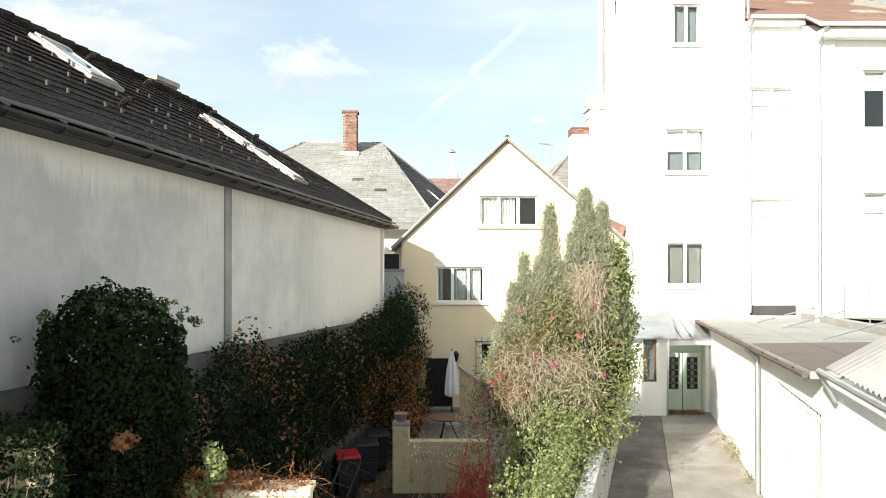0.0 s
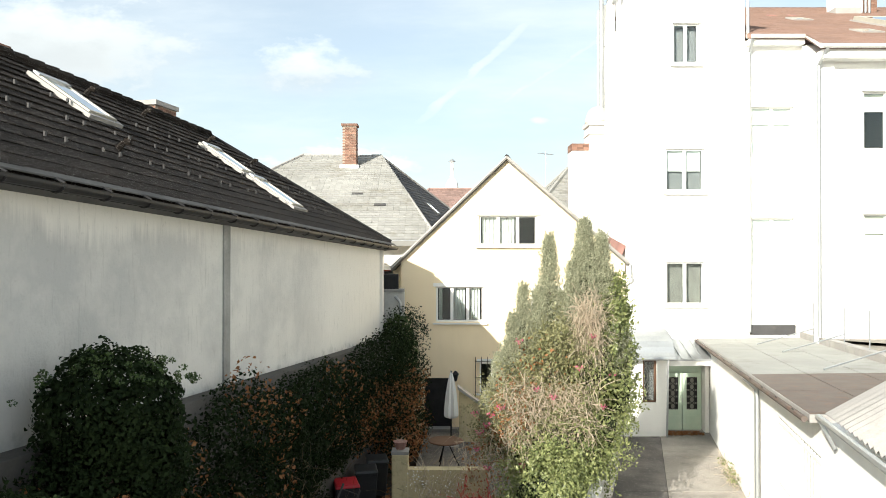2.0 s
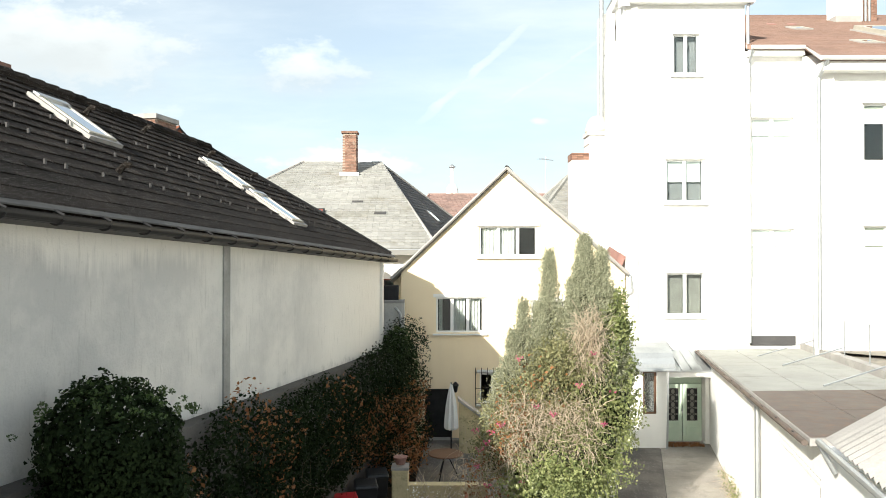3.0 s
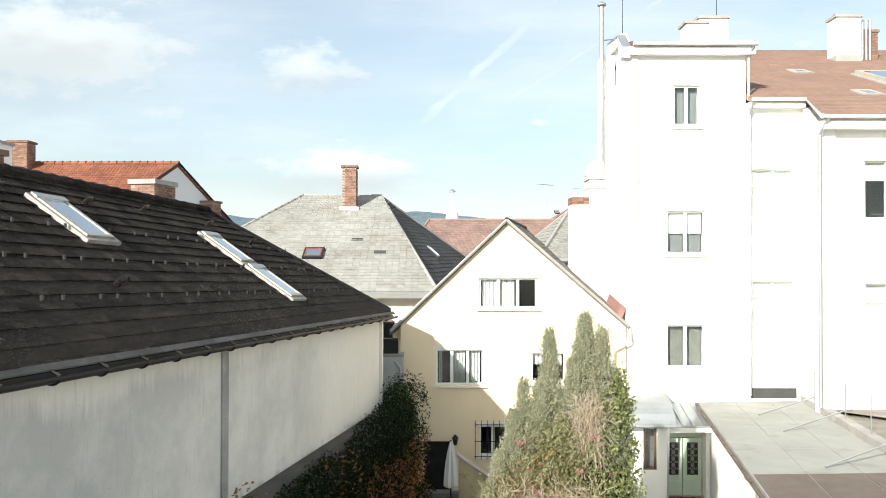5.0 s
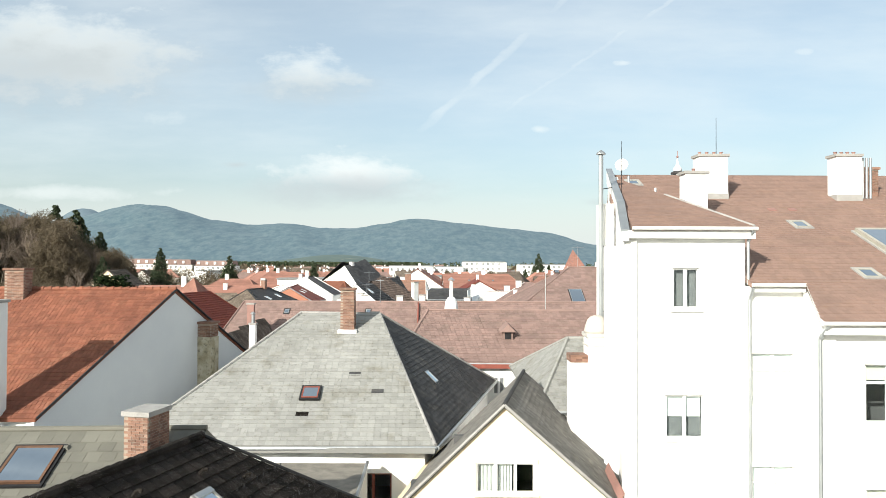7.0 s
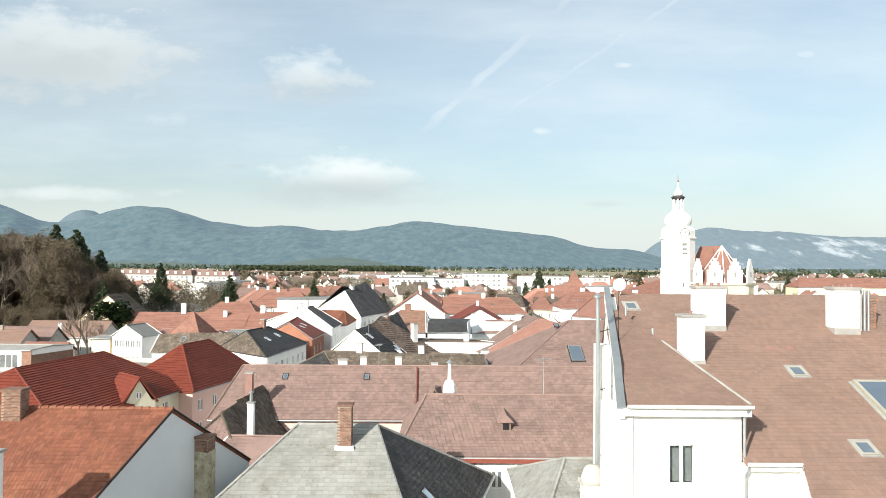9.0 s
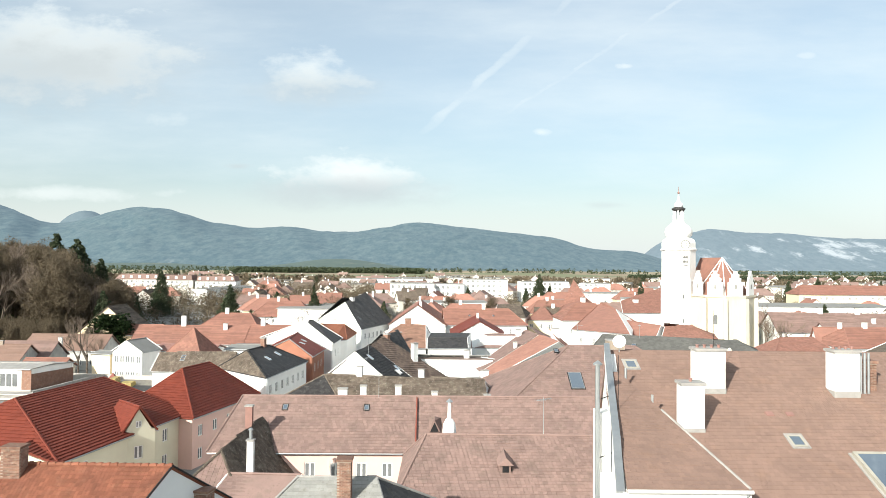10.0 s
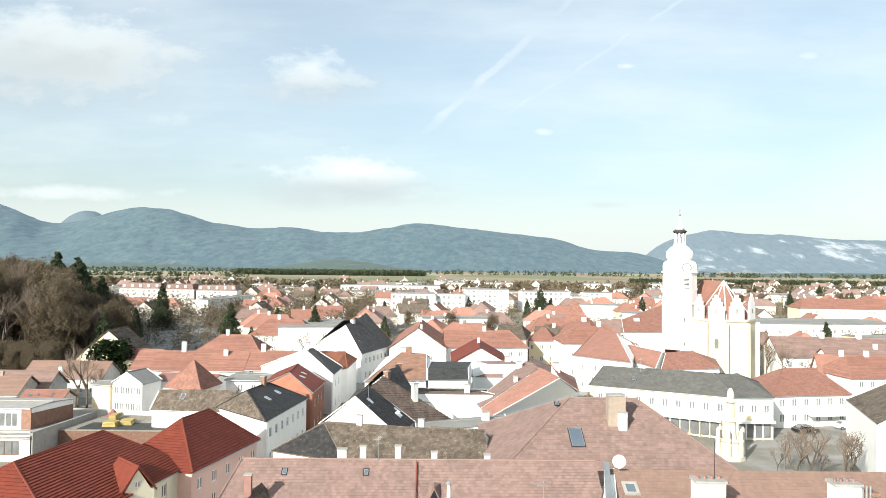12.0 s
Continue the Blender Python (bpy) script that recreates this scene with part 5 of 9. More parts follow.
slab = Build().prism([main_roof(12.6, 24.55), main_roof(23.4, 24.55), main_roof(25.2, 36.9), main_roof(8.75, 36.9), main_roof(7.9, 33.4), main_roof(7.2, 27.5), main_roof(10.3, 25.2), main_roof(10.68, 25.1), main_roof(10.68, 24.55)], 0.16)
slab.prism([main_roof(11.75, 21.95), main_roof(23.2, 21.95), main_roof(23.4, 24.55), main_roof(12.6, 24.55)], 0.16)
slab.prism([Vector((26.0, 48.3, 12.2)), Vector((10.6, 48.3, 12.2)), main_roof(8.75, 36.9), main_roof(25.2, 36.9)], 0.16)
roof_e = slab.part("roof", tile_brown, house_e, "brown clay tile roof")
tiles("roof_tiles", [main_roof(11.75, 21.95), main_roof(23.2, 21.95), main_roof(23.4, 24.55), main_roof(12.6, 24.55)], 0.2, 0.24, tile_brown, roof_e, 0.012, 0.012, seed=40)
tiles("roof_tiles", [main_roof(10.7, 24.55), main_roof(23.4, 24.55), main_roof(25.2, 36.9), main_roof(8.75, 36.9)], 0.2, 0.24, tile_brown, roof_e, 0.012, 0.012, seed=41)
tiles("roof_tiles", [Vector((26.0, 48.3, 12.2)), Vector((10.6, 48.3, 12.2)), main_roof(8.75, 36.9), main_roof(25.2, 36.9)], 0.35, 0.3, tile_brown, roof_e, 0.012, 0.012, seed=42)
t_l, t_r, t_b = Vector((6.62, 24.6, 15.62)), Vector((10.85, 24.6, 15.62)), Vector((8.5, 33.6, 18.25))
roof_t = Build().prism([t_l, t_r, t_b, Vector((8.15, 33.6, 18.25))], 0.16).part("tower_roof", tile_brown, house_e)
tiles("roof_tiles", [t_l, t_r, t_b, Vector((8.15, 33.6, 18.25))], 0.2, 0.24, tile_brown, roof_t, 0.012, 0.012, seed=43)
side_t = Build().add([(10.65, 24.95, 12.0), (8.5, 33.4, 12.0), (8.5, 33.4, 18.1), (10.65, 24.95, 15.45), (10.3, 24.95, 12.0), (8.2, 33.2, 12.0), (8.2, 33.2, 18.05), (10.3, 24.95, 15.45)], [(0, 1, 2, 3), (4, 7, 6, 5), (0, 3, 7, 4), (1, 5, 6, 2)])
side_t.part("wall", plaster_white, house_e)
Build().tube(t_r + Vector((0, 0, 0.02)), t_r.lerp(t_b, 0.6) + Vector((0, 0, 0.03)), 0.05, sides=6).part("verge_trim", concrete, house_e)
# eaves: white cornices, zinc gutters, downpipes
Build().box(6.5, 10.9, 24.62, 24.9, 15.2, 15.46).part("cornice", paint_white, house_e)
Build().box(10.7, 12.62, 24.6, 24.9, 13.35, 13.545).part("cornice", paint_white, house_e)
Build().box(11.9, 23.2, 22.02, 22.45, 12.15, 12.44).part("cornice", paint_white, house_e)
for a, b in ((t_l + Vector((0, -0.08, -0.08)), t_r + Vector((0.08, -0.08, -0.08))), (main_roof(10.72, 24.5) + Vector((0, 0, -0.06)), main_roof(12.65, 24.5) + Vector((0, 0, -0.06))), (main_roof(12.65, 24.5) + Vector((0, 0, -0.06)), main_roof(11.75, 21.9) + Vector((0, 0, -0.06))), (main_roof(11.75, 21.9) + Vector((0, 0, -0.06)), main_roof(23.3, 21.9) + Vector((0, 0, -0.06)))):
    Build().tube(a, b, 0.07, sides=10).part("gutter", gutter_pale, house_e, "pale zinc gutter")
for pts in (((10.8, 24.55, 15.5), (10.72, 24.8, 15.1), (10.72, 24.8, 13.6)), ((10.75, 24.5, 13.5), (10.75, 24.78, 13.1), (10.75, 24.78, 3.3)), ((11.95, 21.9, 12.45), (11.9, 22.35, 12.0), (11.9, 22.35, 3.4))):
    b = Build()
    for a, c in zip(pts, pts[1:]):
        b.tube(a, c, 0.055, sides=8)
    b.part("downpipe", zinc, house_e)
# sloping metal parapet of the fire wall, flue and pipes at the tower's side
pa, pb = Vector((6.42, 24.7, 15.5)), Vector((8.72, 37.0, 19.25))
side = Vector((0.15, 0.0, 0))
pk = pa.lerp(pb, 0.22) + Vector((0, 0, 0.4))
coping = Build()
body = Build()
drop = Vector((0, 0, 0.07))
for p0, p1 in ((pa, pk), (pk, pb)):
    coping.add([p0 - side, p0 + side, p1 + side, p1 - side, p0 - side - drop, p0 + side - drop, p1 + side - drop, p1 - side - drop], [(0, 1, 2, 3), (7, 6, 5, 4), (0, 4, 5, 1), (1, 5, 6, 2), (2, 6, 7, 3), (3, 7, 4, 0)])
    inn, low0, low1 = side * 0.85, Vector((0, 0, 0.4)), Vector((0, 0, 0.8))
    body.add([p0 - inn - drop, p0 + inn - drop, p1 + inn - drop, p1 - inn - drop, p0 - inn - low0, p0 + inn - low0, p1 + inn - low1, p1 - inn - low1], [(3, 2, 1, 0), (4, 5, 6, 7), (0, 1, 5, 4), (1, 2, 6, 5), (2, 3, 7, 6), (3, 0, 4, 7)])
coping.part("parapet_coping", zinc, house_e, "zinc covered sloping parapet")
body.part("parapet", plaster_white, house_e)
Build().box(6.95, 7.5, 30.8, 31.8, 4.5, 16.9).part("flue_shaft", plaster_white, house_e)
Build().tube((6.88, 30.6, 8.0), (6.88, 30.6, 19.0), 0.10, sides=10).part("flue_pipe", zinc, house_e)
Build().lathe(6.88, 30.6, ((0.2, 19.0), (0.2, 19.06), (0.02, 19.2)), 10).part("flue_hood", zinc, house_e)
for z in (9.5, 12.2, 15.0, 17.5):
    Build().tube((6.88, 30.6, z), (7.6, 31.0, z + 0.15), 0.02, sides=5).part("pipe_clip", iron, house_e)
chim = lambda x, y, z0, z1, w, d, pots=0: chimney(house_e, x, y, z0, z1, w, d, plaster_white, 0, False, pots)
chim(12.72, 33.6, 16.4, 19.45, 1.35, 0.8, 4)
chim(10.95, 30.85, 14.8, 18.3, 0.95, 0.75, 1)
chim(18.95, 33.4, 16.4, 19.45, 1.15, 0.8, 4)
for x, y, z0, z1, w, d in ((12.72, 33.6, 16.4, 17.65, 1.35, 0.8), (10.95, 30.85, 14.8, 16.4, 0.95, 0.75), (18.95, 33.4, 16.4, 17.6, 1.15, 0.8)):
    Build().box(x - w / 2 - 0.03, x + w / 2 + 0.03, y - d / 2 - 0.03, y + d / 2 + 0.03, z0, z1 - 0.05).part("chimney_flashing", concrete, house_e)
chimney(house_e, 20.2, 33.8, 16.4, 18.9, 0.8, 0.6, brick=True)
for x, y in ((14.6, 31.6), (15.5, 31.6)):
    Build().box(0, 0.34, 0, 0.3, 0.0, 0.045, slope_matrix(main_roof(x, y) + Vector((0, 0, 0.02)), (1, 0, 0), (0, 1, 0.422)), 0.1).part("vent_plate", copper, house_e)
for k in range(3):
    Build().tube((19.75 + 0.18 * k, 33.3, 17.4), (19.75 + 0.18 * k, 33.3, 19.3), 0.06, sides=8).part("vent_pipe", zinc, house_e)
for x, y in ((14.8, 29.6), (14.85, 24.9), (9.3, 35.2)):
    skylight(house_e, slope_matrix(main_roof(x, y) + Vector((0, 0, 0.02)), (1, 0, 0), (0, 1, 0.422)), 0.6, 0.75, frame_cream, 0.06, 0.08)
# large glazed hatch with pale frame on the main slope
hatch = slope_matrix(main_roof(16.9, 26.9) + Vector((0, 0, 0.03)), (1, 0, 0), (0, 1, 0.422))
skylight(house_e, hatch, 2.6, 2.4, frame_cream, 0.2, 0.13)
for x, y, h in ((9.4, 31.2, 0.9), (8.85, 33.6, 0.7), (9.1, 32.0, 0.5)):
    p = main_roof(x, y)
    Build().tube((x, y, p.z), (x, y, p.z + h + 0.25), 0.06, sides=8).part("vent_pipe", zinc, house_e)
for a, h in (((7.62, 30.0, 16.6), 2.9), ((13.0, 33.6, 19.4), 1.8)):
    Build().tube(a, (a[0], a[1], a[2] + h), 0.016, 0.01, 5).part("aerial", iron, house_e)
dish = thing("satellite_dish", pose(9.3, 36.6, 18.6), "white satellite dish on the tall house's parapet", "satellite dish")
b = Build()
b.lathe(0, 0, ((0.02, 0.0), (0.2, 0.03), (0.34, 0.08), (0.42, 0.13), (0.42, 0.15), (0.34, 0.1), (0.2, 0.05), (0.02, 0.02)), 20, pose(0, 0, 0.75, 70, 0, -25) @ Matrix.Scale(0.8, 4))
b.part("dish", paint_white, dish, smooth=True)
Build().tube((0, 0.1, 0), (0, 0.1, 0.8), 0.03, sides=6).part("mast", zinc, dish)

# ---- entrance annexe with the green door ----
porch = thing("entrance_annex", pose(0, 0, 0), "small white annexe with curved metal roof beside the door", "annex")
mp = pose(6.0, 23.4, 0)
hp = [(0.62, 1.13, 0.45, 1.42)]
link("wall", wall_mesh("wall", [(0, -0.3), (1.42, -0.3), (1.42, 2.62), (0, 2.62)], hp, 0.25, mp, plaster_white), porch)
Build().box(7.17, 7.418, 23.65, 24.9, -0.3, 2.62).part("wall", plaster_white, porch)
# dark sheet behind the porch pane stands for the unlit inside
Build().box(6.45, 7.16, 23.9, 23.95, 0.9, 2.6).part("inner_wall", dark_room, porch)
window(porch, mp @ pose(0.62, 0, 1.13), 0.45, 1.42, "single", False, wood_dark)
b, k = Build(), 8
arc = [(23.2 + 1.7 * (1 - math.cos(i / k * math.pi / 2)), 2.62 + 0.95 * math.sin(i / k * math.pi / 2)) for i in range(k + 1)]
b.add([(x, y, z) for x in (5.95, 7.62) for y, z in arc] + [(x, y, z - 0.05) for x in (5.95, 7.62) for y, z in arc],
      [(i, k + 1 + i, k + 2 + i, i + 1) for i in range(k)] + [(2 * k + 2 + i, 2 * k + 3 + i, 3 * k + 4 + i, 3 * k + 3 + i) for i in range(k)])
b.add([(7.62, y, z) for y, z in arc] + [(7.62, 24.9, 2.62)], [tuple(range(k + 2))])
b.part("roof", zinc, porch, "curved zinc roof")
Build().tube((7.38, 23.15, 2.6), (7.38, 23.3, -0.1), 0.035, sides=8).tube((5.95, 23.15, 2.62), (7.65, 23.15, 2.62), 0.06, sides=8).part("downpipe", zinc, porch)
canopy = thing("door_canopy", pose(0, 0, 0), "standing seam metal canopy over the green door", "canopy")
Build().prism([(7.55, 23.5, 2.55), (9.0, 23.5, 2.55), (9.1, 24.88, 3.05), (7.55, 24.88, 3.05)], 0.06).part("sheet", zinc, canopy)
for i in range(5):
    Build().tube((7.6 + i * 0.34, 23.5, 2.57), (7.6 + i * 0.35, 24.88, 3.07), 0.018, sides=5).part("seam", zinc, canopy)
Build().box(7.45, 9.05, 23.55, 23.75, 2.32, 2.5).box(8.86, 9.0, 23.9, 24.9, 0, 2.32).part("lintel", plaster_white, canopy)
door = tagged(new("door_1", Build().box(7.46, 8.85, 24.22, 24.27, 0.02, 2.3).mesh("door", paint_green)), "worn pale green double door with iron grilles", "door", kind="structure")
for k in (0, 1):
    x0 = 7.53 + k * 0.65
    leaf = Build().box(x0, x0 + 0.62, 24.15, 24.218, 0.05, 2.0).part("door_leaf", paint_green, door)
    Build().box(x0 + 0.14, x0 + 0.48, 24.135, 24.149, 0.75, 1.85).part("glass_panel", blind_olive, leaf)
    for i in range(5):
        cx, cz = x0 + 0.31, 0.86 + i * 0.22
        hoop = Build()
        for k2 in range(10):
            t0, t1 = k2 * math.pi / 5, (k2 + 1) * math.pi / 5
            hoop.tube((cx + 0.08 * math.cos(t0), 24.128, cz + 0.1 * math.sin(t0)), (cx + 0.08 * math.cos(t1), 24.128, cz + 0.1 * math.sin(t1)), 0.013, sides=4)
        hoop.part("grille_ring", iron, leaf)
        for dx in (-0.125, 0.125):
            Build().box(cx + dx - 0.035, cx + dx + 0.035, 24.12, 24.134, cz - 0.08, cz + 0.08).part("grille_plate", iron, leaf)
    for dx in (0.14, 0.22, 0.40, 0.48):
        Build().tube((x0 + dx, 24.125, 0.75), (x0 + dx, 24.125, 1.85), 0.01, sides=5).part("grille_bar", iron, leaf)
    Build().box(x0 + 0.12, x0 + 0.5, 24.13, 24.15, 0.2, 0.55).part("lower_panel", paint_green, leaf)
Build().box(7.45, 8.84, 24.05, 24.2, -0.02, 0.06).part("step", concrete, door)
Build().tube((8.16, 24.12, 1.0), (8.16, 24.12, 1.15), 0.015, sides=6).part("handle", zinc, door)

# ---- flat roofed garages along the drive ----
garage = thing("garage_row", pose(0, 0, 0), "white garage row with grey felt roof sheets", "garage")
GZ = lambda y: 3.05 + 0.036 * (24.6 - y)
a, b = Vector((drive_wall(24.6), 24.6, 0)), Vector((drive_wall(3), 3, 0))
wl = (b - a).length
gate = [(10.4, 0.05, 3.2, 2.75)]
link("wall", wall_mesh("wall", [(0, -0.3), (wl, -0.3), (wl, GZ(3) - 0.1), (0, GZ(24.6) - 0.1)], gate, 0.3, pose(a.x, a.y, 0, 0, 0, math.degrees(math.atan2(b.y - a.y, b.x - a.x))), plaster_white), garage)
mg = pose(a.x, a.y, 0, 0, 0, math.degrees(math.atan2(b.y - a.y, b.x - a.x)))
for i in range(17):
    Build().tube(mg @ Vector((10.5 + i * 0.19, 0.08, 0.05)), mg @ Vector((10.5 + i * 0.19, 0.08, 2.78)), 0.022, sides=6).part("gate_bar", paint_white, garage)
for z in (0.2, 1.4, 2.6):
    Build().box(10.42, 13.58, 0.05, 0.11, z, z + 0.06, mg).part("gate_rail", paint_white, garage)
Build().box(10.4, 13.6, 0.22, 0.27, 0.05, 2.8, mg).part("gate_panel", concrete, garage)
GR = lambda x, y: Vector((x, y, GZ(y) + 0.02 + 0.012 * (x - drive_wall(y))))
rows_y = [24.85, 22.6, 20.2, 17.9, 15.6, 13.3, 11.05]
Build().prism([GR(drive_wall(11.0) - 0.28, 11.0), GR(drive_wall(11.0) + 3.3, 11.0), GR(drive_wall(24.85) + 3.3, 24.85), GR(drive_wall(24.85) - 0.28, 24.85)], 0.12).part("roof", concrete, garage)
for y1, y0 in zip(rows_y, rows_y[1:]):
    for f0, f1 in ((-0.26, 0.95), (0.95, 2.15), (2.15, 3.25)):
        up = Vector((0, 0, 0.012))
        Build().prism([GR(drive_wall(y0) + f0 + 0.012, y0 + 0.012) + up, GR(drive_wall(y0) + f1 - 0.012, y0 + 0.012) + up, GR(drive_wall(y1) + f1 - 0.012, y1 - 0.012) + up, GR(drive_wall(y1) + f0 + 0.012, y1 - 0.012) + up], 0.011).part("roof_sheet", felt if y0 > 15 else gutter_rust, garage)
pa0, pa1 = GR(drive_wall(24.85) + 3.3, 24.85), GR(drive_wall(11.0) + 3.3, 11.0)
Build().prism([pa1 + Vector((0, 0, 0.2)), pa1 + Vector((0.3, 0, 0.2)), pa0 + Vector((0.3, 0, 0.2)), pa0 + Vector((0, 0, 0.2))], 0.3).part("kerb", concrete, garage)
ga, gb = GR(drive_wall(24.85) - 0.36, 24.85) - Vector((0, 0, 0.06)), GR(drive_wall(11.0) - 0.36, 11.0) - Vector((0, 0, 0.06))
Build().tube(ga, gb, 0.05, sides=8).part("gutter", gutter_rust, garage, "rusty brown gutter")
for k in range(12):
    c = ga.lerp(gb, (k + 0.5) / 12)
    Build().tube(c + Vector((-0.05, 0, 0.06)), c + Vector((0.16, 0, -0.09)), 0.012, sides=5).part("gutter_bracket", iron, garage)
Build().box(-0.05, 0.05, 0, 1, 0, 0.16, Matrix.Identity(4)).part("gutter_end", wood_dark, garage).matrix_local = Matrix.Translation(ga + Vector((0.1, -1.0, -0.1)))
dpx = drive_wall(15.8)
Build().tube((dpx - 0.1, 15.8, 3.2), (dpx - 0.1, 15.8, 0.0), 0.055, sides=8).tube((dpx - 0.38, 15.8, 3.3), (dpx - 0.1, 15.8, 3.05), 0.055, sides=8).part("downpipe", zinc, garage)
gravel_top = thing("gravel_roof", pose(0, 0, 0), "gravel covered flat roof beside the garages", "roof")
Build().prism([pa1 + Vector((0.35, 0, 0.05)), Vector((22, 11, 3.6)), Vector((22, 22.4, 3.35)), Vector((12.0, 22.4, 3.35)), Vector((12.6, 24.8, 3.3)), pa0 + Vector((0.35, 0, 0.05))], 0.25).part("gravel_bed", gravel, gravel_top)
Build().prism([Vector((9.8, 11, 3.1)), Vector((22, 11, 3.1)), Vector((22, 22.4, 3.05)), Vector((12.5, 22.4, 3.05))], 3.4).part("wall", plaster_white, gravel_top)
# struts and posts on the roof
rail = thing("roof_struts", pose(0, 0, 0), "grey metal posts and struts on the garage roof", "struts")
for y, f, ph in ((23.0, 3.25, 1.3), (20.6, 3.45, 1.25), (18.6, 3.45, 1.25), (16.8, 3.45, 1.25)):
    top = GR(drive_wall(y) + f, y)
    Build().tube(top, top + Vector((0, 0, ph)), 0.018, sides=6).part("post", zinc, rail)
    if y != 18.6:
        Build().tube(top + Vector((0, 0, 0.45)), GR(drive_wall(y - 0.8) + f - 2.0, y - 0.8) + Vector((0, 0, 0.05)), 0.02, sides=6).part("strut", zinc, rail)
# corrugated lean-to in the foreground
shed = thing("corrugated_roof", pose(0, 0, 0), "weathered corrugated fibre cement lean-to roof", "roof")
b, nx, ny = Build(), 60, 2
grid = []
for j in range(nx + 1):
    y = 5.0 + 5.4 * j / nx
    w = 0.03 * math.cos(2 * math.pi * y / 0.177)
    grid.append([(drive_wall(y) - 0.22, y, 3.72 + w), (drive_wall(y) + 1.9, y, 4.85 + w)])
v = [p for r in grid for p in r]
b.add(v + [(p[0], p[1], p[2] - 0.012) for p in v], [(2 * i, 2 * i + 1, 2 * i + 3, 2 * i + 2) for i in range(nx)] + [(2 * nx + 2 + 2 * i, 2 * nx + 4 + 2 * i, 2 * nx + 5 + 2 * i, 2 * nx + 3 + 2 * i) for i in range(nx)] + [(2 * nx, 2 * nx + 1, 4 * nx + 3, 4 * nx + 2)])
b.part("sheet", concrete, shed, smooth=False)
Build().tube((drive_wall(10.5) - 0.29, 10.5, 3.64), (drive_wall(5) - 0.29, 5, 3.66), 0.05, sides=8).tube((drive_wall(10.5) - 0.29, 10.5, 3.62), (drive_wall(10.4) - 0.08, 10.4, 3.2), 0.035, sides=8).part("gutter", zinc, shed)

# ---- the town: roofs behind the yard ----
def gable_front(x0, x1, y0, y1, eave, ridge, roof, walls, name="town_house", label="white town house with its gable to the yards", **kw):
    """Ridge away from the camera, gable wall with windows towards it."""
    w = x1 - x0
    return house(name, label, x1, y0, 90, y1 - y0, w, eave, ridge, roof, walls, front=kw.pop("side", auto_windows(y1 - y0, eave, 2)), left=kw.pop("gable", [(f * w, z, 0.9, 1.25) for f in (0.2, 0.45, 0.7) for z in (1.0, 4.0) if z + 1.3 < eave]), **kw)


MW = auto_windows
street = house("street_house", "house with mauve clay tile roof and red painted gutter", -2.6, 47.0, 0, 17.5, 10.4, 7.85, 10.65, tile_mauve, plaster_white, hip0=1.6, front=[(3.0, 5.6, 0.8, 1.2), (6.0, 5.6, 0.8, 1.2), (9, 5.6, 0.8, 1.2)], tile=(0.3, 0.3))
Build().box(-0.3, 17.8, -0.44, -0.37, 7.38, 7.66).part("fascia", wood_red, street, "red painted fascia board")
dorm = thing("roof_hatch", pose(4.55, 49.2, 9.1), "small gabled brown roof dormer with dark opening", "dormer")
Build().box(-0.35, 0.35, -0.4, 1.0, -0.4, 0.55).part("cheeks", tile_mauve, dorm)
# near-black plate: the dark inside the opening is painted
Build().box(-0.22, 0.22, -0.42, -0.38, -0.05, 0.45).part("opening", iron, dorm)
Build().add([(-0.55, -0.6, 0.45), (0.55, -0.6, 0.45), (0, -0.6, 1.0), (-0.55, 1.6, 0.55), (0.55, 1.6, 0.55), (0, 1.6, 1.05)], [(0, 2, 5, 3), (2, 1, 4, 5), (0, 1, 2), (0, 3, 4, 1), (3, 5, 4)]).part("hood", tile_mauve, dorm)
pink = house("long_pink_house", "long pink house with weathered mauve tile roof", -20.3, 63.3, 1, 35, 10.4, 6.6, 10.3, tile_mauve, plaster_pink, hip0=1.3, tile=(0.36, 0.34),
      front=[(8.2 + 2.3 * k, 4.2, 0.95, 1.3) for k in range(9)] + [(8.2 + 2.3 * k, 1.2, 0.95, 1.3) for k in range(9)],
      chimneys=((0.30, 0.8, 2.6, 0.9), (0.36, 0.8, 2.9, 0.6), (0.46, 0.85, 3.2, 0.6), (0.565, 0.85, 2.6, 0.6), (0.72, 0.9, 2.6, 0.6)), skylights=((0.155, 0.72), (0.375, 0.72)))
seam = [pink.matrix_world.inverted() @ Vector(p) for p in ((-2.2, 63.0, 6.62), (-2.3, 68.4, 10.4))]
Build().tube(seam[0], seam[1], 0.07, sides=6).part("roof_seam", wood_red, pink, "red painted metal seam across the roof")
vent = thing("roof_hatch", pose(-0.55, 65.0, 8.0), "small triangular brown roof dormer with dark opening", "dormer")
Build().add([(-0.55, 0, -0.1), (0.55, 0, -0.1), (0, 0, 1.0), (-0.55, 1.6, 0.9), (0.55, 1.6, 0.9), (0, 1.5, 1.05)], [(0, 2, 5, 3), (2, 1, 4, 5), (0, 1, 2), (0, 3, 4, 1), (3, 5, 4)]).part("hood", tile_mauve, vent)
# solid dark triangle stands for the shade inside the opening
Build().add([(-0.4, -0.02, -0.05), (0.4, -0.02, -0.05), (0, -0.02, 0.8), (-0.4, 0.05, -0.05), (0.4, 0.05, -0.05), (0, 0.05, 0.8)], [(0, 1, 2), (5, 4, 3), (0, 3, 4, 1), (1, 4, 5, 2), (2, 5, 3, 0)]).part("opening", iron, vent)
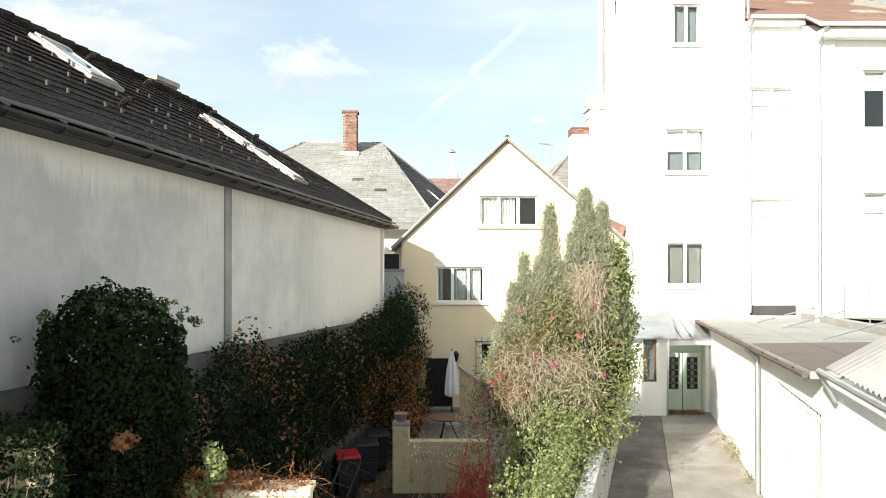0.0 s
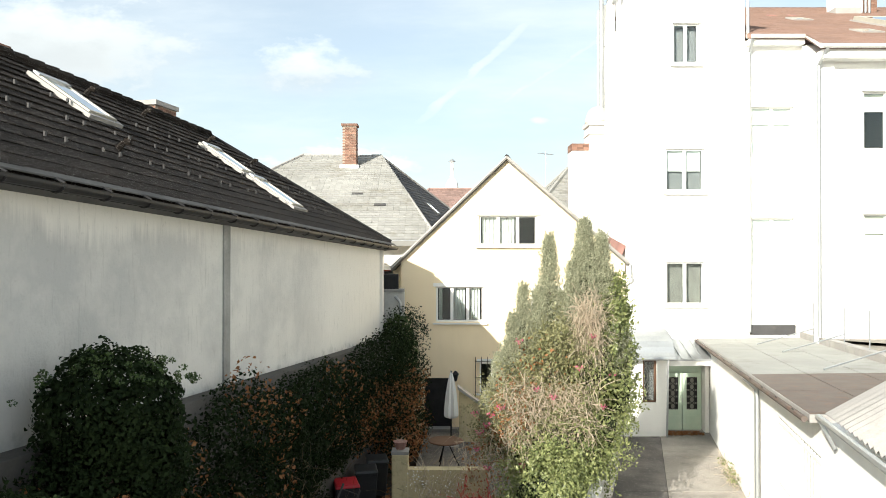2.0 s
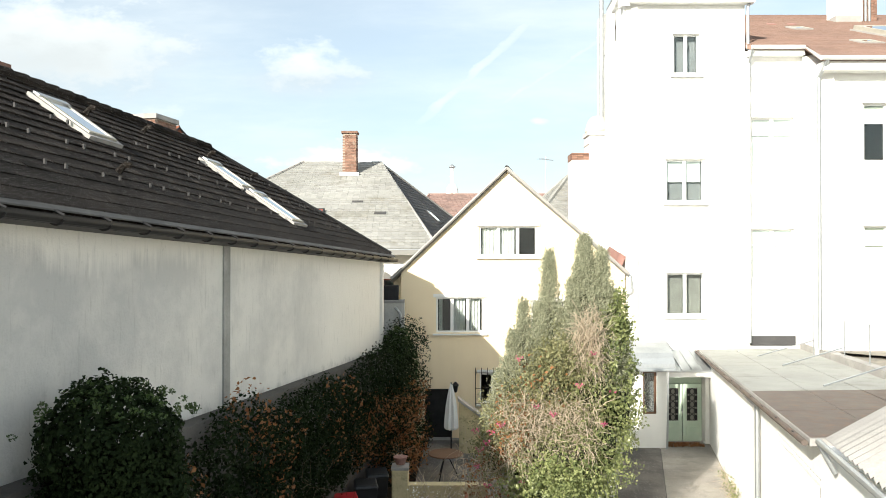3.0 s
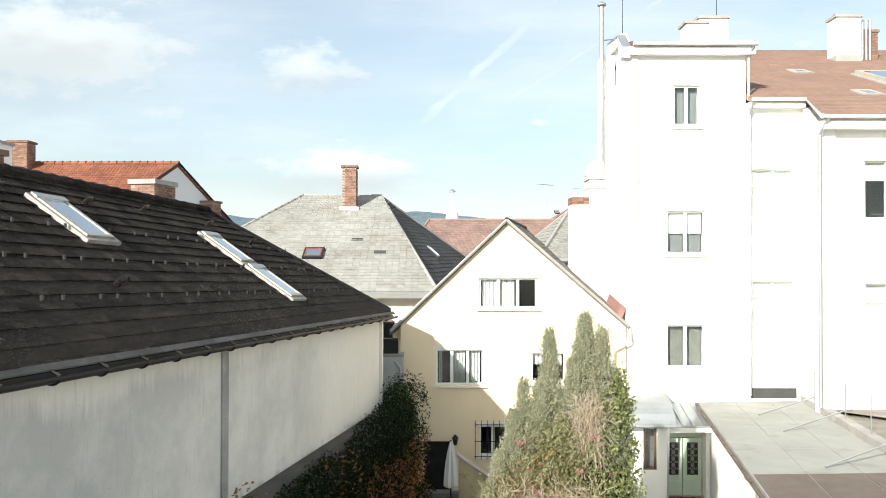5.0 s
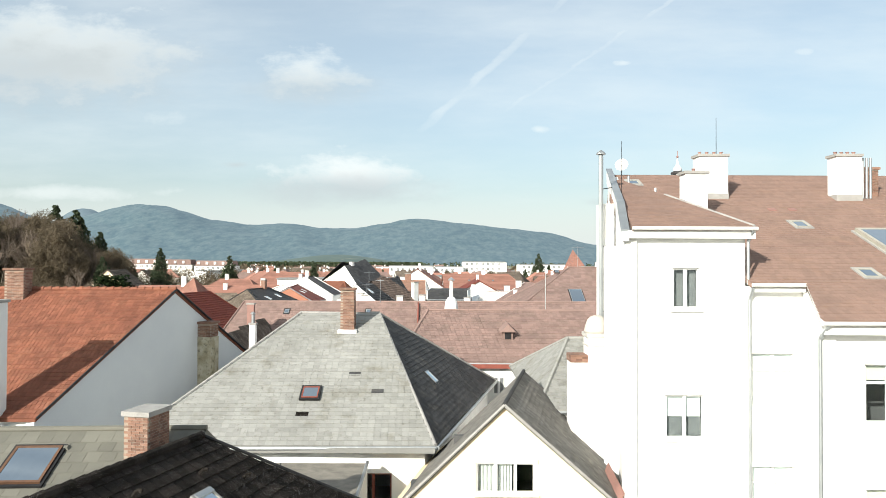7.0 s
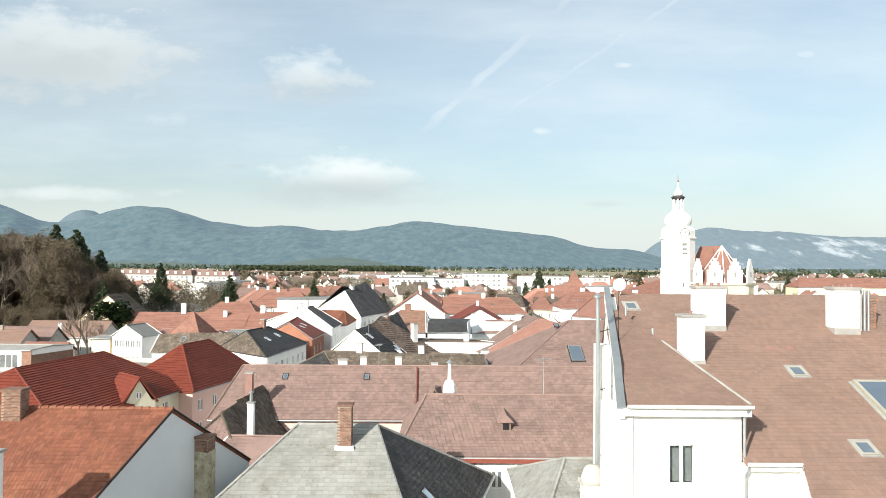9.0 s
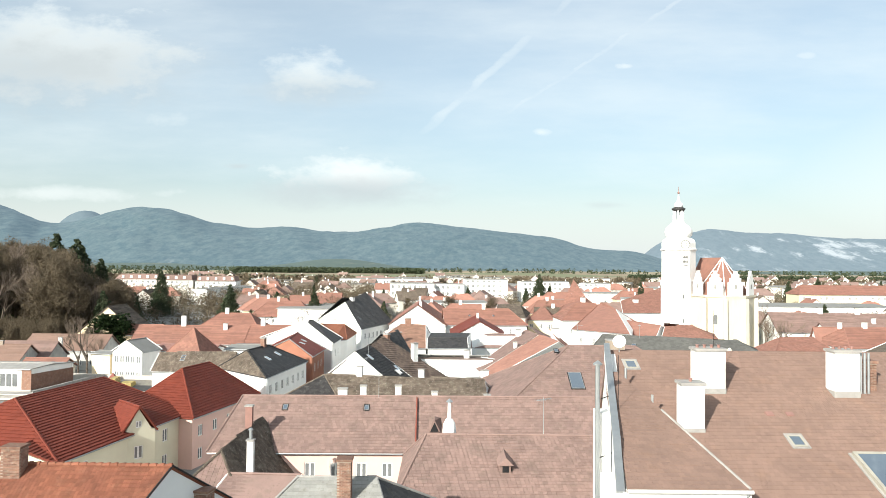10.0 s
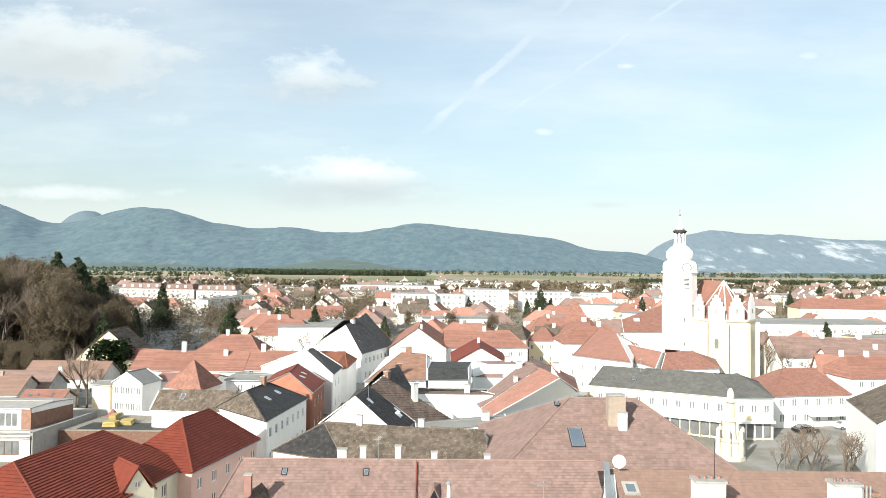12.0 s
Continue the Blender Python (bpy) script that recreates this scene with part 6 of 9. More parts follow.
# pear-shaped flue behind the street roof's ridge
flue = Build().lathe(3.3, 6.3, ((0.5, 9.3), (0.5, 10.9), (0.44, 11.35), (0.28, 11.65), (0.2, 11.7)), 16).part("chimney", plaster_white, street, "rounded white chimney with a metal pipe")
Build().tube((3.3, 6.3, 11.65), (3.3, 6.3, 12.9), 0.15, 0.12, 10).part("flue_pipe", paint_white, flue)
Build().lathe(3.3, 6.3, ((0.26, 12.95), (0.26, 13.0), (0.02, 13.2)), 10).part("flue_hood", zinc, flue)
hip_house = house("hip_roof_house", "broad house with steep mauve hip roof, roof window and big chimney", 5.2, 71.5, 0, 26.5, 25.0, 7.5, 13.6, tile_mauve, plaster_white, hip0=9.8, hip1=8.9, front=(), tile=(0.42, 0.40), chimneys=((0.54, 0.34, 3.3, 1.9, mortar), (0.56, 0.30, 2.0, 0.9)), skylights=((0.30, 0.9),))
skylight(hip_house, slope_matrix((8.8, 4.8, 7.5 + 0.488 * 4.8 + 0.17), (1, 0, 0), (0, 1, 0.488)), 1.4, 2.9)
# deep red house with the cross gable, and the red pyramid roof beside it
house("red_tile_house", "pale cream house with deep red ribbed tile roof", -32.9, 61.2, 80, 21.0, 17.0, 6.0, 10.0, tile_deep, plaster_lime, hip0=4.8, hip1=3.2, tile=(0.5, 0.38, 0.05, 0.045), front=[(u, z, 0.95, 1.4) for u in (3.0, 13.0, 16.0) for z in (3.7, 0.9)])
house("cross_gable", "pale cream end gable with round window under a red tile roof", -32.7, 60.7, 90, 2.6, 7.0, 5.85, 7.15, tile_deep, plaster_lime, over=0.06, left=[(3.1, 5.6, 0.8, 0.8)], front=(), tile=(0.5, 0.38, 0.05, 0.045))
house("cross_gable", "pale cream cross gable with small window and red tile roof", -34.9, 73.5, -43, 4.5, 3.4, 6.2, 8.5, tile_deep, plaster_lime, over=0.2, right=[(1.4, 6.5, 0.6, 0.7), (1.25, 3.4, 0.9, 1.3)], front=(), tile=(0.5, 0.38, 0.05, 0.045))
house("pink_pyramid_house", "pink house with deep red hipped tile roof", -27.9, 79.7, 77, 15.0, 9.6, 6.0, 10.2, tile_deep, plaster_pink, hip0=5.2, hip1=3.8, tile=(0.5, 0.38, 0.05, 0.045), front=[(1.2 + 3.1 * k, z, 0.9, 1.3) for k in range(5) for z in (3.4, 0.8)], left=[(1.2, 3.4, 0.8, 1.3), (4.2, 3.4, 0.8, 1.3)])
# street of white gables
def corner_house(name, label, a0, a1, b1, b0, r0, r1, roof, walls, hip0=False, hip1=False, tile=None, sides=None, west=None, chimneys=(), skylights=(), end_roof=None, base=-0.3):
    """A house on a crooked plot: its eaves run a0-a1 and b0-b1, the ridge r0-r1; a hip or a gable closes each end.
    sides: for "a", "b", "g0", "g1" the number of windows along, the storeys and their spacing."""
    a0, a1, b0, b1, r0, r1 = (Vector(p) for p in (a0, a1, b0, b1, r0, r1))
    mid = (a0 + a1 + b0 + b1) / 4
    mid.z = 0
    a0, a1, b0, b1, r0, r1 = (p - mid for p in (a0, a1, b0, b1, r0, r1))
    ob = thing(name, Matrix.Translation(mid), label, "house")
    inset = lambda p: Vector((p.x * (1 - 0.3 / Vector((p.x, p.y)).length), p.y * (1 - 0.3 / Vector((p.x, p.y)).length), p.z))
    w = [inset(p) for p in (a0, a1, b1, b0)]
    sides = {} if sides is None else sides
    for key, p, q, r in (("a", w[0], w[1], None), ("g1", w[1], w[2], None if hip1 else r1), ("b", w[2], w[3], None), ("g0", w[3], w[0], None if hip0 else r0)):
        d = Vector((q.x - p.x, q.y - p.y, 0))
        long, m = d.length, pose(p.x, p.y, 0, 0, 0, math.degrees(math.atan2(d.y, d.x)))
        outline = [(0.004, base), (long - 0.004, base), (long - 0.004, q.z - 0.02)]
        outline.append((0.004, p.z - 0.02))
        if r is not None:
            low3 = [p + Vector((0, 0, -0.03)), q + Vector((0, 0, -0.03)), r + Vector((0, 0, 0.02))]
            into = (low3[1] - low3[0]).cross(low3[2] - low3[0]).normalized() * -0.15
            Build().add(low3 + [v + into for v in low3], [(0, 1, 2), (5, 4, 3), (0, 3, 4, 1), (1, 4, 5, 2), (2, 5, 3, 0)]).part("gable", walls, ob)
        low, holes = min(p.z, q.z), []
        spec = sides.get(key) or (west if key == "g0" else None)
        if spec:
            count, floors, gap = spec
            first = (long - (count - 1) * gap - 0.95) / 2
            holes = [(first + gap * i, 1.0 + low / floors * k, 0.95, min(1.4, low / floors * 0.5)) for i in range(count) for k in range(floors) if 0.2 < first + gap * i < long - 1.2]
        link("wall", wall_mesh("wall", outline, holes, 0.3, m, walls), ob)
        for u, z, ww, hh in holes:
            window(ob, m @ pose(u, 0, z), ww, hh, "casement", True)
    up, slab = Vector((0, 0, 0.13)), Build()
    planes = [[a0, a1, r1, r0], [b1, b0, r0, r1]] + ([[b0, a0, r0]] if hip0 else []) + ([[a1, b1, r1]] if hip1 else [])
    for pl in planes:
        slab.prism([q + up for q in pl], 0.14)
    roof_ob = slab.part("roof", roof, ob)
    for i, pl in enumerate(planes):
        if tile:
            tiles("roof_tiles", [q + up for q in pl], tile[0], tile[1], end_roof if end_roof and hip0 and i == 2 else roof, roof_ob, *(tile[2:] or (0.02, 0.02)), seed=i)
    cap = Build()
    for p, q in [(r0, r1)] + ([(a0, r0), (b0, r0)] if hip0 else []) + ([(a1, r1), (b1, r1)] if hip1 else []):
        cap.tube(p + up * 1.15, q + up * 1.15, 0.11, sides=6)
    cap.part("ridge_cap", roof, roof_ob)
    for p, q, hip in ((a0, r0, hip0), (b0, r0, hip0), (a1, r1, hip1), (b1, r1, hip1)):
        if not hip:
            Build().tube(p + up, q + up, 0.09, sides=6).part("verge", paint_white if walls is plaster_white else zinc, roof_ob)
    Build().tube(a0 + up * 0.3, a1 + up * 0.3, 0.075, sides=6).part("gutter", zinc, ob)
    for c in chimneys:
        f, g, top, cw = c[:4]
        e, i = a0.lerp(a1, f).lerp(b0.lerp(b1, f), g), r0.lerp(r1, f)
        side = a0.lerp(a1, f) if g < 0.5 else b0.lerp(b1, f)
        k = abs(g - 0.5) * 2
        p = i.lerp(side, k)
        chimney(ob, p.x, p.y, p.z - 0.6, p.z + top, cw, cw * 0.7, material=c[4] if len(c) > 4 else plaster_white, rot=math.degrees(math.atan2(a1.y - a0.y, a1.x - a0.x)))
    for f, g in skylights:
        p = a0.lerp(a1, f).lerp(r0.lerp(r1, f), g) + up * 1.2
        skylight(ob, slope_matrix(p, a1 - a0, r0 - a0), 0.75, 1.1)
    return ob


# shade on its slopes is put in as mossy tile; the lit hip stays mauve
wing = corner_house("rear_wing", "rear wing with dark shaded tile roof against the pink house", (-14.2, 52.7, 4.2), (-12.5, 65.8, 4.2), (-20.5, 65.8, 5.4), (-20.2, 52.3, 5.4), (-17.2, 56.0, 8.3), (-17.2, 65.8, 8.3), tile_moss, plaster_white, hip0=True, tile=(0.36, 0.34), end_roof=tile_mauve)
q = wing.matrix_world.inverted() @ Vector((-17.0, 63.2, 0))
chimney(wing, q.x, q.y, 7.6, 10.6, 0.6, 0.5, copper)
yard_wing = corner_house("rear_house", "low yard house with weathered brown tile roof and slender white chimney", (-17.5, 51.8, 5.1), (-10.6, 51.8, 5.1), (-10.6, 57.2, 5.2), (-16.2, 57.2, 5.2), (-16.3, 54.9, 6.87), (-10.6, 54.7, 6.87), tile_mauve, plaster_white, tile=(0.36, 0.34))
q = yard_wing.matrix_world.inverted() @ Vector((-14.75, 55.5, 0))
stalk = chimney(yard_wing, q.x, q.y, 6.0, 9.5, 0.48, 0.48)
Build().tube((q.x, q.y, 9.45), (q.x, q.y, 10.2), 0.13, 0.12, 10).part("flue_pipe", zinc, stalk)
Build().lathe(q.x, q.y, ((0.2, 10.2), (0.2, 10.26), (0.02, 10.4)), 10).part("flue_hood", zinc, stalk)
# the hip end's shade is put in as black tile
corner_house("mossy_house", "long low house with dark mossy tile roof", (-11.4, 84.2, 5.7), (5.6, 80.3, 5.7), (7.7, 91.3, 5.7), (-21.2, 88.8, 5.7), (-14.9, 90.0, 9.0), (5.2, 86.1, 9.0), tile_moss, plaster_white, hip0=True, tile=(0.42, 0.38, 0.03, 0.02), chimneys=((0.25, 0.55, 1.7, 0.7), (0.62, 0.55, 1.6, 0.7)), end_roof=tile_black)
# black tile carries the street slope's shade; the hip stays mossy brown
corner_house("black_roof_house", "white corner house with shade-blackened tile roof and small windows", (-24.5, 99.1, 7.0), (-22.1, 116.6, 7.0), (-33.0, 119.5, 7.0), (-34.5, 108.5, 7.0), (-29.4, 106.7, 9.9), (-27.9, 113.8, 9.9), tile_black, plaster_white, hip0=True, hip1=True, end_roof=tile_moss, sides={"a": (7, 2, 2.3)}, chimneys=((0.75, 0.5, 1.5, 0.9, brick_red),), skylights=((0.35, 0.45), (0.7, 0.5)), tile=(0.4, 0.36, 0.03, 0.02))
corner_house("mossy_wing", "long low wing with mossy brown tile roof", (-45.6, 110.7, 6.0), (-30.8, 107.6, 6.4), (-31.5, 115.5, 6.4), (-47.0, 116.5, 6.0), (-45.1, 113.0, 8.6), (-32.0, 111.0, 8.9), tile_moss, plaster_white, skylights=((0.3, 0.55), (0.55, 0.6)), tile=(0.42, 0.38, 0.02, 0.02))
corner_house("orange_gable_house", "house with orange gable wall and dark red tile roof", (-21.8, 119.0, 7.4), (-21.9, 132.6, 7.1), (-33.8, 144.0, 6.9), (-33.3, 129.9, 6.7), (-27.6, 127.5, 9.4), (-28.0, 136.8, 9.7), tile_deep, plaster_orange, sides={"a": (3, 2, 3.4), "g0": (1, 1, 3.0)}, skylights=((0.35, 0.5), (0.6, 0.55)), tile=(0.45, 0.4, 0.045, 0.035))
corner_house("gable_row_house", "white gable house with black roof and tall chimney", (-21.2, 136.9, 7.6), (-20.9, 147.5, 7.6), (-37.0, 158.0, 7.6), (-38.0, 147.0, 7.6), (-29.2, 149.9, 10.8), (-27.6, 151.2, 10.9), tile_black, plaster_white, chimneys=((0.25, 0.5, 1.6, 0.9), (0.6, 0.62, 1.6, 0.9)), tile=(0.45, 0.4, 0.03, 0.02), sides={"a": (2, 2, 3.2)})
corner_house("row_house", "white house with faded orange tile roof", (-22.9, 146.4, 7.0), (-20.3, 149.8, 7.0), (-20.0, 164.0, 7.0), (-27.5, 164.0, 7.0), (-27.6, 155.3, 9.8), (-21.4, 153.9, 9.8), tile_rust, plaster_white, hip1=True, tile=(0.45, 0.4, 0.02, 0.02))
corner_house("slate_house", "large white house with slate roof and roof windows", (-20.1, 172.9, 7.0), (-13.6, 192.1, 7.2), (-29.5, 212.0, 7.0), (-34.9, 190.5, 7.0), (-25.7, 184.8, 12.9), (-23.5, 203.6, 12.9), tile_slate, plaster_white, sides={"a": (9, 2, 2.4), "g0": (2, 2, 4.5)}, tile=(0.55, 0.45, 0.03, 0.02), chimneys=((0.3, 0.46, 1.8, 1.3), (0.9, 0.5, 1.5, 1.1)), skylights=((0.15, 0.3), (0.62, 0.62), (0.7, 0.62), (0.78, 0.62), (0.86, 0.62)))
corner_house("street_gable_house", "white gable house with black ribbed tile roof", (-5.8, 95.0, 6.2), (-4.0, 103.4, 6.2), (-15.9, 109.5, 6.3), (-17.6, 101.2, 6.3), (-11.9, 97.0, 11.0), (-10.6, 104.0, 11.0), tile_black, plaster_white, tile=(0.45, 0.42, 0.05, 0.04), sides={"g0": (1, 2, 4.0)}, skylights=((0.3, 0.72), (0.68, 0.22), (0.76, 0.22), (0.84, 0.3)))
corner_house("brown_rib_house", "white house with brown ribbed tile roof", (-3.8, 103.7, 6.1), (1.7, 109.3, 5.2), (-14.4, 114.6, 6.3), (-15.8, 109.6, 6.3), (-10.5, 104.0, 11.0), (-9.9, 108.5, 11.0), tile_umber, plaster_white, tile=(0.45, 0.42, 0.05, 0.04), chimneys=((0.75, 0.22, 3.4, 0.9),))
# its slope lies in shade, which the dark slate colour stands for
corner_house("shaded_roof_house", "white house with roof darkened for shade and brick chimney", (-6.6, 112.6, 6.6), (-4.2, 119.5, 6.6), (-13.0, 123.0, 6.6), (-15.0, 116.0, 6.6), (-9.6, 115.5, 11.0), (-8.6, 123.0, 11.0), tile_slate, plaster_white, tile=(0.45, 0.4, 0.03, 0.02), chimneys=((0.12, 0.45, 1.2, 1.1, brick_red),))
corner_house("patched_roof_house", "house with patched orange tile roof and brick chimney", (-14.8, 133.1, 7.0), (-3.2, 135.8, 7.0), (-3.0, 166.0, 7.0), (-14.0, 166.0, 7.0), (-9.1, 151.8, 10.2), (-3.6, 149.4, 10.2), tile_patch, plaster_white, tile=(0.42, 0.40, 0.03, 0.02), chimneys=((0.35, 0.47, 1.8, 1.2, brick_red), (0.5, 0.1, 2.4, 0.9, brick_red), (0.2, 0.62, 1.6, 0.9)))
corner_house("slate_shed", "low wing with dark grey roof and white wall", (-3.0, 135.8, 7.0), (4.9, 137.0, 7.0), (6.0, 150.0, 8.6), (-2.6, 150.0, 8.6), (-3.1, 140.9, 8.4), (4.9, 142.2, 8.4), tile_slate, plaster_white, tile=(0.45, 0.4, 0.02, 0.02))
corner_house("yard_lean_to", "low brown tiled lean-to in the yards", (-5.5, 123.4, 5.2), (6.5, 124.7, 5.2), (9.0, 124.0, 6.6), (-6.0, 124.0, 6.6), (-5.6, 126.5, 6.4), (6.9, 127.9, 6.4), tile_umber, plaster_white, tile=(0.42, 0.38, 0.02, 0.02), chimneys=((0.8, 0.2, 2.4, 0.9),))
corner_house("yard_house", "low white yard house with flat grey roof", (-8.8, 131.9, 5.5), (7.3, 135.2, 5.5), (9.5, 132.2, 5.6), (-8.5, 133.2, 5.6), (-9.0, 130.0, 6.5), (9.0, 129.0, 6.5), roof_grey, plaster_white)
corner_house("yard_annex", "white yard annexe with grey flat roof and parapet", (-3.6, 99.1, 6.0), (10.1, 104.6, 6.0), (9.6, 110.5, 6.0), (-4.0, 104.0, 6.0), (-3.8, 102.0, 6.3), (9.6, 107.0, 6.3), roof_grey, plaster_white, chimneys=((0.75, 0.4, 1.4, 1.0),))
corner_house("red_lean_to", "low house with dull red tile roof", (5.8, 149.8, 5.5), (12.5, 150.3, 5.5), (17.0, 152.0, 8.0), (9.0, 152.0, 8.0), (6.3, 157.0, 7.6), (15.0, 158.0, 7.8), tile_mauve, plaster_white, tile=(0.45, 0.4, 0.02, 0.02), chimneys=((0.05, 0.5, 1.8, 1.0), (0.95, 0.4, 1.8, 1.2)))
corner_house("long_red_house", "long house with weathered brown tile roof", (5.6, 125.6, 5.0), (6.4, 119.7, 5.0), (25.8, 137.6, 6.4), (27.0, 146.0, 6.2), (16.1, 139.9, 10.2), (17.7, 130.8, 10.2), tile_mauve, plaster_white, tile=(0.45, 0.4, 0.02, 0.02), chimneys=((0.1, 0.42, 1.4, 1.2), (0.85, 0.3, 1.3, 0.8)))
corner_house("long_red_house", "long house with faded orange tile roof and white gable", (6.4, 119.7, 5.0), (7.4, 112.5, 5.0), (24.4, 127.3, 6.6), (25.8, 137.6, 6.4), (17.7, 130.8, 10.2), (19.6, 119.7, 10.2), tile_pale, plaster_white, tile=(0.45, 0.4, 0.02, 0.02), chimneys=((0.45, 0.62, 2.6, 1.6),))
def shop_row(ob, p, q, count):
    """A shop front along a wall from p to q: glazed bays between pale piers under a projecting canopy."""
    a = math.degrees(math.atan2(q[1] - p[1], q[0] - p[0]))
    m = ob.matrix_world.inverted() @ pose(p[0], p[1], 0, 0, 0, a)
    long = math.hypot(q[0] - p[0], q[1] - p[1])
    Build().box(-0.2, long + 0.2, -1.0, 0.1, 2.95, 3.35, m).part("canopy", paint_white, ob, "pale shop canopy")
    for k in range(count):
        u0, u1 = long * k / count, long * (k + 1) / count
        Build().box(u0 + 0.2, u1 - 0.2, -0.02, 0.25, 0.45, 2.7, m).part("shop_pane", pane_far, ob)
        Build().box(u0 - 0.1, u0 + 0.1, -0.08, 0.25, 0.0, 2.95, m).part("pier", paint_white, ob)


market = corner_house("market_house", "pale yellow market house with grey roof and shop windows", (27.0, 132.2, 7.0), (49.4, 121.0, 7.0), (53.0, 138.5, 7.0), (33.5, 147.0, 7.0), (31.1, 138.2, 9.7), (49.1, 129.8, 9.6), tile_square, plaster_yellow, hip0=True, sides={"a": (10, 2, 2.3)}, tile=(0.5, 0.45, 0.015, 0.015), skylights=((0.3, 0.4),))
corner = corner_house("market_corner", "pale yellow corner house with grey roof on the square", (49.5, 120.9, 7.0), (56.4, 121.3, 7.0), (61.0, 138.0, 7.0), (53.1, 138.5, 7.0), (49.3, 129.8, 9.6), (54.0, 130.6, 9.5), tile_square, plaster_yellow, hip1=True, sides={"a": (3, 2, 2.2), "g1": (4, 2, 3.2)}, tile=(0.5, 0.45, 0.015, 0.015))
shop_row(market, (38.5, 126.1), (47.3, 121.7), 6)
shop_row(corner, (50.0, 120.9), (55.9, 121.25), 4)
square = corner_house("square_house", "white house with orange hip roof on the square", (60.2, 130.1, 5.6), (76.4, 133.2, 5.6), (80.5, 152.0, 5.6), (64.0, 149.0, 5.6), (67.4, 142.0, 9.0), (74.6, 143.5, 9.0), tile_red, plaster_white, hip0=True, hip1=True, sides={"a": (6, 2, 2.5)}, tile=(0.45, 0.4, 0.02, 0.02))
Build().add([(-3.5, -9.9, 2.55), (5.0, -8.3, 2.55), (5.3, -9.9, 2.3), (-3.2, -11.5, 2.3), (-3.5, -9.9, 2.45), (5.0, -8.3, 2.45), (5.3, -9.9, 2.2), (-3.2, -11.5, 2.2)], [(3, 2, 1, 0), (4, 5, 6, 7), (0, 4, 7, 3), (2, 6, 5, 1), (3, 7, 6, 2)]).part("awning", cloth_white, square, "pale fabric awning over the entrance")
corner_house("old_house", "old white house with mossy brown roof on the square", (58.0, 95.0, 8.4), (63.9, 113.0, 8.4), (80.0, 113.0, 8.4), (76.0, 92.0, 8.4), (67.0, 96.0, 12.4), (71.5, 111.0, 12.4), tile_moss, plaster_white, tile=(0.45, 0.4, 0.03, 0.02), sides={}, west=(4, 2, 3.2))
corner_house("parish_house", "house with red hip roof before the church", (30.3, 167.4, 8.0), (41.2, 156.0, 8.0), (52.0, 190.0, 8.0), (42.0, 196.0, 8.0), (42.0, 191.5, 12.6), (43.6, 179.4, 12.0), tile_red, plaster_white, hip0=True, tile=(0.5, 0.45, 0.02, 0.02), sides={"a": (4, 2, 3.6)})
corner_house("parish_wing", "lower wing with red tile roof before the church", (44.0, 166.2, 7.0), (47.1, 158.2, 6.5), (58.0, 180.0, 6.5), (52.5, 180.0, 7.0), (45.5, 176.6, 9.5), (50.6, 165.0, 9.2), tile_red, plaster_white, tile=(0.5, 0.45, 0.02, 0.02))
corner_house("parish_wing", "low wing with orange hipped roof beside the chancel", (48.6, 159.2, 6.0), (63.3, 162.8, 6.0), (68.0, 178.0, 6.0), (55.0, 178.0, 6.0), (52.1, 167.2, 8.8), (59.4, 170.0, 8.8), tile_red, plaster_white, hip1=True, tile=(0.5, 0.45, 0.02, 0.02), chimneys=())
corner_house("corner_red_house", "white house with red hip roof and white chimney", (33.2, 210.0, 8.5), (45.0, 214.6, 8.5), (50.0, 222.0, 8.5), (36.0, 222.0, 8.5), (42.8, 239.0, 12.5), (45.7, 227.0, 12.5), tile_red, plaster_white, hip0=True, hip1=True, tile=(0.5, 0.45, 0.02, 0.02), sides={"a": (4, 2, 3.2)}, chimneys=((0.75, 0.3, 2.2, 1.3),))
corner_house("tower_house", "pale house with small orange hip roof", (24.8, 209.5, 6.8), (32.5, 208.7, 6.8), (35.0, 222.0, 6.8), (27.0, 222.0, 6.8), (29.6, 216.9, 10.0), (31.0, 217.1, 10.0), tile_red, plaster_yellow, hip0=True, hip1=True, tile=(0.5, 0.45, 0.02, 0.02), sides={"a": (3, 2, 2.8)})
corner_house("mansard_house", "pale house with brown mansard roof", (14.7, 203.4, 8.0), (23.1, 199.8, 8.0), (27.0, 222.0, 8.0), (15.0, 222.0, 8.0), (16.2, 213.6, 11.0), (22.9, 212.5, 11.0), tile_moss, plaster_pink, hip1=True, tile=(0.5, 0.45, 0.02, 0.02), sides={"a": (4, 2, 2.6)})
corner_house("church_red_house", "white house with red tile roof beside the church tower", (57.1, 226.4, 8.0), (69.8, 227.8, 8.0), (80.0, 246.0, 8.0), (62.0, 246.0, 8.0), (59.4, 238.5, 11.2), (78.1, 256.6, 11.2), tile_red, plaster_white, tile=(0.5, 0.45, 0.02, 0.02), chimneys=((0.35, 0.3, 2.0, 1.6),))
gable_front(-14.3, 0.5, 186, 214, 7.3, 12.4, tile_red, plaster_white, chimneys=((0.1, 0.45, 1.4, 0.9), (0.7, 0.5, 1.5, 0.9)))
house("town_house", "white town house with orange tile roof", 0.5, 190, 4, 22, 12, 7, 10.8, tile_red, plaster_white, hip1=4, chimneys=((0.5, 0.5, 1.5, 0.9),), skylights=((0.3, 0.5), (0.6, 0.5)))
gable_front(2.0, 15.0, 166, 186, 6.2, 9.8, tile_deep, plaster_white, label="white house with a dull red sheet roof", chimneys=((0.5, 0.5, 1.4, 0.8),))
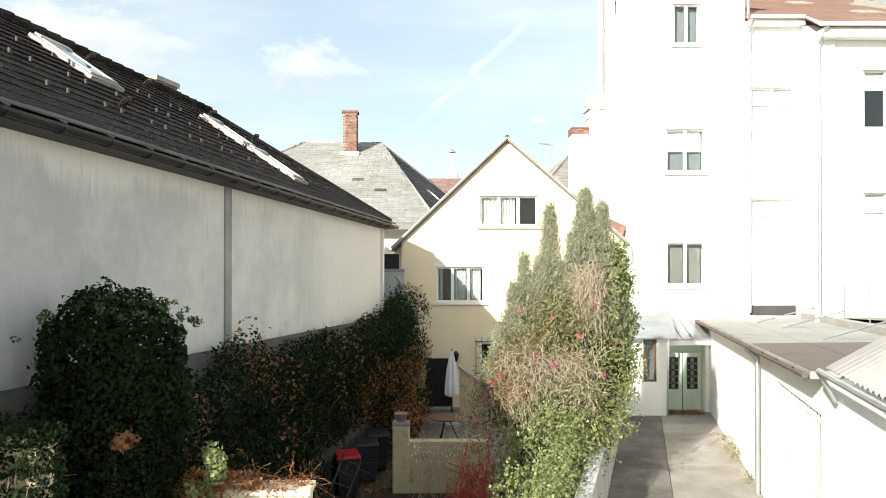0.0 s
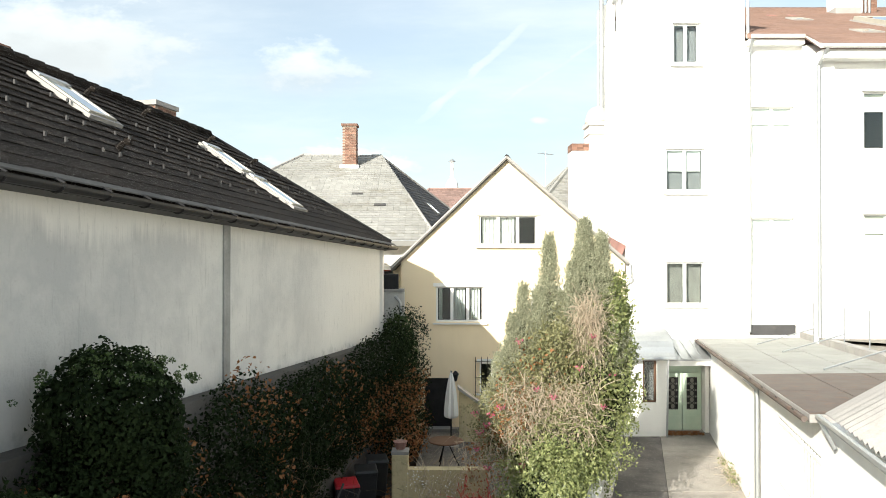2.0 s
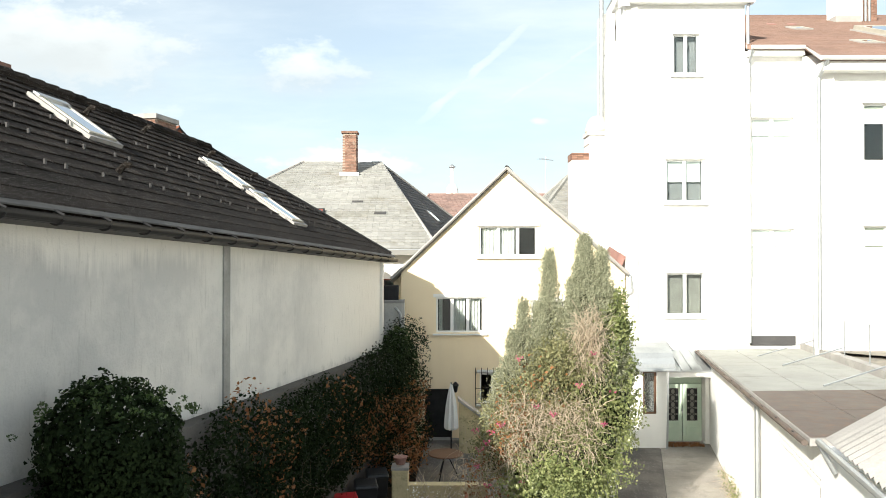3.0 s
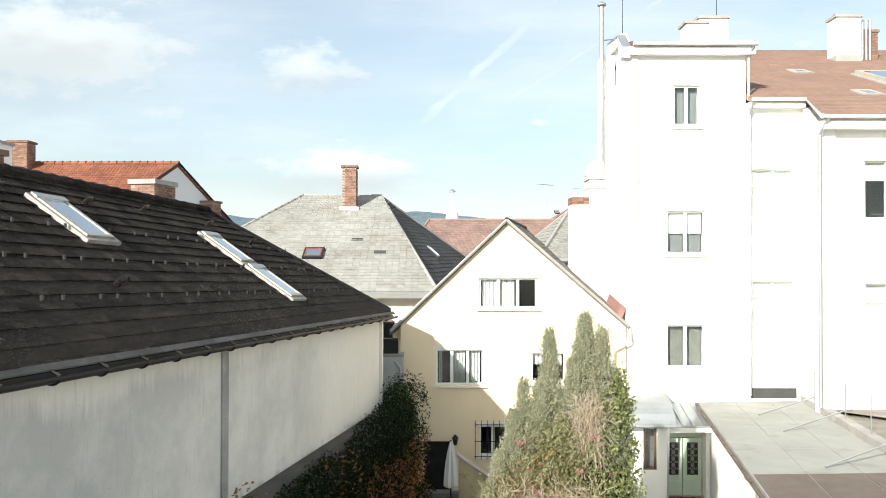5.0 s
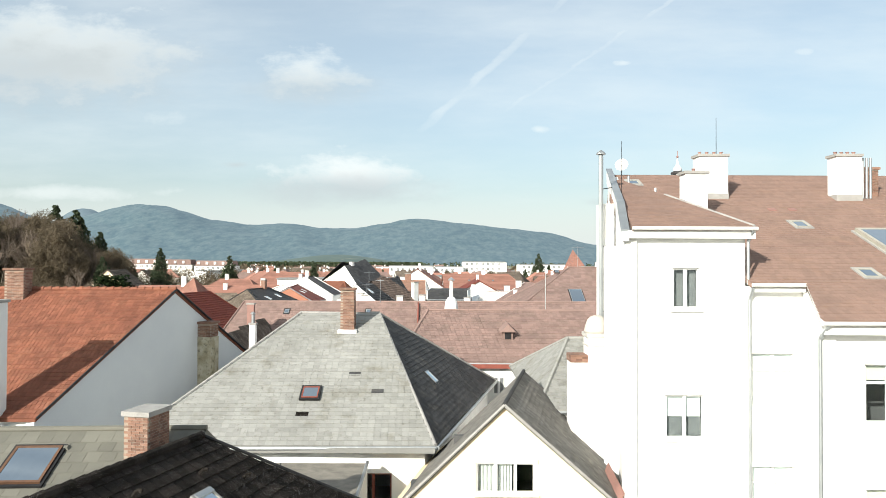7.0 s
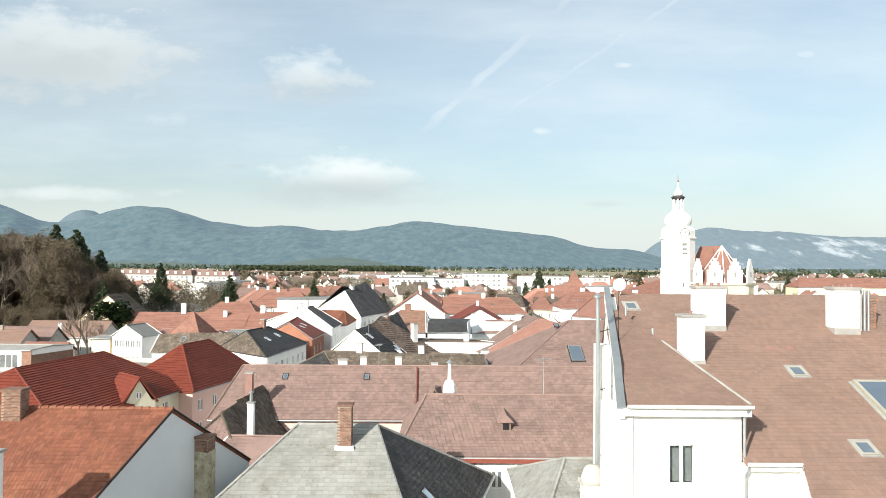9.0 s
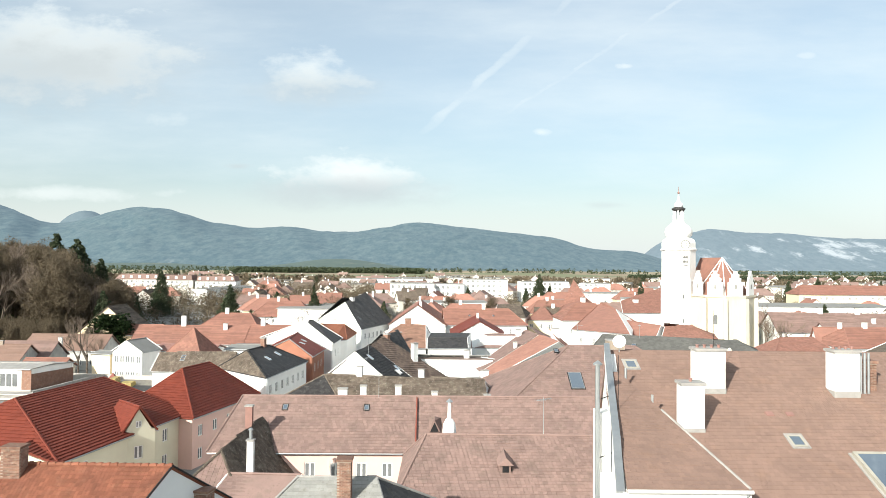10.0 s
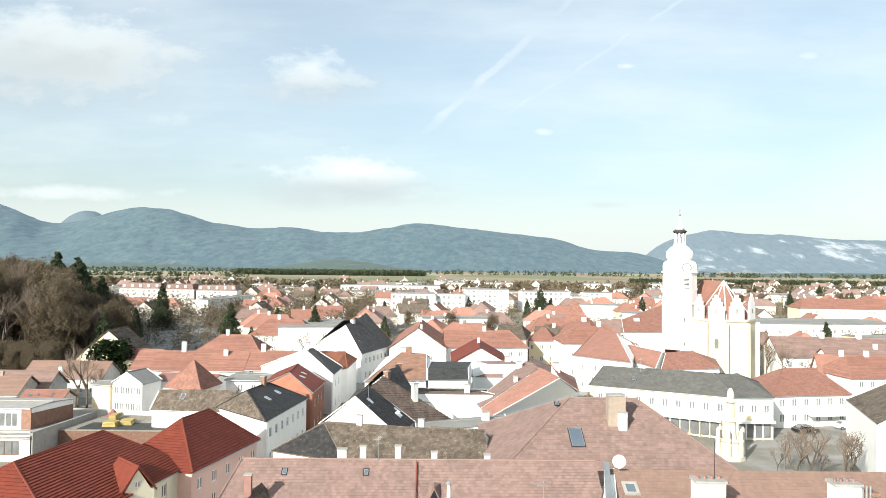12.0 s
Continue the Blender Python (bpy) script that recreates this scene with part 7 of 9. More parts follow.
house("row_house", "low row house with orange clay tile roof", -70, 158.5, 0, 25, 11, 5.0, 8.4, tile_red, plaster_white, chimneys=((0.4, 0.5, 2.4, 1.0), (0.8, 0.4, 1.5, 0.9)))
house("row_house", "low row house with orange clay tile roof", -45, 159.0, 1, 22, 11, 5.2, 8.6, tile_red, plaster_white, chimneys=((0.15, 0.5, 1.8, 1.0), (0.6, 0.5, 2.0, 0.9), (0.9, 0.5, 1.6, 0.8)))
house("corner_house", "white corner house with red hip roof", 31, 184, 2, 18, 14, 9.0, 12.8, tile_red, plaster_white, hip0=5, hip1=5, chimneys=((0.6, 0.5, 1.6, 1.0),))
house("side_house", "white house with orange roof beyond the square", 86, 150, 8, 20, 12, 6.2, 9.8, tile_red, plaster_white, hip0=3, chimneys=((0.4, 0.5, 1.4, 0.9),))
house("side_house", "white house with brown roof beyond the square", 93, 170, -4, 18, 12, 6.2, 9.4, tile_mauve, plaster_white, hip1=3, chimneys=((0.7, 0.5, 1.4, 0.9),))
house("long_hall", "long white hall with brown tile roof", 84, 178, -7, 36, 15, 7.0, 11.2, tile_mauve, plaster_white, chimneys=((0.35, 0.5, 1.6, 1.2), (0.6, 0.5, 1.6, 1.2)))
house("flat_block", "pale yellow block with rows of windows and flat roof", 118, 196, 4, 32, 14, 9.5, 9.9, roof_grey, plaster_yellow, floors=3, course=0)
house("flat_block", "white flat roofed market hall", 108, 262, 2, 60, 26, 8.5, 8.9, roof_grey, plaster_white, floors=2, course=0)
house("apartment_house", "long yellow apartment house with red roof", 165, 330, -3, 80, 14, 10.5, 14.5, tile_red, plaster_yellow, floors=3, hip0=4, hip1=4)
house("pyramid_house", "white house with orange pyramid roof", -50.4, 129.2, -12, 6.8, 6.8, 6.6, 10.85, tile_red, plaster_white, hip0=3.35, hip1=3.35, tile=(0.45, 0.4, 0.02, 0.02), front=[(2.2, 4.4, 0.8, 1.3), (3.6, 4.4, 0.8, 1.3)])
corner_house("villa", "white villa with many windows and pale gable", (-56.4, 133.2, 6.0), (-55.0, 139.0, 6.0), (-62.0, 140.8, 6.0), (-63.2, 135.0, 6.0), (-60.0, 134.3, 8.05), (-58.6, 140.0, 8.05), roof_grey, plaster_white, west=(5, 2, 1.2))
house("villa_annex", "flat roofed pale annex beside the white villa", -67.4, 136.2, -12, 4.0, 5.0, 5.5, 5.7, roof_grey, plaster_cream, course=0, front=[(1.6, 3.6, 0.5, 1.1), (2.4, 3.6, 0.5, 1.1)])
house("low_hall", "low hall with shallow plum coloured roof", -57.5, 141.0, -8, 12.0, 7.0, 5.6, 6.5, copper, plaster_white, front=())
house("flat_villa", "white house with roof terrace", -42.2, 138, 0, 8, 9, 6.3, 6.6, roof_grey, plaster_white, course=0)
gable_front(-91.5, -75.3, 176, 186, 5.0, 11.9, tile_moss, plaster_cream, name="steep_house", label="cream house with steep brown roof behind the evergreen", gable=())
house("small_villa", "small white house with orange roof and two windows", -75.5, 167, -6, 8.0, 7.0, 6.0, 8.0, tile_red, plaster_cream, front=[(4.6, 4.0, 0.8, 1.2), (6.2, 4.0, 0.8, 1.2)])
house("villa", "villa with orange hip roof among trees", -66, 188, 0, 17, 12, 5.4, 9.2, tile_red, plaster_white, hip0=5, hip1=4, chimneys=((0.4, 0.5, 1.6, 0.9),))
house("villa", "villa with faded orange hip roof", -62, 226, 4, 20, 14, 6.0, 10.5, tile_red, plaster_white, hip0=5, hip1=5, chimneys=((0.4, 0.5, 1.6, 0.9),))
house("barn", "low barn with brown tile roof", -98.5, 131.4, 1, 19.3, 8.6, 4.2, 7.0, tile_brown, plaster_old, chimneys=((0.72, 0.5, 0.9, 0.8, mortar),))
house("barn", "low barn with brown tile roof behind another", -97.5, 137.6, 1, 20.3, 8.0, 4.2, 7.0, tile_mauve, plaster_old, chimneys=((0.98, 0.75, 2.2, 0.7),))
house("barn", "long barn with brown tile roof before the wood", -90.0, 151.4, 0, 17.0, 8.8, 4.2, 7.0, tile_brown, plaster_old)
house("lean_to", "low building with orange roof and three roof windows", -77.5, 129.6, 0, 7.6, 5.4, 3.5, 5.0, tile_red, plaster_old, front=(), skylights=((0.15, 0.4), (0.32, 0.4), (0.68, 0.4)))
house("long_white_hall", "long low white hall with flat roof", -62, 258, 2, 24, 16, 7.2, 7.5, roof_grey, plaster_white, course=0, front=())
house("long_white_hall", "long low white hall with flat roof", -53, 226, 1, 19, 12, 8.6, 8.9, roof_grey, plaster_white, course=0, front=())
# the unfinished flat roofed house at the street
site = house("unfinished_house", "flat roofed house with grey concrete and bare red brick walls", -90, 107.6, 0, 27.5, 7.8, 6.7, 7.0, concrete, plaster_white, course=0, skew=0.31, over=0.12, front=[(22.8, 4.0, 2.8, 2.1), (17.5, 4.0, 2.8, 2.1), (12.0, 4.0, 2.8, 2.1)])
Build().add([(27.55, 0.1, 3.6), (29.95, 7.7, 3.6), (29.95, 7.7, 6.0), (27.55, 0.1, 6.0), (27.62, 0.1, 3.6), (30.02, 7.7, 3.6), (30.02, 7.7, 6.0), (27.62, 0.1, 6.0)], [(4, 5, 6, 7), (3, 2, 1, 0), (0, 4, 7, 3), (1, 2, 6, 5), (7, 6, 2, 3)]).part("brick_infill", brick_red, site, "bare red brick side wall")
Build().add([(26.0, 0.0, 6.7), (27.7, 0.0, 6.7), (27.7, -0.06, 3.6), (26.2, -0.06, 3.6), (26.2, -0.06, 6.6), (27.7, -0.06, 6.6)], [(2, 3, 4, 5)]).part("brick_strip", brick_red, site)
wing = thing("terrace_wing", pose(-90, 103, 0), "lower concrete wing with roof terrace and timber guard rail", "building")
link("wall", wall_mesh("wall", [(0, -0.3), (30.5, -0.3), (30.5, 3.3), (0, 3.3)], [(20.5, 1.0, 2.9, 2.0), (25.4, 1.0, 3.3, 2.0), (15.5, 1.0, 2.9, 2.0)], 0.3, pose(0, 0, 0), plaster_far), wing)
for u, w in ((20.5, 2.9), (25.4, 3.3), (15.5, 2.9)):
    window(wing, pose(u, 0, 1.0), w, 2.0, "triple", True, wood_dark)
Build().prism([(0, 0, 3.55), (30.6, 0, 3.55), (32.5, 15, 3.55), (0, 15, 3.55)], 0.3).part("terrace_slab", concrete, wing)
Build().prism([(30.3, 0, 4.3), (30.65, 0, 4.3), (32.55, 15, 4.3), (32.2, 15, 4.3)], 4.6).part("side_wall", concrete, wing)
for k in range(5):
    Build().box(0.5 + 6.0 * k, 0.7 + 6.0 * k, -0.2, -0.05, 2.4, 4.6).part("rail_post", concrete_pale, wing)
for z in (3.7, 4.3):
    Build().box(0, 30.4, -0.26, -0.2, z, z + 0.22).part("rail_board", concrete_pale, wing)
yard = thing("building_yard", pose(-58, 106, 0), "flat gravel yard roof with stacked timber and formwork", "yard")
Build().prism([(-0.5, 2.5, 3.4), (15, 2.5, 3.4), (16.6, 12.0, 3.4), (1.8, 13.83, 3.4)], 3.7).part("flat_roof", gravel, yard)
Build().prism([(-5.2, 14.7, 4.1), (16.6, 12.0, 4.1), (16.65, 12.4, 4.1), (-5.2, 15.1, 4.1)], 4.3).part("parapet", concrete_pale, yard)
Build().box(-0.5, 15.0, 2.40, 2.49, -0.2, 3.3).part("front_wall", brick_red, yard)
Build().prism([(1.8, 3.0, 3.44), (16, 3.0, 3.44), (17.0, 7.5, 3.44), (2.2, 7.5, 3.44)], 0.03).part("felt_sheet", tile_slate, yard)
for k, (bx, by, lx, ly, hz) in enumerate(((4.6, 5.0, 2.2, 1.5, 0.8), (6.6, 7.4, 2.0, 1.2, 0.6), (7.6, 5.2, 1.8, 1.3, 0.7), (5.2, 8.0, 1.2, 2.4, 0.9))):
    for j in range(4):
        Build().box(bx + 0.05 * j, bx + lx - 0.04 * j, by, by + ly, 3.41 + hz * j / 4, 3.41 + hz * (j + 0.8) / 4, pose(0, 0, 0, 0, 0, 4 * (k - 1))).part("formwork_board", formwork, yard)
for k in range(5):
    Build().box(12.2 + 0.45 * k, 12.55 + 0.45 * k, 7.6, 10.8, 3.41, 3.7 + 0.12 * (k % 3)).part("timber", (concrete_pale, wood_dark)[k % 2], yard)
Build().add([(2.2, 11.6, 3.41), (4.0, 11.6, 3.41), (4.0, 12.9, 3.41), (2.2, 12.9, 3.41), (3.1, 12.2, 4.7)], [(3, 2, 1, 0), (0, 1, 4), (1, 2, 4), (2, 3, 4), (3, 0, 4)]).part("red_tarpaulin", wood_red, yard)


def roof_aerial(x, y, z, high, rot):
    """A television aerial: a mast with a boom and cross rods."""
    ob = thing("roof_aerial", pose(x, y, z, 0, 0, rot), "thin grey television aerial on a roof ridge", "aerial", "aerials on the roofs")
    Build().tube((0, 0, -0.3), (0, 0, high), 0.03, 0.022, 6).part("mast", zinc, ob)
    Build().tube((-0.7, 0, high - 0.2), (0.8, 0, high - 0.2), 0.018, sides=5).part("boom", zinc, ob)
    for k in range(6):
        Build().tube((-0.6 + 0.25 * k, -0.35 + 0.03 * k, high - 0.2), (-0.6 + 0.25 * k, 0.35 - 0.03 * k, high - 0.2), 0.012, sides=5).part("rod", zinc, ob)
    return ob


for x, y, z, high, rot in ((7.6, 52.2, 10.6, 3.0, 40), (-6.0, 68.6, 10.3, 2.4, 80), (16.0, 84.0, 13.5, 2.8, 20), (-9.5, 89.0, 9.0, 2.6, 60), (-10.4, 100.0, 10.6, 2.4, 15), (19.0, 120.0, 9.3, 2.6, 50), (36.0, 130.0, 10.3, 2.2, 70)):
    roof_aerial(x, y, z, high, rot)

# ---- the church: tower with lantern, chancel with stepped gables ----
church = thing("church", pose(0, 0, 0), "pale stone church with tall clock tower and red chancel roof", "church")
TX, TY, TR = 64.0, 193.5, 4.1
def octagon(r, z):
    return (r / math.cos(math.pi / 8), z)
turn8 = pose(TX, TY, 0, 0, 0, 22.5)
Build().lathe(0, 0, (octagon(TR + 0.15, -0.3), octagon(TR + 0.15, 19.0)), 8, turn8).part("tower_base", plaster_white, church)
Build().lathe(0, 0, (octagon(TR + 0.3, 19.0), octagon(TR + 0.3, 19.4)), 8, turn8).part("string_course", plaster_white, church)
Build().lathe(0, 0, (octagon(TR, 19.4), octagon(TR, 27.4), octagon(TR + 0.3, 27.5), octagon(TR + 0.3, 27.9), octagon(TR, 28.0), octagon(TR, 29.6), octagon(TR - 0.3, 30.4), octagon(TR - 1.3, 31.0)), 8, turn8).part("tower_upper", plaster_white, church)
Build().lathe(TX, TY, ((3.0, 30.9), (3.5, 31.6), (3.65, 32.4), (3.4, 33.4), (2.6, 34.3), (1.8, 34.9), (1.6, 35.4)), 24).part("tower_dome", plaster_white, church, "pale domed tower roof", smooth=True)
for i in range(8):
    a = 2 * math.pi * (i + 0.5) / 8
    Build().box(-0.2, 0.2, -0.2, 0.2, 35.3, 38.3, pose(TX + 1.25 * math.cos(a), TY + 1.25 * math.sin(a), 0, 0, 0, math.degrees(a))).part("lantern_post", plaster_white, church)
Build().lathe(TX, TY, ((1.4, 38.2), (1.8, 38.8), (1.8, 38.95), (1.2, 39.3)), 20).part("lantern_bowl", tile_slate, church, "grey lantern eaves", smooth=True)
Build().lathe(TX, TY, ((1.2, 39.3), (1.1, 40.2), (0.5, 40.9), (0.25, 41.8), (0.12, 43.0)), 20).part("lantern_cap", plaster_white, church, smooth=True)
Build().lathe(TX, TY, ((0.05, 42.9), (0.3, 43.1), (0.3, 43.4), (0.05, 43.7)), 12).box(TX - 0.05, TX + 0.05, TY - 0.05, TY + 0.05, 43.6, 44.9).part("finial", copper, church)
FX = TX + 0.5
clock = Build().lathe(0, 0, ((1.25, 0), (1.25, 0.1), (1.12, 0.12)), 24, pose(FX, TY - TR + 0.06, 29.0, 90, 0, 0)).part("clock_face", tile_slate, church, "round clock with grey rim and white dial")
Build().lathe(0, 0, ((1.08, 0), (1.08, 0.03)), 24, pose(FX, TY - TR - 0.05, 29.0, 90, 0, 0)).part("dial", paint_white, clock)
for k in range(12):
    Build().box(-0.05, 0.05, -0.012, 0.012, 0.78, 1.0, pose(FX, TY - TR - 0.095, 29.0, 0, 30 * k, 0)).part("hour_mark", iron, clock)
for ang, ln in ((50, 0.9), (130, 0.65)):
    Build().box(-0.06, 0.06, -0.012, 0.012, 0, ln, pose(FX, TY - TR - 0.12, 29.0, 0, ang, 0)).part("clock_hand", iron, clock)
for k in range(9):
    Build().box(FX - 0.7, FX + 0.7, TY - TR - 0.06, TY - TR + 0.2, 23.4 + 0.34 * k, 23.56 + 0.34 * k).part("louvre", tile_slate, church)
for z in (8.0, 14.5):
    Build().box(TX - 0.2, TX + 0.2, TY - TR - 0.18, TY - TR + 0.3, z, z + 1.2).part("slit_window", pane_far, church)
# chancel: polygon end towards the camera
CX, CY = 74.0, 186.5
ringc = [(-7.8, 12), (-7.8, 3.5), (-6.4, -3.5), (-2.4, -6.0), (3.0, -5.4), (7.6, -0.5), (8.6, 12)]
b = Build()
base = [Vector((CX + px, CY + py, 15.4)) for px, py in ringc]
b.prism(base, 15.7)
b.part("chancel", stone_pale, church)
Build().prism([Vector((CX + px * 1.04, CY + py * 1.04, 15.8)) for px, py in ringc], 0.5).part("eaves_course", stone_pale, church)
for i, (px, py) in enumerate(ringc[1:6]):
    Build().box(-0.55, 0.55, -0.9, 0.6, -0.3, 15.0, pose(CX + px, CY + py, 0, 0, 0, math.degrees(math.atan2(py - 3, px)) + 90), 0.15).part("buttress", stone_pale, church)
apex, back_ridge = Vector((CX + 0.2, CY + 2.5, 25.6)), Vector((CX - 2.2, CY + 12, 25.6))
b = Build()
low = [Vector((CX + px * 0.86, CY + py * 0.86, 15.8)) for px, py in ringc]
for p, r in zip(low, low[1:]):
    b.add([p, r, apex], [(0, 1, 2)])
b.add([low[0], apex, back_ridge, low[0] + Vector((0, 1, 0))], [(0, 1, 2, 3)])
b.add([low[-1], low[-1] + Vector((0, 1, 0)), back_ridge, apex], [(0, 1, 2, 3)])
b.part("chancel_roof", tile_red, church, "red tiled chancel roof")
for p in low[1:-1]:
    Build().tube(p, apex, 0.14, sides=6).part("hip_rib", plaster_white, church)
for i in range(len(ringc) - 1):
    (x0, y0), (x1, y1) = ringc[i], ringc[i + 1]
    for f in ((0.5,) if i not in (0, 5) else (0.75,) if i == 0 else (0.3,)):
        mx, my = CX + x0 + (x1 - x0) * f, CY + y0 + (y1 - y0) * f
        m = pose(mx, my, 15.8, 0, 0, math.degrees(math.atan2(y1 - y0, x1 - x0)))
        g = Build()
        for k, (hw, hh) in enumerate(((1.95, 3.4), (1.45, 4.5), (0.95, 5.5), (0.45, 6.3))):
            g.box(-hw, hw, -0.25 + k * 0.004, 0.25 - k * 0.004, 0 if k == 0 else (3.4, 4.5, 5.5)[k - 1], hh, m)
        gab = g.part("stepped_gable", plaster_white, church)
        # flat grey plate: the niche's shade is put into its colour
        Build().box(-0.3, 0.3, -0.29, -0.262, 1.6, 2.8, m).part("gable_niche", tile_grey, gab)
    if i == 2:
        m = pose(CX + (x0 + x1) / 2, CY + (y0 + y1) / 2, 0, 0, 0, math.degrees(math.atan2(y1 - y0, x1 - x0)))
        Build().box(-0.5, 0.5, -0.05, 0.2, 8.4, 10.4, m).lathe(0, 0, ((0.49, -0.2), (0.49, 0.05)), 16, m @ pose(0, 0, 10.4, -90, 0, 0)).part("lancet_window", pane_far, church)
nave = [(67.0, 198.5), (83.5, 198.5), (95.0, 229.0), (78.0, 229.0)]
Build().prism([(x, y, 14.5) for x, y in nave], 14.8).part("nave", stone_pale, church)
(ax, ay), (bx, by), (cx, cy), (dx, dy) = nave
m0, m1 = ((ax + bx) / 2, ay, 22.5), ((cx + dx) / 2, cy, 22.5)
Build().add([(ax, ay, 14.45), (bx, by, 14.45), m0, (dx, dy, 14.45), (cx, cy, 14.45), m1], [(0, 1, 2), (3, 5, 4), (0, 2, 5, 3), (1, 4, 5, 2), (0, 3, 4, 1)]).part("nave_roof", tile_red, church)

# column monument and parked cars on the square
mon = thing("column_monument", pose(44.2, 109.5, 0), "pale stone column monument on the square", "monument")
Build().lathe(0, 0, ((2.2, 0), (2.2, 0.6), (1.6, 0.7), (1.6, 2.6), (1.8, 2.8), (1.0, 3.0)), 10).part("pedestal", stone_pale, mon)
Build().lathe(0, 0, ((0.95, 2.95), (0.8, 5.5), (1.1, 5.8), (0.6, 6.2), (0.55, 8.4), (0.9, 8.7), (0.5, 9.2)), 12).part("column", stone_pale, mon)
Build().lathe(0, 0, ((0.48, 9.15), (0.55, 9.6), (0.45, 10.2), (0.2, 10.7)), 10).part("finial", stone_pale, mon)
for k in range(6):
    a = k * math.pi / 3
    Build().lathe(1.9 * math.cos(a), 1.9 * math.sin(a), ((0.4, 0.55), (0.35, 2.8), (0.45, 3.0), (0.3, 3.4), (0.28, 4.4), (0.12, 4.8)), 8).part("pinnacle", stone_pale, mon)


def car(x, y, rot, paint, label):
    ob = thing("car", pose(x, y, 0, 0, 0, rot), label, "car", "cars parked on the square")
    prof = [(-2.1, 0.35), (2.1, 0.35), (2.15, 0.75), (1.2, 0.95), (0.6, 1.42), (-1.0, 1.45), (-1.7, 1.0), (-2.15, 0.85)]
    k = len(prof)
    Build().add([(px, s * (0.85 if pz < 1.1 else 0.68), pz) for s in (-1, 1) for px, pz in prof], [tuple(range(k - 1, -1, -1)), tuple(range(k, 2 * k))] + [(i, (i + 1) % k, k + (i + 1) % k, k + i) for i in range(k)]).part("body", paint, ob)
    Build().add([(1.12, -0.66, 1.0), (1.12, 0.66, 1.0), (0.66, 0.6, 1.38), (0.66, -0.6, 1.38)], [(0, 1, 2, 3)]).add([(-1.62, -0.66, 1.06), (-1.62, 0.66, 1.06), (-1.07, 0.6, 1.4), (-1.07, -0.6, 1.4)], [(3, 2, 1, 0)]).part("windscreen", pane_far, ob).location = (0.02, 0, 0.02)
    for s in (-1, 1):
        Build().add([(-1.3, s * 0.83, 1.0), (0.95, s * 0.83, 1.0), (0.5, s * 0.71, 1.36), (-0.95, s * 0.71, 1.38)], [(0, 1, 2, 3)]).part("side_window", pane_far, ob)
        for px in (-1.3, 1.3):
            wheel = Build().tube((px, s * 0.7, 0.32), (px, s * 0.9, 0.32), 0.32, sides=16).part("wheel", plastic_dark, ob)
            Build().tube((px, s * 0.89, 0.32), (px, s * 0.915, 0.32), 0.19, sides=12).part("rim", zinc, wheel)
    return ob


car(64.4, 126.8, 8, stripe_paint, "black parked car with dark windows")
car(73.6, 130.2, 5, plaster_grey, "grey parked car with dark windows")
car(34.5, 112.0, 60, stripe_paint, "dark blue parked car with dark windows")
car(38.6, 112.5, 60, stripe_paint, "black parked car beside the monument")

# ---- far town, woods, hills ----
def proto(name, label, length, width, eave, ridge, roof, walls, hip=0.0, floors=2):
    return house(name, label, 0, -400, 0, length, width, eave, ridge, roof, walls, hip0=hip, hip1=hip, course=0, floors=floors, chimneys=((0.4, 0.5, 1.4, 0.9),), front=MW(length, eave, floors, 4.2) if floors else (), right=MW(width, eave, floors, 4.4) if floors else (), left=(), group="houses of the far town")


rng = random.Random(7)
kinds = [proto("far_house", "far white house with orange tile roof", 13, 10, 5.4, 9.4, tile_red, plaster_white), proto("far_house", "far white house with red hip roof", 15, 11, 5.6, 9.6, tile_pale, plaster_far, 4.5),
         proto("far_house", "far cream house with brown tile roof", 16, 11, 5.6, 9.4, tile_mauve, plaster_far, 3), proto("far_house", "far pale house with dark grey roof", 14, 10, 5.6, 9.6, tile_moss, plaster_far),
         proto("far_house", "far yellow house with orange roof", 18, 11, 6.4, 10.4, tile_red, plaster_yellow, 4), proto("far_block", "far white block with flat roof", 26, 12, 8.6, 8.9, roof_grey, plaster_white, 0, 3),
         proto("edge_house", "small white house at the far edge of town", 14, 10, 5.6, 9.6, tile_mauve, plaster_far, 0, 0), proto("edge_hall", "low pale hall at the far edge of town", 34, 16, 6.0, 6.8, roof_grey, plaster_far, 0, 0)]
spots = []
taken = [(-36, 175, 26), (62, 195, 24), (-7, 200, 20), (40, 190, 16), (10, 195, 18), (-166, 440, 46), (-30, 420, 30), (30, 430, 30), (110, 260, 45), (150, 205, 30), (205, 330, 50), (-50, 265, 24), (-25, 243, 24), (-55, 230, 18), (-58, 190, 16), (-69, 176, 16), (100, 185, 24), (8, 176, 14)]
while len(spots) < 260:
    y = 150 + (460 if len(spots) < 170 else 900) * rng.random() ** 1.1
    x = (rng.random() * 1.36 - 0.66) * y
    if x < -0.30 * y and y < 330 or x < 70 and y < 205 and x > -70 or (x > 70 and y < 150):
        continue
    if all((x - a) ** 2 + (y - b) ** 2 > (17 if y < 300 else 22) ** 2 for a, b in spots) and all((x - a) ** 2 + (y - b) ** 2 > r * r for a, b, r in taken):
        spots.append((x, y))
for i, (x, y) in enumerate(sorted(spots, key=lambda s: s[1])):
    k = rng.choices(range(6), (4, 4, 4, 3, 3, 1 if y < 300 else 2))[0] if y < 520 else rng.choice((6, 6, 7))
    m = pose(x, y, 0, 0, 0, rng.choice((0, 0, 90, 90, 12, -15, 75, 100)) + rng.uniform(-6, 6))
    if i < 8:
        kinds[i].matrix_world = m
    else:
        copy_thing(kinds[k], m)
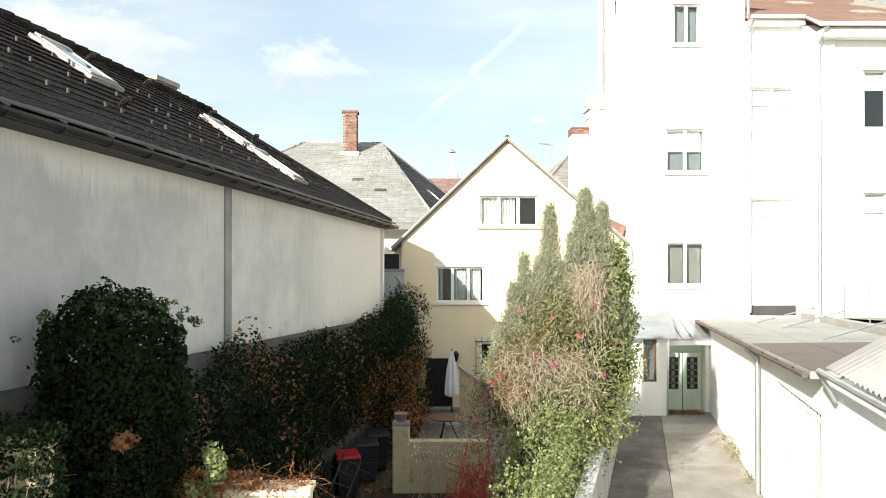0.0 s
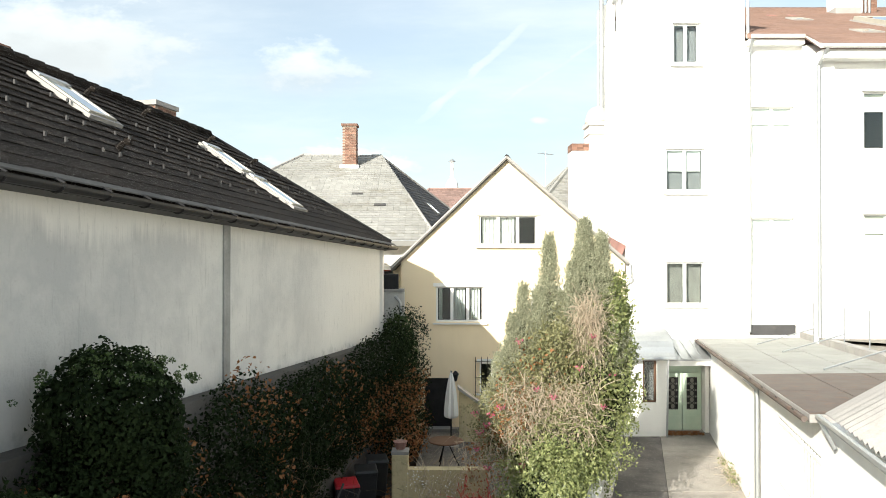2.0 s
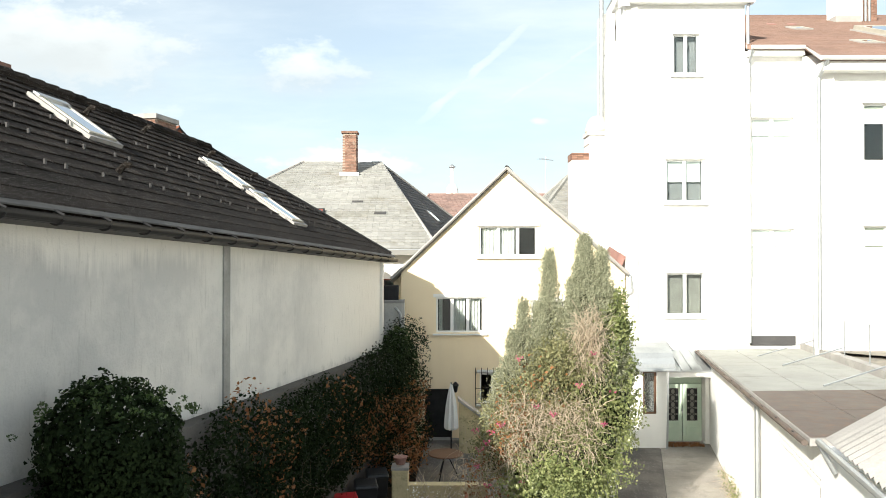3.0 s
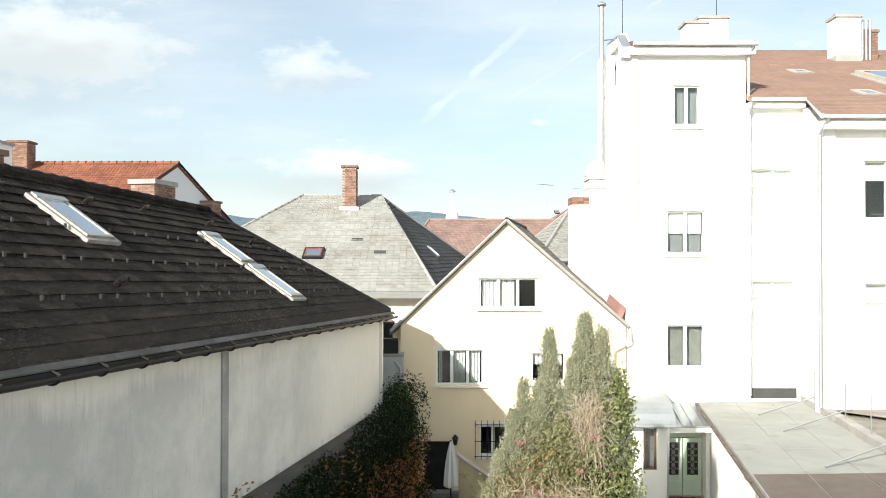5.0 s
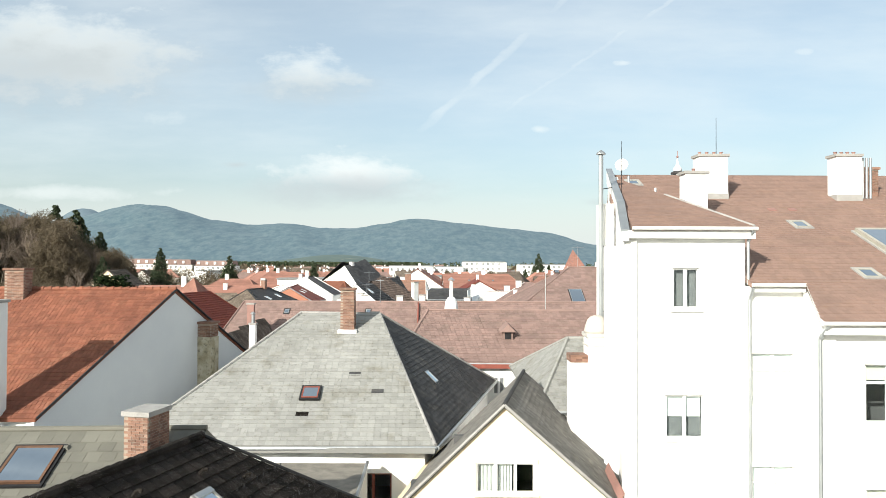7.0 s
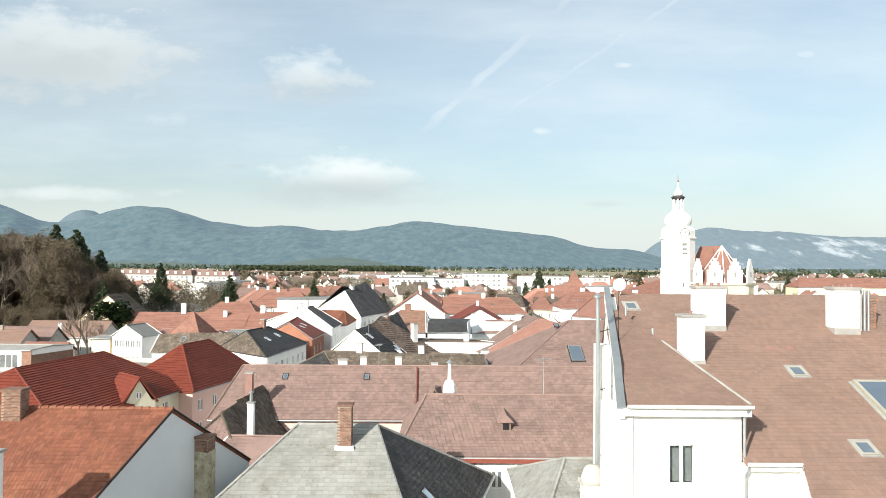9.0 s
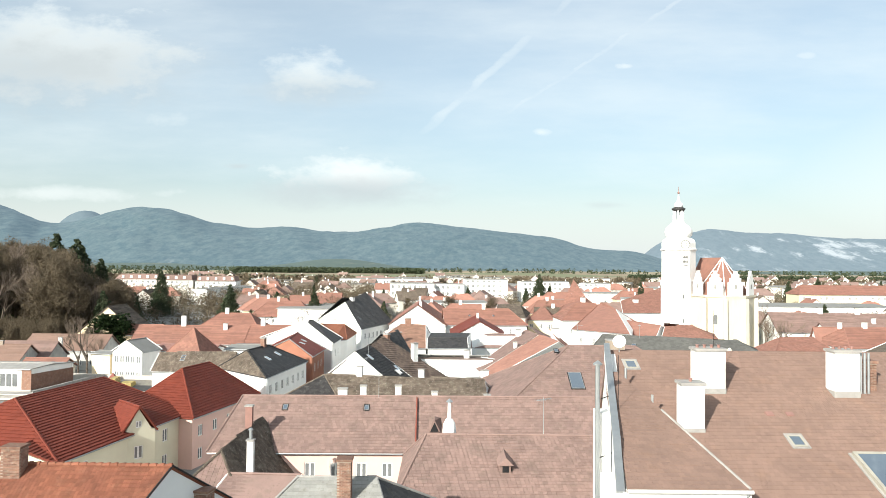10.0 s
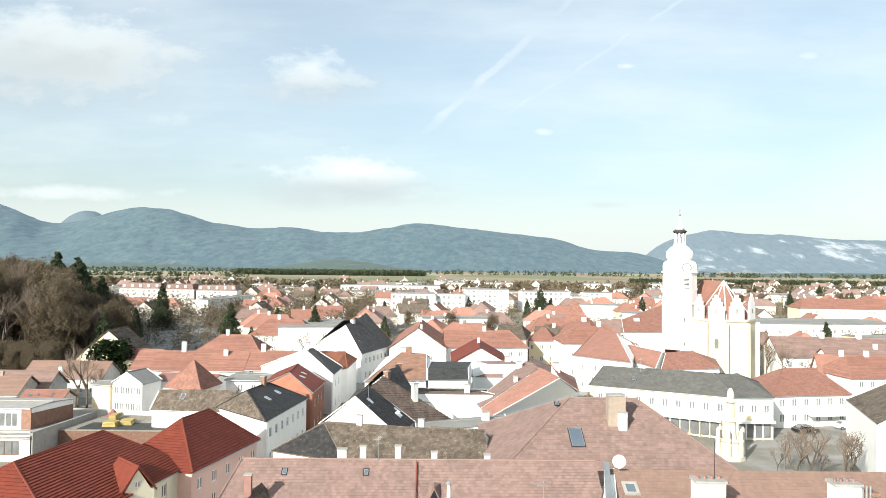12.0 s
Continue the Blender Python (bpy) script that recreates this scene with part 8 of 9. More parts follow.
# larger blocks
def block(label, x, y, rot, length, width, height, floors, walls, roof=None):
    gap = 3.2
    return house("apartment_block", label, x, y, rot, length, width, height, height + 0.3, roof or roof_grey, walls, over=0.1, floors=floors, course=0, front=[(1.2 + gap * k, 1.0 + height / floors * f, 1.5, height / floors * 0.5) for f in range(floors) for k in range(int((length - 2) / gap))])
for label, x, y, length, walls, high in (("pale rose apartment block with brown attic storey", -201, 436, 26, plaster_rose, 12.0), ("pale rose apartment block with brown attic storey", -174, 438, 18, plaster_far, 11.6), ("white apartment block with brown attic storey", -155, 440, 25, plaster_white, 11.0)):
    flats = block(label, x, y, 2, length, 12, high, 4, walls)
    Build().box(0.6, length - 0.6, 0.5, 11.5, high + 0.2, high + 3.4, None, 0.06).part("attic", tile_mauve, flats, "brown tiled attic storey")
    for k in range(int(length / 5)):
        Build().box(2 + 5 * k, 3.4 + 5 * k, 0.2, 1.2, high + 1.0, high + 2.6).part("dormer", paint_white, flats)
        for f in range(1, 4):
            Build().box(2.4 + 5 * k, 4.6 + 5 * k, -1.1, 0.0, high / 4 * f, high / 4 * f + 1.0).part("balcony", plaster_white, flats)
block("white modern block with flat roof", -32, 416, 4, 26, 14, 11.5, 3, plaster_white)
block("grey modern block with flat roof", -6, 424, -8, 18, 14, 11.0, 3, plaster_grey)
block("white tower block with balconies", 12, 424, 3, 26, 14, 14.0, 5, plaster_white)
block("white tower block with balconies", 48, 440, 5, 30, 14, 12.5, 4, plaster_white)
block("white block at the far edge of town", 92, 470, 0, 18, 14, 11.0, 4, plaster_white)
block("long low white works hall", -95, 640, 2, 90, 30, 9.0, 2, plaster_white)
block("long low white works hall", 200, 640, -2, 70, 26, 9.0, 2, plaster_white)


def tree_mesh(seed, height, spread, depth=5, trunk=0.22):
    """Bare winter tree: forked, tapering limbs and a haze of twigs."""
    r, b, tw = random.Random(seed), Build(), Build()

    def grow(p, d, length, radius, level):
        end = p + d * length
        (b if level < 3 else tw).tube(p, end, radius, radius * 0.68, 6 if level < 2 else 3, False)
        if level >= depth:
            return
        for _ in range(3 if level < 2 else r.choice((2, 3, 3))):
            nd = (d + Vector((r.uniform(-1, 1), r.uniform(-1, 1), r.uniform(-0.25, 0.75))) * spread).normalized()
            grow(p + d * length * r.uniform(0.6, 1.0), nd, length * r.uniform(0.6, 0.82), radius * 0.62, level + 1)
    grow(Vector((0, 0, 0)), Vector((0, 0, 1)), height * 0.28, trunk, 0)
    return b.mesh("trunk", bark), tw.mesh("twig_crown", twig)


def bare_tree(meshes, m, label, group="bare trees"):
    ob = thing("tree", m, label, "tree", group)
    link("trunk", meshes[0], ob)
    tagged(link("twig_crown", meshes[1], ob), kind="stuff")
    return ob


def clump_mesh(name, material, centres, sizes, seed, count=26, flat=0.0, leaf=0.35, narrow=0.32):
    """Many small leaves or needles gathered in clumps: triangles strewn round the centres."""
    g = np.random.default_rng(seed)
    c = np.repeat(np.asarray(centres, float), count, 0)
    s = np.repeat(np.asarray(sizes, float), count)
    k = len(c)
    d = g.normal(size=(k, 3))
    d /= np.linalg.norm(d, axis=1)[:, None]
    d[:, 2] *= 1 - flat
    p = c + d * (s * g.uniform(0.35, 1.0, k) ** 0.5)[:, None]
    a, e = g.normal(size=(k, 3)), g.normal(size=(k, 3))
    a /= np.linalg.norm(a, axis=1)[:, None]
    e -= a * (a * e).sum(1)[:, None]
    e /= np.linalg.norm(e, axis=1)[:, None]
    l = (leaf * g.uniform(0.6, 1.3, k))[:, None]
    v = np.stack([p - a * l * 0.5, p + e * l * narrow, p + a * l * 0.5, p - e * l * narrow], 1).reshape(-1, 3)
    return soup(name, v, np.arange(4 * k).reshape(-1, 4), material)


def fir_mesh(seed, height, radius):
    r, c, s = random.Random(seed), [], []
    tiers = int(height / 0.5)
    for i in range(tiers):
        f = i / tiers
        z = height * (0.10 + 0.9 * f)
        rad = radius * (1 - f) ** 0.7 * r.uniform(0.75, 1.15)
        for k in range(max(4, int(15 * (1 - f)) + 3)):
            a = r.uniform(0, 2 * math.pi)
            q = rad * r.uniform(0.35, 1.0)
            c.append((q * math.cos(a), q * math.sin(a), z - 0.35 * q * 0.5))
            s.append(0.25 * radius * (1.15 - f))
    return clump_mesh("crown", leaf_fir, c, s, seed, 26, 0.1, 0.55), Build().tube((0, 0, -0.2), (0, 0, height * 0.9), 0.28, 0.05, 7).mesh("trunk", bark)


firs = [fir_mesh(s, h, w) for s, h, w in ((1, 17, 5.0), (2, 22, 6.2), (3, 13, 4.0))]
bares = [tree_mesh(s, h, sp, 6) for s, h, sp in ((4, 15, 0.62), (5, 12, 0.7), (6, 17, 0.55))]
scrub = []
for sd in (11, 12, 13):
    r = random.Random(sd)
    cs = []
    for _ in range(90):
        a, q, z = r.uniform(0, 6.28), r.random() ** 0.5, r.uniform(0.15, 1)
        lobe = r.randrange(7)
        la, lq, lz = lobe * 2.4 + sd, 0.35 + 0.33 * ((lobe * 37 + sd) % 7), 4.2 + 7.6 * ((lobe * 53 + sd * 3) % 10) / 10
        cs.append((lq * math.cos(la) + q * 1.75 * math.cos(a), lq * math.sin(la) + q * 1.75 * math.sin(a), lz - 1.9 + 3.8 * z))
    scrub.append((clump_mesh("crown", leaf_brown, cs, [1.05] * 90, sd, 120, 0.0, 0.75, 0.04), bares[sd % 3][0]))


def leafy(pair, m, name, label, group):
    ob = thing(name, m, label, "tree", group)
    link("crown", pair[0], ob)
    link("trunk", pair[1], ob)
    return ob


r = random.Random(21)
# the wood at the town's edge
for i in range(188):
    y = r.uniform(186, 320)
    edge = r.random()
    x = -y * (0.455 + 0.28 * edge)
    s = r.uniform(0.9, 1.2) * (1.15 + 0.8 * min(1, edge * 2.2))
    pick = r.random()
    m = pose(x, y, 0, 0, 0, r.uniform(0, 360)) @ Matrix.Scale(s, 4)
    if pick < 0.5:
        leafy(scrub[i % 3], m, "tree", "bare brown winter tree with dense twigs at the wood's edge", "trees of the wood")
    elif pick < 0.92:
        bare_tree(bares[i % 3], m, "bare grey tree with spreading limbs", "trees of the wood")
    else:
        leafy(firs[i % 3], m @ Matrix.Scale(0.62, 4), "fir_tree", "dark green fir standing among bare trees", "trees of the wood")
for x, y, k, s in ((-124, 226, 1, 1.46), (-116, 223, 1, 1.38), (-117, 241, 1, 1.1), (-119, 232, 1, 1.3), (-70, 232, 0, 0.95), (-120, 300, 1, 0.9), (-60, 255, 2, 1.0), (-48, 262, 0, 0.8), (47, 350, 1, 0.85), (53, 356, 2, 1.0), (-28, 250, 2, 0.9)):
    leafy(firs[k], pose(x, y, 0, 0, 0, x * 7) @ Matrix.Scale(s, 4), "fir_tree", "tall dark green fir above the roofs", "tall firs")
for i in range(14):
    y = r.uniform(192, 212)
    leafy(scrub[i % 3], pose(-y * (0.452 + 0.05 * r.random()), y, 0, 0, 0, i * 61) @ Matrix.Scale(r.uniform(0.95, 1.3), 4), "tree", "bare brown tree before the firs", "trees of the wood")
for i in range(36):
    y = r.uniform(172, 186)
    leafy(scrub[i % 3], pose(-y * (0.545 + 0.09 * (i + r.random()) / 36), y, -1.4, 0, 0, i * 77) @ Matrix.Scale(r.uniform(0.55, 0.8), 4), "shrub", "dense bare brown shrub at the wood's edge", "shrubs of the wood")
# dark evergreen and bare shrubs near the villas
short_trunk = Build().tube((0, 0, -0.2), (0, 0, 5.0), 0.3, 0.1, 7).mesh("trunk", bark)
cs = [(math.cos(a) * q * 3.6, math.sin(a) * q * 3.6, 1.0 + z * 6.5) for a, q, z in ((r.uniform(0, 6.28), r.random() ** 0.5 * (1 - 0.55 * zz), zz) for zz in [r.random() for _ in range(130)])]
leafy((clump_mesh("crown", leaf_dark, cs, [0.9] * 130, 31, 40, 0.2, 0.45), short_trunk), pose(-78.0, 167, 0) @ Matrix.Diagonal((1.9, 1.9, 1.36, 1.0)), "evergreen_tree", "broad dark evergreen beside the white villa", "evergreens")
for x, y, s in ((-70.5, 140.5, 1.0), (-73.0, 142.0, 0.9), (-68.8, 142.0, 0.85), (82, 181, 1.1), (86, 186, 1.05), (46.5, 93.5, 0.85), (49.5, 95.5, 0.9), (52.5, 93.0, 0.85), (55.0, 96.0, 0.8), (-40, 205, 0.8), (-34, 210, 0.9), (84, 176, 0.95), (88, 171, 0.8), (27, 131, 0.6), (29, 134, 0.7), (24, 140, 0.6), (50, 104, 0.45), (54, 107, 0.5), (47, 100, 0.4), (58, 103, 0.45), (52, 98, 0.45), (30, 345, 0.8), (-10, 300, 0.9), (100, 300, 0.9), (140, 280, 0.8), (160, 250, 0.8), (-90, 310, 1.0), (-75, 300, 0.9), (75, 130, 0.5)):
    bare_tree(bares[int(x) % 3], pose(x, y, 0, 0, 0, x * 13) @ Matrix.Scale(s, 4), "bare tree with fine brown twigs between the houses", "bare trees")
for i in range(110):
    y = r.uniform(230, 760)
    x = r.uniform(-0.5, 0.62) * y
    if r.random() < 0.7:
        leafy(scrub[i % 3], pose(x, y, 0, 0, 0, i * 50) @ Matrix.Scale(r.uniform(0.5, 0.9), 4), "tree", "brown winter tree among the far houses", "far trees")
    else:
        leafy(firs[i % 3], pose(x, y, 0, 0, 0, i * 50) @ Matrix.Scale(r.uniform(0.5, 0.8), 4), "fir_tree", "dark fir among the far houses", "far firs")


def belt(seed, count, y0, y1, u0, u1, size, tall, name, label, material, leaves=14, leaf=1.1):
    """A far wood: many small clumps on the plain."""
    g = np.random.default_rng(seed)
    y = g.uniform(y0, y1, count)
    x = g.uniform(u0, u1, count) * y
    h = tall * g.uniform(0.5, 1.1, count)
    c = np.stack([x, y, h * 0.45], 1)
    ob = new(name, clump_mesh(name, material, c, np.full(count, size), seed, leaves, -0.6, size * leaf, 0.32 if leaves < 20 else 0.09))
    return tagged(ob, label, "woods", kind="stuff")


belt(51, 2600, 600, 1050, -0.7, 0.75, 3.0, 6, "far_woods", "brown winter scrub at the far edge of town", leaf_brown)
belt(52, 1100, 1150, 1190, 0.26, 0.75, 3.0, 9, "far_woods", "line of dark conifers across the plain", leaf_fir)
belt(53, 1700, 1600, 1760, -0.30, -0.03, 4.0, 15, "far_woods", "dark conifer belt before the hills", leaf_fir)
belt(54, 220, 1350, 1400, -0.72, -0.28, 3.5, 9, "far_woods", "dark conifer belt beyond the fields", leaf_fir)
belt(55, 500, 1850, 2050, -0.72, 0.75, 5.0, 12, "far_woods", "dark woods at the foot of the hills", leaf_fir)
belt(57, 1700, 215, 640, -0.5, 0.66, 2.6, 8, "town_trees", "brown bare shrubs and small trees between far houses", leaf_brown, 90, 0.45)
belt(59, 1100, 300, 620, -0.5, -0.1, 3.0, 12, "town_trees", "grey brown bare trees round the far flats", leaf_brown, 80, 0.45)
belt(58, 130, 230, 620, -0.5, 0.66, 2.2, 9, "town_trees", "small evergreens between far houses", leaf_fir, 90, 0.35)
belt(56, 260, 760, 800, -0.6, -0.15, 4.5, 8, "far_woods", "bare hedgerow trees beyond the town", leaf_brown)


def hills(name, label, near, far, peaks, base_u, material, seed):
    """A range of hills: the crest is the softened maximum of broad humps over the direction u = x / y."""
    nu, nr = 260, 26
    us = np.linspace(base_u[0], base_u[1], nu)
    px = us * 1254 + 790
    crest = np.zeros(nu)
    for kind, c, h, w in peaks:
        crest += h / 1254 * (np.exp(-((px - c) / w) ** 2) if kind == "hump" else 1 / (1 + np.exp(-(px - c) / w)))
    v = []
    for j in range(nr):
        f = j / (nr - 1)
        y = near + (far - near) * f
        for i, u in enumerate(us):
            lift = f ** 1.5 * (3 - 2 * f ** 0.75) if f < 1 else 1.0
            bump = noise.fractal(Vector((u * 14, f * 4, seed)), 1.0, 2.0, 6) * 0.16 + noise.noise(Vector((u * 60, f * 14, seed))) * 0.03
            v.append((u * y, y, -2 + crest[i] * far * min(1, lift) * (1 + bump * (1 - 0.75 * f))))
    fs = [(j * nu + i, j * nu + i + 1, (j + 1) * nu + i + 1, (j + 1) * nu + i) for j in range(nr - 1) for i in range(nu - 1)]
    me = soup(name, v, fs, material)
    me.polygons.foreach_set("use_smooth", [True] * len(me.polygons))
    return tagged(new(name, me), label, "hills", kind="structure")


def hazy_land(name, low, high, patch, air, patch_at=(0.60, 0.7)):
    """Forest and bare rock seen through kilometres of air; that haze is painted as bluish colour and a faint glow of
    the surface.
    """
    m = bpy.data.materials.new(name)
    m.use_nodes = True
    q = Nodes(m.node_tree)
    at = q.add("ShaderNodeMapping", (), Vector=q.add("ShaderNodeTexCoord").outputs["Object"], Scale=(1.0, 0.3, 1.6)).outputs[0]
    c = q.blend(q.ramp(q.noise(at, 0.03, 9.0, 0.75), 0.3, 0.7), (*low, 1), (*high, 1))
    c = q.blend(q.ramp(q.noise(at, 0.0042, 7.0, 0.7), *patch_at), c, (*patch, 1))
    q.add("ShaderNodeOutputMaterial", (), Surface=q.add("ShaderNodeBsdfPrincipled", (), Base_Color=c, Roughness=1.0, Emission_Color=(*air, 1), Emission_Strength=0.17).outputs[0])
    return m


# distance haze is put into each range's base colours and emission
hills("backdrop_hills", "wooded blue green hills behind the town", 2500, 4100, (("shelf", 1040, 61, -34), ("hump", 255, 40, 130), ("hump", -20, 46, 75), ("hump", 755, 15, 95), ("hump", 510, 8, 40), ("hump", 860, 4, 50), ("hump", 1125, 27, 75)), (-0.72, 0.40), hazy_land("hazy hill forest", (0.012, 0.034, 0.041), (0.078, 0.106, 0.100), (0.17, 0.185, 0.18), (0.29, 0.47, 0.65), (0.66, 0.76)), 2)
hills("backdrop_far_peak", "far blue peak behind the wooded hills", 4200, 4500, (("hump", 150, 97, 88),), (-0.72, -0.30), hazy_land("hazy far peak forest", (0.05, 0.07, 0.08), (0.07, 0.09, 0.10), (0.10, 0.11, 0.11), (0.34, 0.52, 0.68)), 4)
hills("backdrop_plateau", "pale rocky plateau with snow behind the plain", 3600, 4700, (("shelf", 1145, 56, 18), ("hump", 1265, 14, 70), ("hump", 1380, 8, 60)), (0.2, 0.72), hazy_land("hazy plateau rock", (0.06, 0.085, 0.10), (0.10, 0.125, 0.14), (0.31, 0.33, 0.35), (0.40, 0.58, 0.74), (0.52, 0.63)), 5)
hills("backdrop_foothills", "low wooded foothills at the foot of the range", 1900, 2700, (("hump", -50, 16, 160), ("hump", 270, 9, 150), ("hump", 600, 19, 105), ("hump", 1500, 5, 200)), (-0.72, 0.72), hazy_land("hazy foothill woods", (0.03, 0.05, 0.038), (0.055, 0.075, 0.05), (0.17, 0.155, 0.11), (0.20, 0.31, 0.36), (0.60, 0.68)), 8)

# ---- the garden ----
def shell(name, blobs, leaf, material, parent, seed, label="", rough=0.22, depth=0.3, tilt=0.6, narrow=0.36):
    """Leaves strewn over rounded masses: blobs of (x, y, z, rx, ry, rz, count). Their outline is ragged by noise."""
    g = np.random.default_rng(seed)
    V = []
    for x, y, z, rx, ry, rz, count in blobs:
        d = g.normal(size=(count, 3))
        d /= np.linalg.norm(d, axis=1)[:, None]
        lump = np.array([noise.noise(Vector(q) * 2.3 + Vector((x, y, seed))) + 0.5 * noise.noise(Vector(q) * 6 + Vector((x, y, seed))) for q in d])
        rad = (1 + rough * lump) * (1 - depth * g.random(count) ** 2)
        p = d * rad[:, None] * np.array([rx, ry, rz]) + np.array([x, y, z])
        nrm = d + g.normal(size=(count, 3)) * tilt
        nrm /= np.linalg.norm(nrm, axis=1)[:, None]
        a = g.normal(size=(count, 3)) + np.array([0, 0, -0.6])
        a -= nrm * (a * nrm).sum(1)[:, None]
        a /= np.linalg.norm(a, axis=1)[:, None]
        e = np.cross(nrm, a)
        l = (leaf * g.uniform(0.55, 1.35, count))[:, None]
        fold = nrm * l * 0.12
        V.append(np.stack([p - a * l * 0.5, p - a * l * 0.1 + e * l * narrow + fold, p + a * l * 0.5, p - a * l * 0.1 - e * l * narrow + fold], 1).reshape(-1, 3))
    V = np.concatenate(V)
    ob = link(name, soup(name, V, np.arange(len(V)).reshape(-1, 4), material), parent, label)
    return tagged(ob, kind="stuff")


def sprays(name, spires, material, parent, seed):
    """Scale-leaved conifer: upright flame-shaped branchlets on slender cones of (x, y, foot, top, radius, branchlets)."""
    g = np.random.default_rng(seed)
    V = []
    for x, y, z0, z1, rad, count in spires:
        f = g.random(count) ** 0.85
        turn = g.uniform(0, 2 * math.pi, count)
        out = np.stack([np.cos(turn), np.sin(turn), np.zeros(count)], 1)
        wide = rad * (0.45 + 0.55 * np.sin(np.pi * np.minimum(1, 0.32 + f * 0.8))) * (1 - f ** 1.5) * g.uniform(0.55, 1.12, count)
        foot = np.array([x, y, 0]) + out * wide[:, None] * 0.8 + np.array([0, 0, 1]) * (z0 + (z1 - z0) * f * 0.90)[:, None]
        lean = out * 0.36 + np.array([0, 0, 1.0]) + g.normal(size=(count, 3)) * 0.14
        long = g.uniform(0.22, 0.46, count) * (1 - 0.4 * f)
        per = 95
        k = np.repeat(np.arange(count), per)
        h = g.random(len(k))
        girth = 0.07 * np.sin(np.pi * np.minimum(1, 0.2 + h)) + 0.008
        p = foot[k] + lean[k] * (long[k] * h)[:, None] + g.normal(size=(len(k), 3)) * girth[:, None]
        a = lean[k] + g.normal(size=(len(k), 3)) * 0.55
        a /= np.linalg.norm(a, axis=1)[:, None]
        e = np.cross(a, g.normal(size=(len(k), 3)))
        e /= np.linalg.norm(e, axis=1)[:, None]
        l = (0.038 * g.uniform(0.6, 1.3, len(k)))[:, None]
        V.append(np.stack([p - a * l * 0.5, p + e * l * 0.24, p + a * l * 0.5, p - e * l * 0.24], 1).reshape(-1, 3))
    V = np.concatenate(V)
    return tagged(link(name, soup(name, V, np.arange(len(V)).reshape(-1, 4), material), parent), kind="stuff")


def stems(name, count, box, length, width, material, parent, seed, lean=0.5, label=""):
    """Thin bent stems in a box of the plan."""
    g = np.random.default_rng(seed)
    x0, x1, y0, y1, z0, z1 = box
    V = []
    for _ in range(count):
        p = Vector((g.uniform(x0, x1), g.uniform(y0, y1), g.uniform(z0, z1)))
        d = Vector((g.normal() * lean, g.normal() * lean, g.normal() * 0.8)).normalized()
        for k in range(3):
            q = p + d * length * g.uniform(0.2, 0.5)
            s = Vector((g.normal(), g.normal(), g.normal())).normalized() * width
            V += [p - s, p + s, q + s, q - s]
            p, d = q, (d + Vector((g.normal() * 0.35, g.normal() * 0.35, -0.25))).normalized()
    V = [v[:] for v in V]
    ob = link(name, soup(name, V, np.arange(len(V)).reshape(-1, 4), material), parent, label)
    return tagged(ob, kind="stuff")


# plinth ledge under the long wall
ledge_z = lambda y: 3.92 - 0.037 * (y - 7.5)
wall_x = lambda y: eave_a(y).x - 0.12
pl = tagged(new("retaining_plinth", Build().prism([(wall_x(6.2), 6.2, ledge_z(6.2)), (wall_x(6.2) + 0.34, 6.2, ledge_z(6.2)), (wall_x(22.4) + 0.34, 22.4, ledge_z(22.4)), (wall_x(22.4), 22.4, ledge_z(22.4))], 4.4).mesh("retaining_plinth", plinth_dark)), "dark weathered plinth below the long plaster wall", "wall", kind="structure")

ivy = thing("ivy_column", pose(0, 0, 0), "tall dark ivy bush with flowering sprays beside the wall", "bush")
core = [(-3.72, 8.0, 4.15, 0.74, 0.7, 0.85, 3600), (-3.75, 8.0, 3.2, 0.82, 0.75, 1.0, 3200), (-3.8, 8.0, 1.8, 0.88, 0.85, 1.5, 3600), (-4.05, 8.0, 4.3, 0.45, 0.5, 0.62, 1200), (-3.4, 8.05, 4.2, 0.48, 0.5, 0.65, 1200), (-3.2, 8.0, 3.75, 0.36, 0.4, 0.5, 800), (-3.9, 7.8, 0.5, 1.1, 0.9, 1.2, 2600)]
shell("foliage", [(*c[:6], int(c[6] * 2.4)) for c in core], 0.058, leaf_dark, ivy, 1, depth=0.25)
g = random.Random(5)
tips = []
for _ in range(90):
    a, b = g.uniform(-0.8, 0.8), g.uniform(-0.6, 0.6)
    z = 4.92 - 0.5 * a * a - 0.3 * b * b + g.uniform(-0.06, 0.1)
    tips.append((-3.72 + a, 8.0 + b, z))
tagged(link("flower_sprays", clump_mesh("flower_sprays", leaf_ivy, tips, [0.05] * len(tips), 3, 26, 0.2, 0.035), ivy), kind="stuff")
Build().tube((-3.8, 8.0, GARDEN), (-3.75, 8.0, 3.6), 0.14, 0.06, 8).part("stem", bark, ivy)
shell("foliage", [(-3.3, 7.35, 3.45, 0.14, 0.1, 0.1, 60)], 0.09, leaf_rust, ivy, 8)

hedge = thing("ivy_hedge", pose(0, 0, 0), "long dark ivy and vine hedge with rusty leaves along the wall", "hedge")
g = random.Random(9)
blobs, rust = [], []
